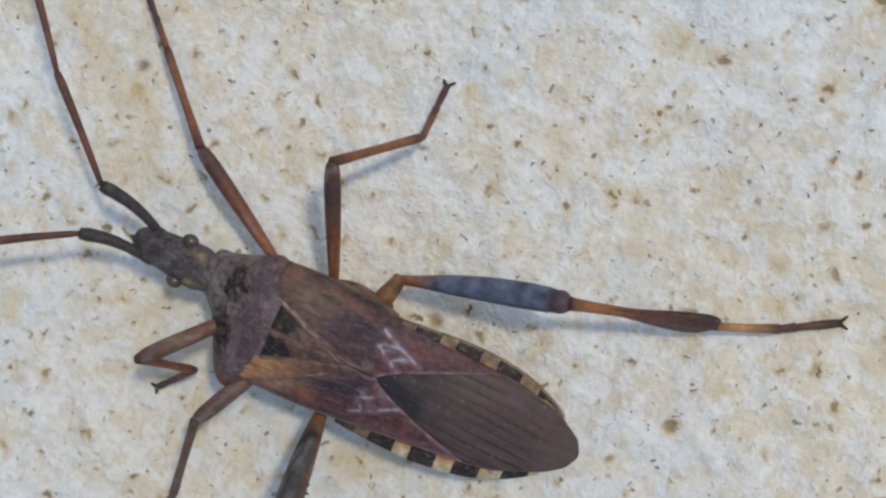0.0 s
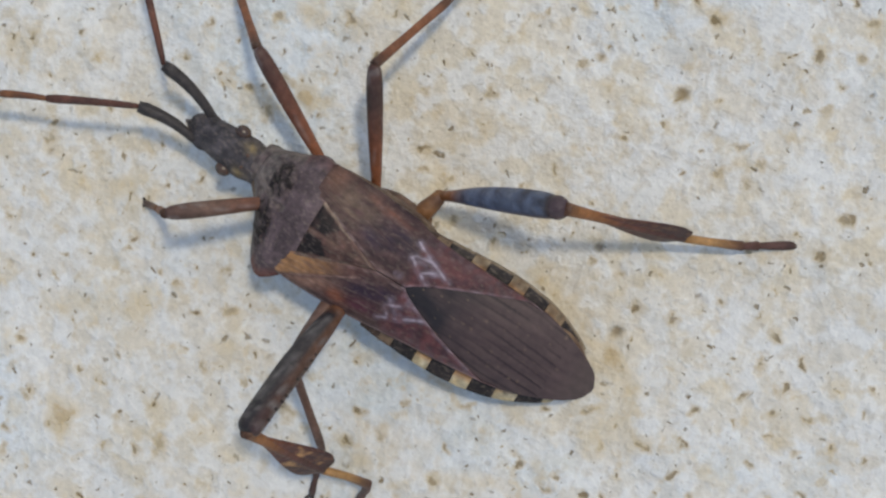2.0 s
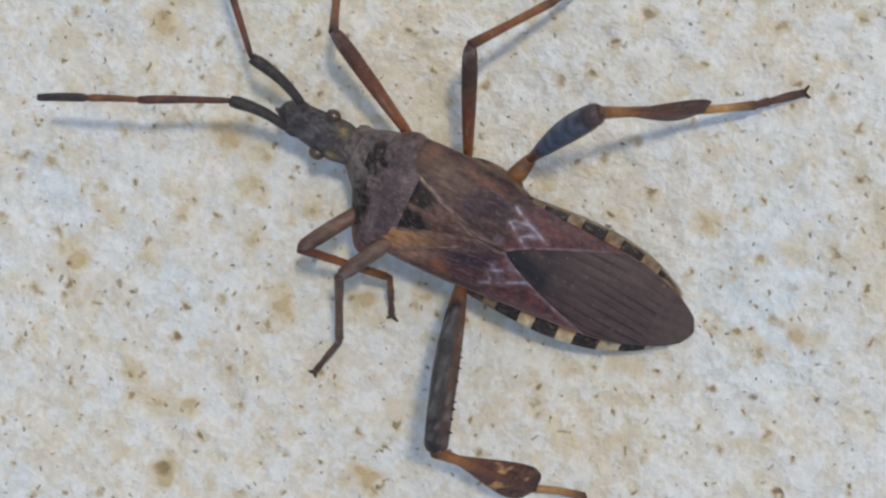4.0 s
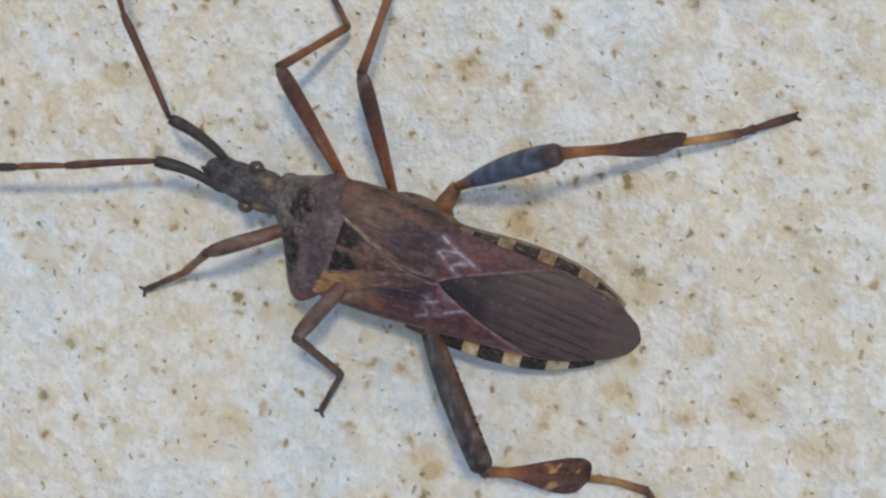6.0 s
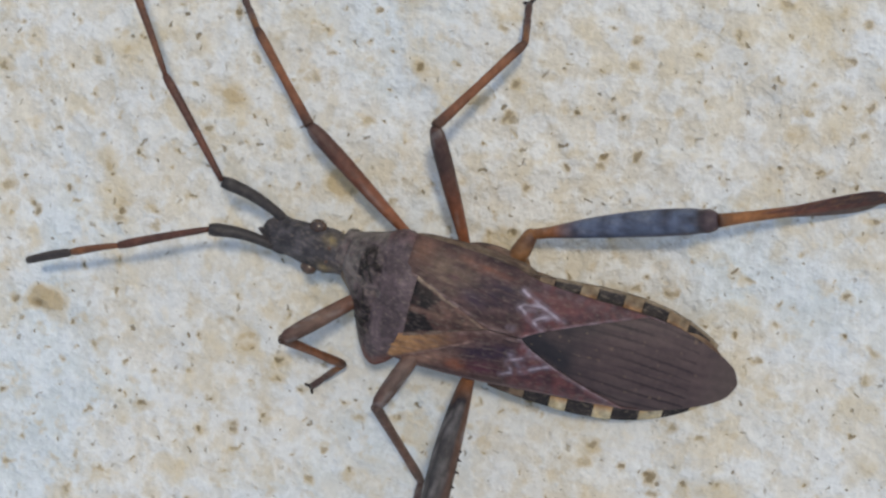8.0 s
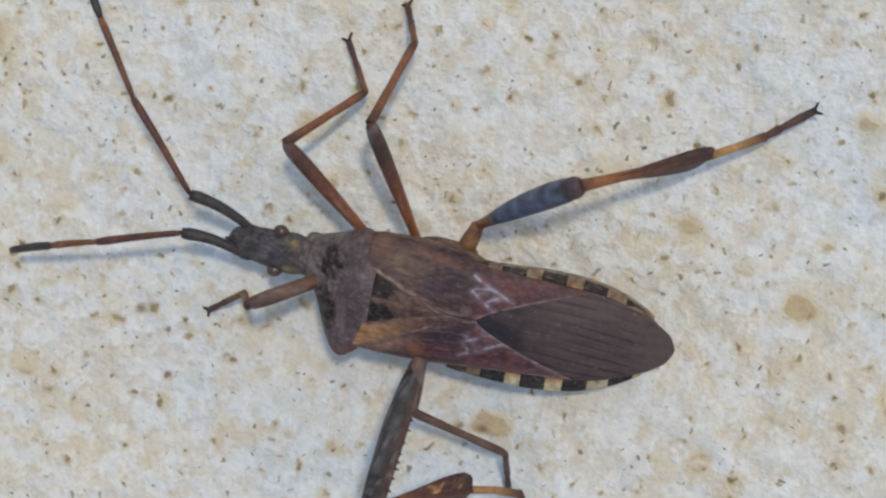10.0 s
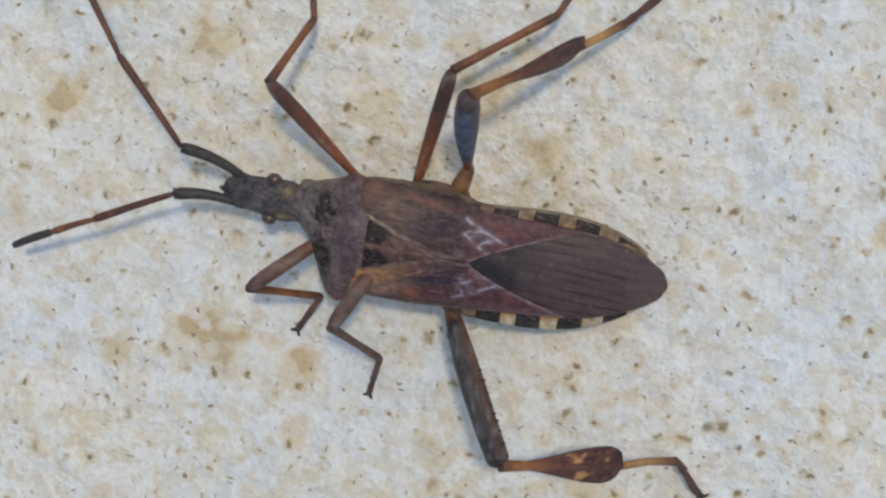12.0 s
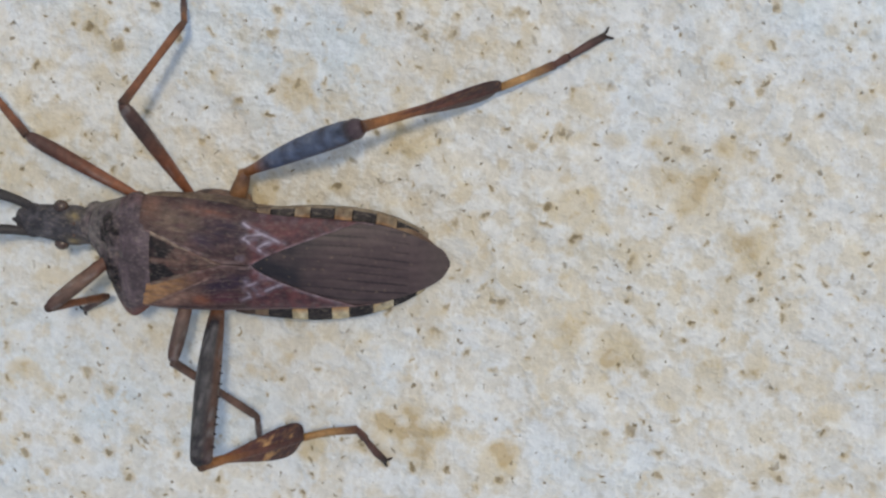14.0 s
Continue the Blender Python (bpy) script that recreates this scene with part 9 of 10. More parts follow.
    walk(middle_left[1], [
        (0, pose(0.005287, 0.004258, 0.004936, 0.0, 33.8, 86.8)),
        (0.3, pose(0.005117, 0.003350, 0.006253, -2.7, 54.2, 71.3)),
        (0.5, pose(0.004104, 0.003668, 0.006273, 4.6, 52.9, 111.0)),
        (0.6667, pose(0.002663, 0.004045, 0.006030, 0.0, 48.8, 124.0)),
        (0.8, pose(0.001473, 0.004453, 0.005966, -0.0, 44.7, 132.7)),
        (0.9, pose(0.003539, 0.004303, 0.006482, 0.0, 48.7, 100.7)),
        (1, pose(0.005410, 0.003176, 0.005636, 0.0, 43.5, 69.5)),
        (1.133, pose(0.004998, 0.003191, 0.005840, 1.0, 51.3, 84.2)),
        (1.3, pose(0.004649, 0.003330, 0.006272, 8.5, 57.5, 109.6)),
        (1.5, pose(0.003816, 0.003927, 0.006084, 3.1, 54.5, 115.4)),
        (1.8, pose(0.003276, 0.004135, 0.005391, -0.0, 41.5, 115.3)),
        (2, pose(0.002104, 0.004530, 0.005156, 0.0, 35.3, 125.8)),
        (2.133, pose(0.003555, 0.003991, 0.005916, 0.0, 48.7, 113.5)),
        (2.3, pose(0.005247, 0.003072, 0.006445, -15.2, 62.1, 85.7)),
        (2.5, pose(0.004798, 0.003314, 0.006446, 4.0, 61.6, 110.7)),
        (2.8, pose(0.004152, 0.003628, 0.006013, 1.7, 51.4, 130.8)),
        (3, pose(0.002875, 0.003891, 0.005847, 0.1, 49.6, 141.5)),
        (3.3, pose(0.005099, 0.003612, 0.005899, -8.4, 55.1, 102.6)),
        (3.5, pose(0.005919, 0.003184, 0.005920, -0.9, 50.5, 88.5)),
        (3.8, pose(0.004858, 0.003714, 0.005988, 0.0, 46.5, 93.6)),
        (4, pose(0.005086, 0.003571, 0.005781, 0.0, 43.6, 98.8)),
        (4.2, pose(0.003844, 0.004071, 0.005934, 0.0, 46.1, 114.3)),
        (4.5, pose(0.005099, 0.003612, 0.005899, -2.5, 55.1, 102.6)),
        (4.8, pose(0.005751, 0.003281, 0.005946, -0.2, 49.9, 89.5)),
        (5.1, pose(0.004973, 0.003644, 0.005886, 0.0, 45.1, 96.3)),
        (5.4, pose(0.005808, 0.003386, 0.005654, -0.2, 49.7, 70.1)),
        (5.7, pose(0.004928, 0.003079, 0.006204, 3.3, 56.9, 81.7)),
        (6, pose(0.004080, 0.003476, 0.006373, 16.6, 59.4, 117.6)),
        (6.3, pose(0.004864, 0.003591, 0.005696, 0.0, 45.0, 89.8)),
        (6.5, pose(0.006202, 0.003495, 0.005311, 0.0, 45.7, 65.6)),
        (6.8, pose(0.004928, 0.003079, 0.006204, 4.7, 56.9, 81.7)),
        (7, pose(0.004296, 0.003423, 0.006416, 14.9, 60.5, 108.1)),
        (7.3, pose(0.003862, 0.003524, 0.006321, 11.6, 57.6, 126.3)),
        (7.5, pose(0.003501, 0.003498, 0.006212, 3.9, 53.5, 138.3)),
        (7.8, pose(0.002252, 0.003600, 0.006242, 0.0, 45.6, 148.1)),
        (8, pose(0.004218, 0.003776, 0.005617, 0.0, 37.0, 118.2)),
        (8.1, pose(0.004873, 0.003341, 0.005718, 0.0, 44.9, 101.4)),
        (8.2, pose(0.005477, 0.003100, 0.005975, -0.1, 49.6, 80.5)),
        (8.5, pose(0.004007, 0.003493, 0.006357, 15.8, 58.9, 120.6)),
        (8.8, pose(0.003501, 0.003498, 0.006212, 5.5, 53.5, 138.3)),
        (9.1, pose(0.003233, 0.003755, 0.006027, 0.0, 42.3, 132.1)),
        (9.4, pose(0.004677, 0.003167, 0.006103, -5.1, 54.1, 103.0)),
        (9.533, pose(0.003938, 0.003581, 0.006050, 2.9, 53.9, 127.0)),
        (9.7, pose(0.003178, 0.003973, 0.005951, 0.0, 47.5, 153.1)),
        (10, pose(0.001626, 0.003980, 0.005201, 0.0, 32.4, 156.6)),
        (10.3, pose(0.001955, 0.004288, 0.004322, -0.0, 30.1, 162.3)),
        (10.37, pose(0.003149, 0.003980, 0.005133, 0.0, 41.1, 144.6)),
        (10.43, pose(0.004506, 0.003297, 0.005687, 0.0, 49.0, 118.0)),
        (10.5, pose(0.005112, 0.002942, 0.005880, -0.2, 49.7, 90.2)),
        (10.8, pose(0.003755, 0.003537, 0.006401, 15.1, 57.6, 135.4)),
        (10.9, pose(0.003131, 0.004097, 0.006040, 0.0, 47.5, 153.1)),
        (11, pose(0.002607, 0.004311, 0.005373, 0.0, 35.5, 164.7)),
        (11.3, pose(0.001174, 0.003751, 0.005048, 0.0, 30.7, 152.8)),
        (11.37, pose(0.002709, 0.003895, 0.005646, 0.0, 42.0, 131.0)),
        (11.43, pose(0.004545, 0.003663, 0.005837, 0.0, 48.0, 97.3)),
        (11.5, pose(0.005462, 0.003167, 0.005436, 0.0, 44.5, 67.5)),
        (11.8, pose(0.004964, 0.003072, 0.006423, 8.9, 57.7, 94.3)),
        (12, pose(0.004594, 0.003203, 0.006332, 9.6, 56.0, 121.3)),
        (12.3, pose(0.003595, 0.003628, 0.005406, 0.0, 39.8, 144.7)),
        (12.5, pose(0.002846, 0.003990, 0.005401, -0.0, 38.9, 148.7)),
        (12.8, pose(0.001997, 0.004175, 0.005302, 0.0, 28.9, 139.1)),
        (12.9, pose(0.003635, 0.003857, 0.005871, 0.0, 40.5, 118.6)),
        (13, pose(0.004885, 0.003185, 0.005755, 0.0, 47.2, 91.8)),
        (13.3, pose(0.004096, 0.003557, 0.005760, 0.0, 47.6, 127.8)),
        (13.5, pose(0.003096, 0.004000, 0.005201, -0.0, 37.3, 144.6)),
        (13.8, pose(0.001735, 0.004239, 0.004853, 0.0, 30.1, 153.4)),
        (14, pose(0.003183, 0.004367, 0.004863, 0.0, 26.9, 135.2)),
    ])
    walk(middle_left[2], [
        (0, pose(0.005508, 0.008164, 0.002314, 0.0, 29.1, 60.3)),
        (0.3, pose(0.006001, 0.005961, 0.002434, 0.0, 36.0, 60.6)),
        (0.5, pose(0.003085, 0.006321, 0.002518, 0.0, 36.9, 77.4)),
        (0.6667, pose(0.000932, 0.006616, 0.002483, 0.0, 38.2, 81.5)),
        (0.8, pose(-0.000796, 0.006912, 0.002652, 0.0, 39.2, 84.8)),
        (0.9, pose(0.002959, 0.007357, 0.002943, 0.0, 37.0, 74.2)),
        (1, pose(0.006606, 0.006375, 0.002393, 0.0, 34.0, 64.4)),
        (1.133, pose(0.005294, 0.006118, 0.002161, 0.0, 31.5, 67.0)),
        (1.3, pose(0.003800, 0.005717, 0.002302, 0.0, 32.8, 70.2)),
        (1.5, pose(0.002644, 0.006396, 0.002248, 0.0, 30.2, 76.0)),
        (1.8, pose(0.001769, 0.007325, 0.002270, 0.0, 29.0, 81.7)),
        (2, pose(-0.000143, 0.007648, 0.002432, -0.0, 32.3, 98.6)),
        (2.133, pose(0.002318, 0.006842, 0.002377, 0.0, 33.7, 84.9)),
        (2.3, pose(0.005411, 0.005270, 0.002282, 0.0, 33.3, 67.6)),
        (2.5, pose(0.004006, 0.005409, 0.002302, 0.0, 33.4, 71.9)),
        (2.8, pose(0.002231, 0.005852, 0.002333, 0.0, 33.2, 78.9)),
        (3, pose(0.000486, 0.005789, 0.002260, 0.0, 31.4, 91.6)),
        (3.3, pose(0.004511, 0.006245, 0.002038, 0.0, 25.6, 83.3)),
        (3.5, pose(0.005994, 0.006176, 0.002283, 0.0, 31.5, 72.8)),
        (3.8, pose(0.004653, 0.006952, 0.002574, 0.0, 37.3, 69.7)),
        (4, pose(0.004566, 0.006940, 0.002530, 0.0, 36.2, 73.4)),
        (4.2, pose(0.002498, 0.007049, 0.002541, 0.0, 36.0, 87.9)),
        (4.5, pose(0.004511, 0.006245, 0.002038, 0.0, 25.6, 83.3)),
        (4.8, pose(0.005780, 0.006316, 0.002345, 0.0, 32.8, 72.3)),
        (5.1, pose(0.004610, 0.006950, 0.002551, 0.0, 36.7, 71.6)),
        (5.4, pose(0.006848, 0.006253, 0.002064, 0.0, 26.7, 60.0)),
        (5.7, pose(0.005300, 0.005622, 0.002257, 0.0, 32.0, 67.0)),
        (6, pose(0.002969, 0.005600, 0.002318, 0.0, 33.4, 72.6)),
        (6.3, pose(0.004879, 0.006923, 0.002367, 0.0, 32.3, 69.1)),
        (6.5, pose(0.007564, 0.006490, 0.001941, 0.0, 23.7, 56.7)),
        (6.8, pose(0.005300, 0.005622, 0.002257, 0.0, 32.0, 67.0)),
        (7, pose(0.003575, 0.005624, 0.002315, 0.0, 33.3, 70.1)),
        (7.3, pose(0.002369, 0.005555, 0.002342, -0.0, 34.0, 75.0)),
        (7.5, pose(0.001412, 0.005361, 0.002424, 0.0, 36.3, 85.8)),
        (7.8, pose(-0.000543, 0.005340, 0.002875, -0.0, 49.1, 92.6)),
        (8, pose(0.002442, 0.007092, 0.002782, 0.0, 42.4, 82.4)),
        (8.1, pose(0.004214, 0.006614, 0.002395, -0.0, 36.3, 78.1)),
        (8.2, pose(0.005980, 0.006110, 0.002387, -0.0, 34.1, 74.3)),
        (8.5, pose(0.002768, 0.005587, 0.002324, 0.0, 33.5, 73.4)),
        (8.8, pose(0.001412, 0.005361, 0.002424, 0.0, 36.3, 85.8)),
        (9.1, pose(0.000897, 0.006339, 0.002856, 0.0, 46.2, 87.2)),
        (9.4, pose(0.004055, 0.005857, 0.002288, 0.0, 32.3, 70.0)),
        (9.533, pose(0.002268, 0.005798, 0.002246, 0.0, 34.9, 76.7)),
        (9.7, pose(0.000337, 0.005413, 0.002481, 0.0, 37.6, 85.7)),
        (10, pose(-0.002022, 0.005560, 0.002676, 0.0, 42.6, 97.0)),
        (10.3, pose(-0.001927, 0.005527, 0.001961, 0.0, 25.6, 120.3)),
        (10.37, pose(0.000255, 0.006037, 0.002038, 0.0, 30.4, 103.4)),
        (10.43, pose(0.003053, 0.006027, 0.002135, 0.0, 30.8, 83.6)),
        (10.5, pose(0.005102, 0.005991, 0.002290, 0.0, 32.2, 65.0)),
        (10.8, pose(0.001957, 0.005308, 0.002425, -0.0, 36.4, 80.8)),
        (10.9, pose(0.000290, 0.005537, 0.002570, 0.0, 39.3, 85.6)),
        (11, pose(-0.001091, 0.005326, 0.002638, 0.0, 42.0, 91.0)),
        (11.3, pose(-0.002428, 0.005604, 0.002643, 0.0, 41.7, 99.9)),
        (11.37, pose(0.000411, 0.006538, 0.002496, -0.0, 38.6, 86.1)),
        (11.43, pose(0.004146, 0.006792, 0.002338, 0.0, 33.9, 73.2)),
        (11.5, pose(0.006748, 0.006269, 0.002133, 0.0, 28.2, 62.2)),
        (11.8, pose(0.004777, 0.005580, 0.002441, 0.0, 36.6, 67.6)),
        (12, pose(0.003227, 0.005455, 0.002428, 0.0, 36.3, 76.6)),
        (12.3, pose(0.000644, 0.005718, 0.002388, 0.0, 34.7, 87.2)),
        (12.5, pose(-0.000286, 0.005895, 0.002444, 0.0, 35.8, 89.8)),
        (12.8, pose(-0.001121, 0.006875, 0.003028, 0.2, 50.4, 96.7)),
        (12.9, pose(0.001918, 0.007002, 0.002815, 0.0, 41.4, 84.4)),
        (13, pose(0.004783, 0.006381, 0.002298, 0.0, 31.4, 75.1)),
        (13.3, pose(0.002148, 0.006066, 0.002282, 0.0, 31.5, 82.4)),
        (13.5, pose(0.000041, 0.006173, 0.002350, 0.0, 33.0, 82.3)),
        (13.8, pose(-0.001907, 0.006066, 0.002491, 0.0, 36.6, 90.9)),
        (14, pose(0.000204, 0.007330, 0.002735, 0.0, 40.6, 80.3)),
    ])
    walk(hind_left[0], [
        (0, pose(0.001555, 0.001749, 0.002964, -0.3, -35.2, 102.3)),
        (0.06667, pose(0.001520, 0.001741, 0.002964, -1.9, -35.2, 104.0)),
        (0.1333, pose(0.001438, 0.001717, 0.002964, -2.6, -35.2, 108.0)),
        (0.1667, pose(0.001398, 0.001703, 0.002964, -2.4, -35.2, 110.0)),
        (0.2333, pose(0.001337, 0.001740, 0.002805, 0.7, -28.8, 112.0)),
        (0.3, pose(0.001434, 0.001288, 0.002731, 3.8, -37.3, 117.5)),
        (0.4, pose(0.001197, 0.001535, 0.002622, 2.7, -24.2, 122.2)),
        (0.5, pose(0.000800, 0.001972, 0.002484, 1.4, -12.4, 125.6)),
        (0.6, pose(0.001078, 0.001888, 0.002843, 2.3, -26.0, 118.9)),
        (0.7, pose(0.001475, 0.001582, 0.003032, 1.9, -40.6, 108.4)),
        (0.8, pose(0.001777, 0.001446, 0.003293, 10.5, -53.1, 92.6)),
        (1, pose(0.001487, 0.001413, 0.003107, -0.2, -47.5, 111.0)),
        (1.3, pose(0.000821, 0.001761, 0.003554, 5.8, -42.8, 129.5)),
        (1.5, pose(0.000576, 0.001887, 0.003600, 6.3, -39.4, 132.9)),
        (1.667, pose(0.000558, 0.002082, 0.003572, 4.6, -36.6, 129.4)),
        (1.8, pose(0.001281, 0.001315, 0.002692, 4.6, -32.4, 125.0)),
        (1.9, pose(0.001555, 0.001197, 0.002765, 6.3, -43.7, 112.1)),
        (2, pose(0.001747, 0.001458, 0.003294, 14.9, -52.7, 94.4)),
        (2.3, pose(0.001039, 0.001786, 0.003546, 3.3, -44.7, 122.2)),
        (2.4, pose(0.000879, 0.002000, 0.003462, 4.4, -38.3, 122.9)),
        (2.5, pose(0.001259, 0.001417, 0.002687, 3.7, -29.7, 122.8)),
        (2.8, pose(0.001037, 0.001366, 0.002718, 5.0, -28.7, 133.8)),
        (2.9, pose(0.001444, 0.001415, 0.002936, 5.0, -41.6, 113.3)),
        (3, pose(0.001867, 0.001167, 0.002779, 8.7, -47.7, 85.3)),
        (3.3, pose(0.001661, 0.001430, 0.003143, -2.9, -49.4, 100.1)),
        (3.5, pose(0.001393, 0.001552, 0.003224, -1.7, -45.9, 113.0)),
        (3.8, pose(0.001345, 0.001535, 0.002971, 3.4, -38.6, 115.6)),
        (4, pose(0.001264, 0.001680, 0.003166, 3.6, -40.3, 116.1)),
        (4.1, pose(0.001099, 0.001760, 0.003098, 4.0, -35.4, 120.7)),
        (4.2, pose(0.001111, 0.001571, 0.002805, 3.8, -29.6, 124.7)),
        (4.333, pose(0.001374, 0.001469, 0.002926, 3.6, -39.0, 115.8)),
        (4.5, pose(0.001661, 0.001430, 0.003143, 9.0, -49.4, 100.1)),
        (4.8, pose(0.001383, 0.001552, 0.003182, 2.3, -44.8, 113.4)),
        (5.1, pose(0.001304, 0.001609, 0.003068, 3.5, -39.5, 115.8)),
        (5.4, pose(0.001285, 0.001319, 0.002913, 6.2, -41.0, 124.7)),
        (5.7, pose(0.001453, 0.000985, 0.002628, 7.9, -43.0, 129.9)),
        (5.867, pose(0.001284, 0.001066, 0.002591, 6.7, -33.5, 136.0)),
        (6, pose(0.001109, 0.001158, 0.002567, 5.2, -26.6, 139.4)),
        (6.133, pose(0.001275, 0.001213, 0.002727, 6.4, -36.2, 129.3)),
        (6.3, pose(0.001355, 0.001622, 0.003327, 9.3, -46.4, 113.3)),
        (6.5, pose(0.001217, 0.001497, 0.003041, 5.2, -40.0, 122.4)),
        (6.8, pose(0.001453, 0.000985, 0.002628, 7.6, -43.0, 129.9)),
        (7, pose(0.001253, 0.001032, 0.002580, 7.0, -33.0, 139.5)),
        (7.3, pose(0.000981, 0.001275, 0.002510, 3.8, -20.3, 139.1)),
        (7.4, pose(0.001199, 0.001162, 0.002693, 6.7, -34.3, 135.3)),
        (7.5, pose(0.001529, 0.000906, 0.002594, 11.4, -47.2, 129.1)),
        (7.567, pose(0.001450, 0.001320, 0.002755, 3.9, -37.5, 115.5)),
        (7.667, pose(0.001539, 0.001745, 0.002964, -2.7, -35.2, 103.1)),
        (7.733, pose(0.001677, 0.001769, 0.002964, -2.6, -35.2, 96.5)),
        (7.8, pose(0.001784, 0.001777, 0.002964, -0.8, -35.2, 91.6)),
        (8, pose(0.001671, 0.001768, 0.002964, -2.0, -35.2, 96.9)),
        (8.2, pose(0.001583, 0.001755, 0.002964, -2.0, -35.2, 101.0)),
        (8.3, pose(0.001287, 0.001657, 0.002964, -3.2, -35.2, 115.6)),
        (8.4, pose(0.001001, 0.001466, 0.002964, -1.9, -35.2, 131.7)),
        (8.5, pose(0.001064, 0.001199, 0.002552, 4.8, -24.5, 139.3)),
        (8.667, pose(0.001282, 0.001093, 0.002688, 7.6, -37.7, 134.6)),
        (8.8, pose(0.001529, 0.000906, 0.002594, 11.4, -47.2, 129.1)),
        (8.867, pose(0.001445, 0.001314, 0.002752, 4.0, -37.5, 116.0)),
        (8.933, pose(0.001494, 0.001880, 0.002687, 0.6, -23.2, 103.7)),
        (9.033, pose(0.001680, 0.001769, 0.002964, -2.1, -35.2, 96.4)),
        (9.1, pose(0.001771, 0.001776, 0.002964, -0.9, -35.2, 92.1)),
        (9.2, pose(0.001624, 0.001762, 0.002964, -2.5, -35.2, 99.0)),
        (9.3, pose(0.001481, 0.001880, 0.002730, -0.3, -24.7, 104.2)),
        (9.4, pose(0.001225, 0.001803, 0.003177, 3.0, -37.9, 115.3)),
        (9.7, pose(0.001431, 0.001844, 0.003181, 0.6, -38.7, 106.6)),
        (10, pose(0.001822, 0.001453, 0.003035, 1.7, -46.0, 89.7)),
        (10.3, pose(0.001784, 0.001558, 0.003191, -2.5, -47.3, 91.9)),
        (10.5, pose(0.001429, 0.001667, 0.003181, -0.2, -42.4, 109.2)),
        (10.8, pose(0.000795, 0.002010, 0.003046, 3.3, -28.0, 125.0)),
        (10.9, pose(0.001373, 0.001965, 0.003280, 0.1, -38.5, 107.4)),
        (11, pose(0.001956, 0.001464, 0.003019, -0.6, -44.9, 81.4)),
        (11.3, pose(0.001756, 0.001442, 0.003035, -6.0, -46.3, 93.9)),
        (11.5, pose(0.001556, 0.001636, 0.002910, 0.2, -36.0, 103.6)),
        (11.8, pose(0.001219, 0.001826, 0.002836, 2.0, -27.6, 115.1)),
        (12, pose(0.001084, 0.001589, 0.002784, 3.6, -28.3, 125.2)),
        (12.13, pose(0.000966, 0.001640, 0.002673, 3.1, -22.5, 128.0)),
        (12.3, pose(0.000965, 0.001538, 0.002457, 2.2, -15.3, 130.8)),
        (12.4, pose(0.001374, 0.001536, 0.002821, 3.0, -33.7, 114.2)),
        (12.5, pose(0.001824, 0.001359, 0.002973, 7.0, -47.2, 89.5)),
        (12.6, pose(0.001832, 0.001906, 0.002927, -2.4, -31.4, 89.3)),
        (12.7, pose(0.001729, 0.001774, 0.002964, -2.8, -35.2, 94.1)),
        (12.8, pose(0.001620, 0.001761, 0.002964, -2.7, -35.2, 99.3)),
        (13, pose(0.001466, 0.001726, 0.002964, -3.7, -35.2, 106.7)),
        (13.1, pose(0.001351, 0.001685, 0.002964, -3.1, -35.2, 112.4)),
        (13.2, pose(0.001251, 0.001704, 0.002755, 1.6, -27.0, 116.2)),
        (13.3, pose(0.000789, 0.001834, 0.003376, 5.5, -37.8, 128.7)),
        (13.5, pose(0.000988, 0.001776, 0.002726, 2.7, -23.0, 124.1)),
        (13.67, pose(0.001423, 0.001683, 0.002971, 1.6, -36.0, 109.2)),
        (13.8, pose(0.001767, 0.001472, 0.002996, 1.0, -44.2, 93.1)),
        (14, pose(0.001699, 0.001520, 0.002941, -1.7, -40.8, 96.9)),
    ])
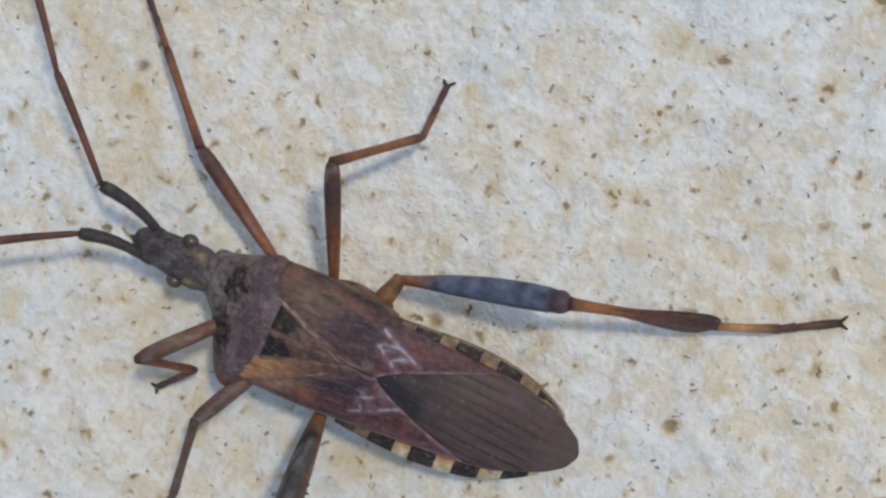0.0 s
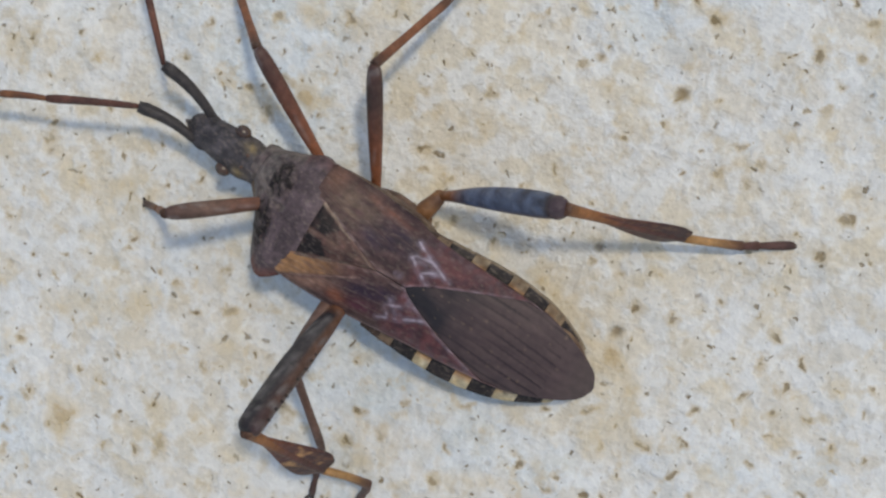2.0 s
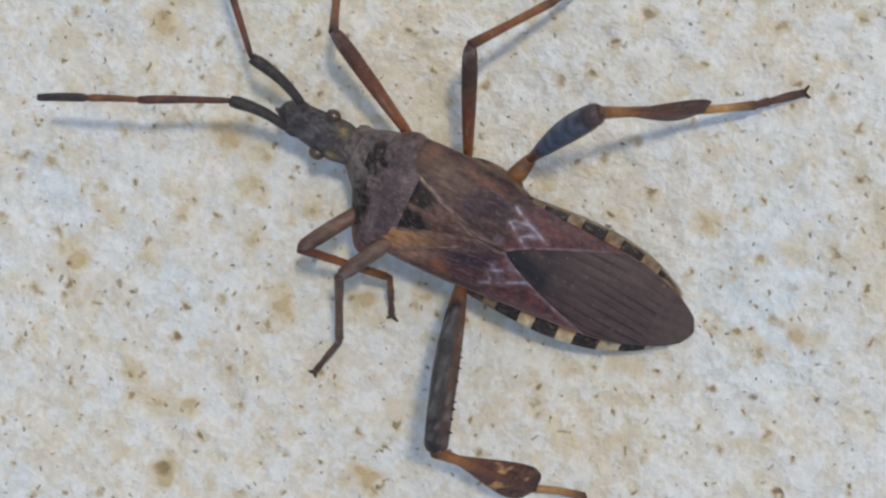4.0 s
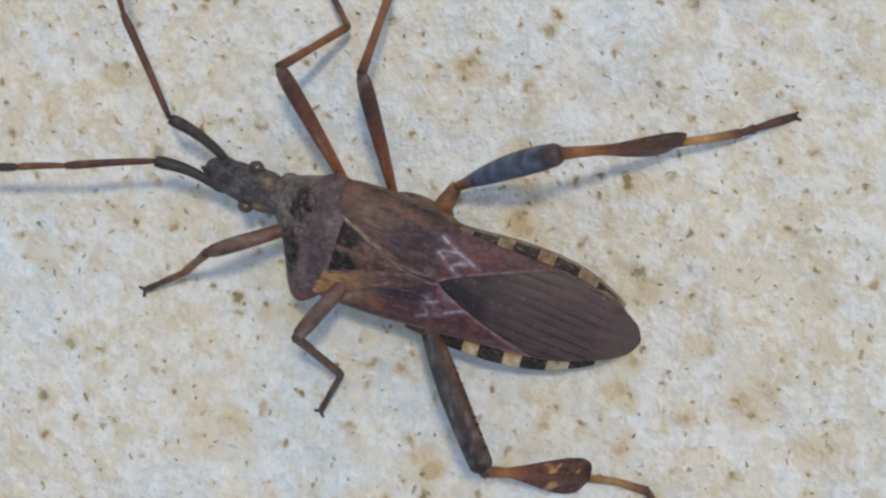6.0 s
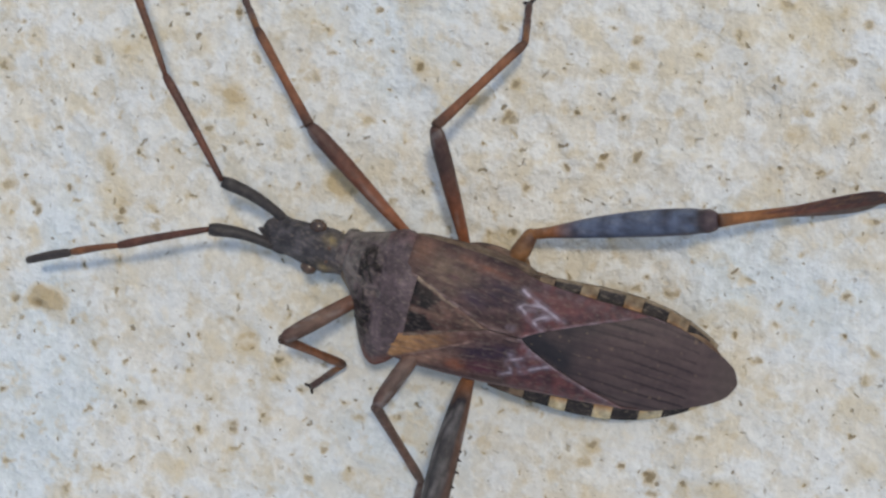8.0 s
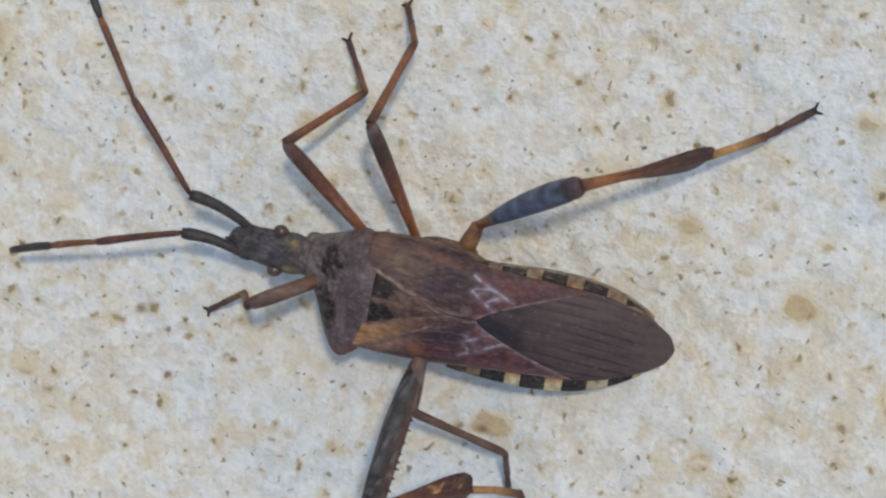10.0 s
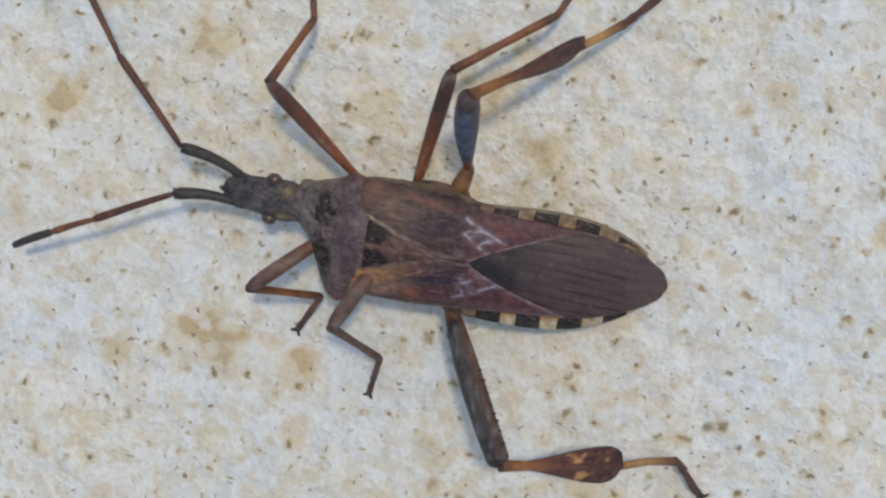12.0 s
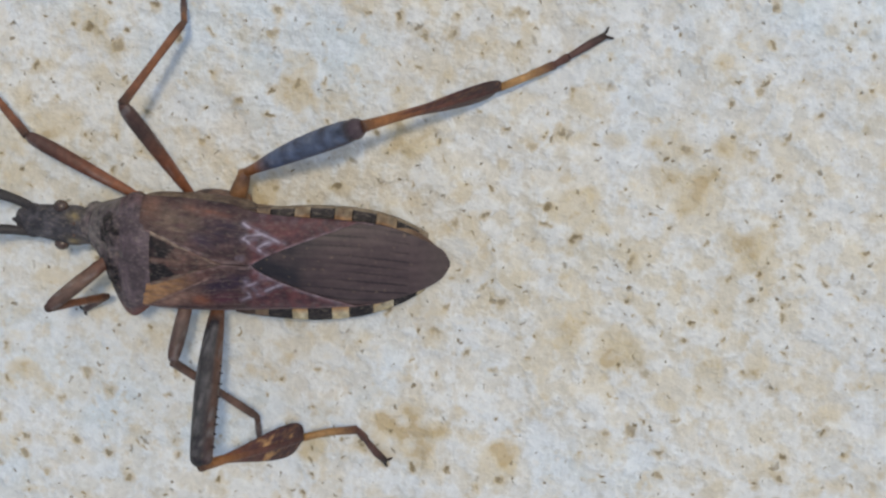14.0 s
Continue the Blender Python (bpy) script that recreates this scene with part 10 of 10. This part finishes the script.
    walk(hind_left[1], [
        (0, pose(0.000209, 0.007897, 0.007400, 5.4, 58.5, 162.7)),
        (0.06667, pose(-0.000002, 0.007848, 0.007400, 5.4, 58.5, 162.7)),
        (0.1333, pose(-0.000507, 0.007703, 0.007400, 5.4, 58.6, 162.5)),
        (0.1667, pose(-0.000755, 0.007617, 0.007400, 5.4, 58.6, 162.5)),
        (0.2333, pose(-0.001188, 0.007996, 0.006517, -2.4, 63.4, 155.5)),
        (0.3, pose(-0.001391, 0.006726, 0.007393, -5.5, 66.7, 149.9)),
        (0.4, pose(-0.002550, 0.007478, 0.005774, -2.0, 59.3, 154.7)),
        (0.5, pose(-0.003576, 0.008088, 0.004135, -0.2, 32.6, 153.5)),
        (0.6, pose(-0.002271, 0.007947, 0.006213, -0.4, 56.5, 156.2)),
        (0.7, pose(-0.000366, 0.007129, 0.008046, -1.0, 62.7, 151.7)),
        (0.8, pose(0.001569, 0.006064, 0.009451, -2.0, 66.7, 149.9)),
        (1, pose(-0.000374, 0.006273, 0.008782, 3.3, 59.9, 160.0)),
        (1.3, pose(-0.002767, 0.006121, 0.008789, 2.2, 55.5, 165.5)),
        (1.5, pose(-0.003470, 0.006245, 0.008491, -0.5, 45.8, 155.9)),
        (1.667, pose(-0.003370, 0.006855, 0.008163, -1.0, 56.0, 154.7)),
        (1.8, pose(-0.002453, 0.006638, 0.006817, -1.6, 58.6, 151.4)),
        (1.9, pose(-0.000540, 0.006358, 0.008081, -2.1, 60.4, 148.6)),
        (2, pose(0.001390, 0.006108, 0.009421, -3.0, 62.2, 145.5)),
        (2.3, pose(-0.001878, 0.006415, 0.008964, 3.5, 55.6, 164.0)),
        (2.4, pose(-0.002407, 0.007073, 0.008233, 0.6, 53.6, 163.5)),
        (2.5, pose(-0.002366, 0.007041, 0.006499, 0.0, 51.7, 163.0)),
        (2.8, pose(-0.003632, 0.006242, 0.006421, -8.4, 56.8, 133.9)),
        (2.9, pose(-0.000838, 0.006702, 0.008048, -1.2, 55.0, 138.6)),
        (3, pose(0.002290, 0.006333, 0.008473, 0.4, 53.0, 143.0)),
        (3.3, pose(0.000784, 0.006360, 0.008992, 6.5, 57.9, 161.8)),
        (3.5, pose(-0.000696, 0.006483, 0.008757, 0.6, 51.0, 164.9)),
        (3.8, pose(-0.001257, 0.006963, 0.007773, 0.0, 49.2, 167.4)),
        (4, pose(-0.001317, 0.006955, 0.008147, 0.0, 48.8, 164.7)),
        (4.1, pose(-0.002106, 0.007159, 0.007555, -2.5, 55.6, 153.9)),
        (4.2, pose(-0.002698, 0.007078, 0.006607, -8.5, 61.0, 139.2)),
        (4.333, pose(-0.001226, 0.006856, 0.007775, 0.3, 60.1, 149.7)),
        (4.5, pose(0.000784, 0.006360, 0.008992, 4.2, 57.9, 161.8)),
        (4.8, pose(-0.000793, 0.006569, 0.008603, 0.4, 50.7, 165.3)),
        (5.1, pose(-0.001287, 0.006960, 0.007961, 0.0, 49.0, 166.1)),
        (5.4, pose(-0.002023, 0.006092, 0.007969, 1.0, 53.9, 172.0)),
        (5.7, pose(-0.002163, 0.005304, 0.007878, 0.3, 54.3, 172.3)),
        (5.867, pose(-0.003333, 0.005525, 0.006845, 0.1, 54.6, 172.7)),
        (6, pose(-0.004117, 0.005642, 0.006013, 0.1, 54.8, 173.0)),
        (6.133, pose(-0.002658, 0.006020, 0.007279, -0.4, 56.4, 171.2)),
        (6.3, pose(-0.000745, 0.006494, 0.008907, -1.0, 58.2, 168.8)),
        (6.5, pose(-0.001941, 0.006474, 0.007995, 0.3, 53.8, 171.8)),
        (6.8, pose(-0.002163, 0.005304, 0.007878, 0.2, 54.3, 172.3)),
        (7, pose(-0.003660, 0.005228, 0.006769, 0.1, 54.6, 172.7)),
        (7.3, pose(-0.004478, 0.006000, 0.005188, 0.2, 50.2, 173.7)),
        (7.4, pose(-0.003325, 0.005634, 0.007031, 0.0, 54.3, 173.7)),
        (7.5, pose(-0.001769, 0.004970, 0.008242, 0.0, 55.4, 173.7)),
        (7.567, pose(-0.001179, 0.006830, 0.007447, 0.0, 42.4, 176.3)),
        (7.667, pose(0.000113, 0.007875, 0.007400, 5.4, 58.5, 162.7)),
        (7.733, pose(0.000959, 0.008022, 0.007400, 5.4, 58.4, 162.8)),
        (7.8, pose(0.001614, 0.008068, 0.007400, 5.4, 58.4, 162.8)),
        (8, pose(0.000920, 0.008017, 0.007400, 5.4, 58.4, 162.8)),
        (8.2, pose(0.000382, 0.007933, 0.007400, 5.4, 58.5, 162.8)),
        (8.3, pose(-0.001432, 0.007333, 0.007400, 5.4, 58.6, 162.5)),
        (8.4, pose(-0.003186, 0.006166, 0.007400, 5.4, 58.6, 162.5)),
        (8.5, pose(-0.004249, 0.005768, 0.005743, -0.8, 54.9, 173.1)),
        (8.667, pose(-0.002999, 0.005429, 0.007395, -0.1, 55.2, 173.4)),
        (8.8, pose(-0.001769, 0.004970, 0.008242, 0.0, 55.4, 173.7)),
        (8.867, pose(-0.001227, 0.006804, 0.007444, 0.0, 43.1, 176.3)),
        (8.933, pose(-0.000179, 0.008756, 0.005723, -0.0, 28.7, 178.2)),
        (9.033, pose(0.000979, 0.008024, 0.007400, 5.4, 58.4, 162.8)),
        (9.1, pose(0.001535, 0.008066, 0.007400, 5.4, 58.4, 162.8)),
        (9.2, pose(0.000634, 0.007977, 0.007400, 5.4, 58.4, 162.7)),
        (9.3, pose(-0.000236, 0.008663, 0.005946, 0.0, 32.0, 177.6)),
        (9.4, pose(-0.001373, 0.007299, 0.007903, -0.0, 49.7, 174.8)),
        (9.7, pose(-0.000286, 0.007601, 0.007997, 0.0, 49.3, 167.3)),
        (10, pose(0.001855, 0.006799, 0.008577, 3.0, 59.4, 174.7)),
        (10.3, pose(0.001611, 0.006779, 0.008848, 3.8, 59.9, -179.9)),
        (10.5, pose(-0.000436, 0.007035, 0.008377, 0.7, 54.5, 179.4)),
        (10.8, pose(-0.003106, 0.007580, 0.006658, -0.0, 39.7, 167.9)),
        (10.9, pose(-0.000431, 0.007713, 0.008076, 0.0, 49.3, 167.3)),
        (11, pose(0.002774, 0.006858, 0.008453, -0.3, 59.0, 166.5)),
        (11.3, pose(0.001393, 0.006747, 0.008604, 4.8, 59.4, 178.8)),
        (11.5, pose(0.000095, 0.007695, 0.007431, 0.9, 51.8, -175.8)),
        (11.8, pose(-0.001678, 0.008005, 0.006401, -0.0, 47.1, -176.0)),
        (12, pose(-0.002828, 0.007129, 0.006431, 0.0, 39.9, 175.3)),
        (12.13, pose(-0.003412, 0.007245, 0.005623, 0.0, 42.1, 172.2)),
        (12.3, pose(-0.003888, 0.007161, 0.004488, 0.0, 38.8, 168.0)),
        (12.4, pose(-0.001251, 0.007376, 0.007098, -0.3, 51.4, 164.1)),
        (12.5, pose(0.001866, 0.006586, 0.008627, -1.8, 57.8, 159.0)),
        (12.6, pose(0.001907, 0.008479, 0.006938, 0.0, 43.6, 163.3)),
        (12.7, pose(0.001279, 0.008052, 0.007400, 5.4, 58.4, 162.9)),
        (12.8, pose(0.000608, 0.007973, 0.007400, 5.4, 58.4, 162.8)),
        (13, pose(-0.000338, 0.007756, 0.007400, 5.4, 58.5, 162.7)),
        (13.1, pose(-0.001043, 0.007506, 0.007400, 5.4, 58.6, 162.5)),
        (13.2, pose(-0.001773, 0.007861, 0.006253, 0.0, 42.1, 168.9)),
        (13.3, pose(-0.003014, 0.006582, 0.008096, -0.0, 52.3, 168.5)),
        (13.5, pose(-0.002988, 0.007646, 0.005730, 0.0, 40.6, 165.8)),
        (13.67, pose(-0.000627, 0.007566, 0.007496, 0.3, 55.0, 167.1)),
        (13.8, pose(0.001466, 0.006986, 0.008362, 1.7, 66.5, 169.0)),
        (14, pose(0.000997, 0.007311, 0.007968, 0.2, 60.0, 167.5)),
    ])
    walk(hind_left[2], [
        (0, pose(-0.002676, 0.008796, 0.002473, -4.3, 23.4, 139.6)),
        (0.06667, pose(-0.002885, 0.008748, 0.002472, -4.3, 23.4, 139.6)),
        (0.1333, pose(-0.003377, 0.008609, 0.002466, -4.3, 23.4, 139.6)),
        (0.1667, pose(-0.003625, 0.008524, 0.002466, -4.3, 23.4, 139.6)),
        (0.2333, pose(-0.003539, 0.009068, 0.001347, -0.0, 6.3, 131.3)),
        (0.3, pose(-0.003370, 0.007872, 0.002084, 0.0, 16.5, 131.1)),
        (0.4, pose(-0.005218, 0.008738, 0.000804, 0.0, -0.9, 131.5)),
        (0.5, pose(-0.007934, 0.010261, 0.001021, -0.0, -0.4, 131.9)),
        (0.6, pose(-0.005189, 0.009233, 0.001392, -0.0, 6.7, 131.0)),
        (0.7, pose(-0.002696, 0.008386, 0.002908, 0.0, 30.3, 129.8)),
        (0.8, pose(-0.000409, 0.007210, 0.004142, -0.3, 54.4, 127.9)),
        (1, pose(-0.003096, 0.007264, 0.003780, 0.0, 47.0, 146.4)),
        (1.3, pose(-0.005934, 0.006939, 0.004023, 0.5, 53.3, 150.0)),
        (1.5, pose(-0.007148, 0.007890, 0.004347, 0.0, 58.0, 129.0)),
        (1.667, pose(-0.006292, 0.008236, 0.003371, 0.0, 28.8, 131.7)),
        (1.8, pose(-0.005100, 0.008079, 0.001885, 0.0, 13.5, 133.1)),
        (1.9, pose(-0.002976, 0.007842, 0.003054, 0.0, 33.4, 132.2)),
        (2, pose(-0.000831, 0.007633, 0.004307, -0.6, 58.2, 130.4)),
        (2.3, pose(-0.005014, 0.007312, 0.004193, 2.9, 56.4, 141.9)),
        (2.4, pose(-0.005692, 0.008047, 0.003578, 0.0, 35.7, 141.6)),
        (2.5, pose(-0.005795, 0.008090, 0.001966, 0.0, 15.1, 141.3)),
        (2.8, pose(-0.005827, 0.008526, 0.001587, -0.0, 8.9, 135.8)),
        (2.9, pose(-0.003326, 0.008894, 0.003314, 0.0, 27.4, 133.5)),
        (3, pose(-0.000484, 0.008426, 0.003854, 0.0, 45.7, 130.2)),
        (3.3, pose(-0.002135, 0.007317, 0.004096, 2.5, 54.0, 145.2)),
        (3.5, pose(-0.004207, 0.007431, 0.004265, 5.6, 59.1, 156.5)),
        (3.8, pose(-0.004941, 0.007787, 0.003397, 0.0, 38.9, 149.7)),
        (4, pose(-0.004988, 0.007956, 0.003796, -0.0, 46.3, 147.1)),
        (4.1, pose(-0.005043, 0.008597, 0.002788, -0.0, 27.6, 149.5)),
        (4.2, pose(-0.004820, 0.008912, 0.001554, 0.0, 9.0, 151.1)),
        (4.333, pose(-0.003715, 0.008308, 0.002765, 0.0, 28.9, 149.2)),
        (4.5, pose(-0.002135, 0.007317, 0.004096, -0.7, 54.0, 145.2)),
        (4.8, pose(-0.004333, 0.007496, 0.004129, 1.9, 55.2, 154.9)),
        (5.1, pose(-0.004966, 0.007872, 0.003597, 0.0, 42.5, 148.5)),
        (5.4, pose(-0.005393, 0.006568, 0.003297, -0.0, 39.3, 158.0)),
        (5.7, pose(-0.005509, 0.005754, 0.003187, 0.0, 38.4, 157.8)),
        (5.867, pose(-0.006656, 0.005950, 0.002135, 0.0, 21.9, 159.0)),
        (6, pose(-0.007421, 0.006047, 0.001287, 0.0, 8.8, 159.7)),
        (6.133, pose(-0.005822, 0.006508, 0.002466, 0.0, 28.2, 157.9)),
        (6.3, pose(-0.003730, 0.007085, 0.003992, -0.4, 52.5, 154.1)),
        (6.5, pose(-0.005323, 0.006962, 0.003333, 0.0, 39.4, 158.2)),
        (6.8, pose(-0.005509, 0.005754, 0.003187, 0.0, 38.4, 157.8)),
        (7, pose(-0.006982, 0.005653, 0.002058, 0.0, 20.3, 159.1)),
        (7.3, pose(-0.008155, 0.006406, 0.000747, 0.0, 1.3, 160.0)),
        (7.4, pose(-0.006676, 0.006003, 0.002336, 0.0, 22.9, 158.2)),
        (7.5, pose(-0.005029, 0.005329, 0.003483, 0.0, 44.5, 155.8)),
        (7.567, pose(-0.005435, 0.007108, 0.003546, 0.0, 35.3, 156.7)),
        (7.667, pose(-0.002772, 0.008773, 0.002473, -4.3, 23.4, 139.6)),
        (7.733, pose(-0.001933, 0.008915, 0.002476, -4.3, 23.4, 139.6)),
        (7.8, pose(-0.001279, 0.008961, 0.002477, -4.3, 23.4, 139.6)),
        (8, pose(-0.001970, 0.008912, 0.002475, -4.3, 23.4, 139.6)),
        (8.2, pose(-0.002505, 0.008829, 0.002473, -4.3, 23.4, 139.6)),
        (8.3, pose(-0.004302, 0.008239, 0.002466, -4.3, 23.9, 139.6)),
        (8.4, pose(-0.006055, 0.007072, 0.002466, -4.3, 25.4, 139.6)),
        (8.5, pose(-0.007546, 0.006167, 0.001013, 0.0, 4.9, 159.9)),
        (8.667, pose(-0.006276, 0.005806, 0.002648, 0.0, 27.0, 158.0)),
        (8.8, pose(-0.005029, 0.005329, 0.003483, 0.0, 44.5, 155.8)),
        (8.867, pose(-0.005439, 0.007080, 0.003496, 0.0, 35.3, 156.6)),
        (8.933, pose(-0.005248, 0.008919, 0.002950, 0.0, 25.4, 157.4)),
        (9.033, pose(-0.001911, 0.008919, 0.002475, -4.3, 23.4, 139.6)),
        (9.1, pose(-0.001357, 0.008960, 0.002476, -4.3, 23.4, 139.6)),
        (9.2, pose(-0.002254, 0.008874, 0.002474, -4.3, 23.4, 139.6)),
        (9.3, pose(-0.005135, 0.008865, 0.002885, 0.0, 28.3, 158.8)),
        (9.4, pose(-0.005094, 0.007637, 0.003493, 0.0, 41.5, 158.8)),
        (9.7, pose(-0.003961, 0.008426, 0.003613, 0.0, 41.7, 144.7)),
        (10, pose(-0.001076, 0.007071, 0.003602, 0.0, 43.1, 138.8)),
        (10.3, pose(-0.001287, 0.006776, 0.003847, 0.0, 49.4, 148.9)),
        (10.5, pose(-0.003791, 0.007072, 0.003670, 0.0, 46.0, 160.8)),
        (10.8, pose(-0.007456, 0.008511, 0.002968, 0.0, 30.9, 155.9)),
        (10.9, pose(-0.004106, 0.008538, 0.003692, 0.0, 36.1, 145.3)),
        (11, pose(-0.000121, 0.007554, 0.003499, 0.0, 40.1, 133.4)),
        (11.3, pose(-0.001549, 0.006807, 0.003630, 0.0, 44.3, 141.7)),
        (11.5, pose(-0.003470, 0.007435, 0.002889, 0.0, 30.8, 153.1)),
        (11.8, pose(-0.005606, 0.007727, 0.002170, 0.0, 19.8, 161.4)),
        (12, pose(-0.007250, 0.007496, 0.002727, 0.0, 28.4, 158.2)),
        (12.13, pose(-0.007660, 0.007830, 0.001748, -0.0, 14.6, 153.3)),
        (12.3, pose(-0.008294, 0.008098, 0.000866, -0.0, 0.5, 148.0)),
        (12.4, pose(-0.004721, 0.008363, 0.002582, 0.0, 22.7, 142.3)),
        (12.5, pose(-0.001010, 0.007690, 0.003736, 0.0, 44.7, 134.2)),
        (12.6, pose(-0.002103, 0.009682, 0.002953, 0.0, 30.4, 139.1)),
        (12.7, pose(-0.001614, 0.008943, 0.002476, -4.3, 23.4, 139.6)),
        (12.8, pose(-0.002282, 0.008866, 0.002474, -4.3, 23.4, 139.6)),
        (13, pose(-0.003218, 0.008655, 0.002470, -4.3, 23.4, 139.6)),
        (13.1, pose(-0.003912, 0.008412, 0.002466, -4.3, 23.9, 139.6)),
        (13.2, pose(-0.005982, 0.008683, 0.002378, -0.0, 22.8, 154.8)),
        (13.3, pose(-0.006477, 0.007286, 0.003522, 0.0, 42.4, 156.7)),
        (13.5, pose(-0.007240, 0.008723, 0.001966, 0.0, 15.3, 155.5)),
        (13.67, pose(-0.003855, 0.008307, 0.002760, 0.0, 25.4, 150.2)),
        (13.8, pose(-0.000799, 0.007425, 0.003063, 0.0, 33.2, 145.4)),
        (14, pose(-0.001824, 0.007935, 0.002962, 0.0, 31.3, 152.4)),
    ])


motions()
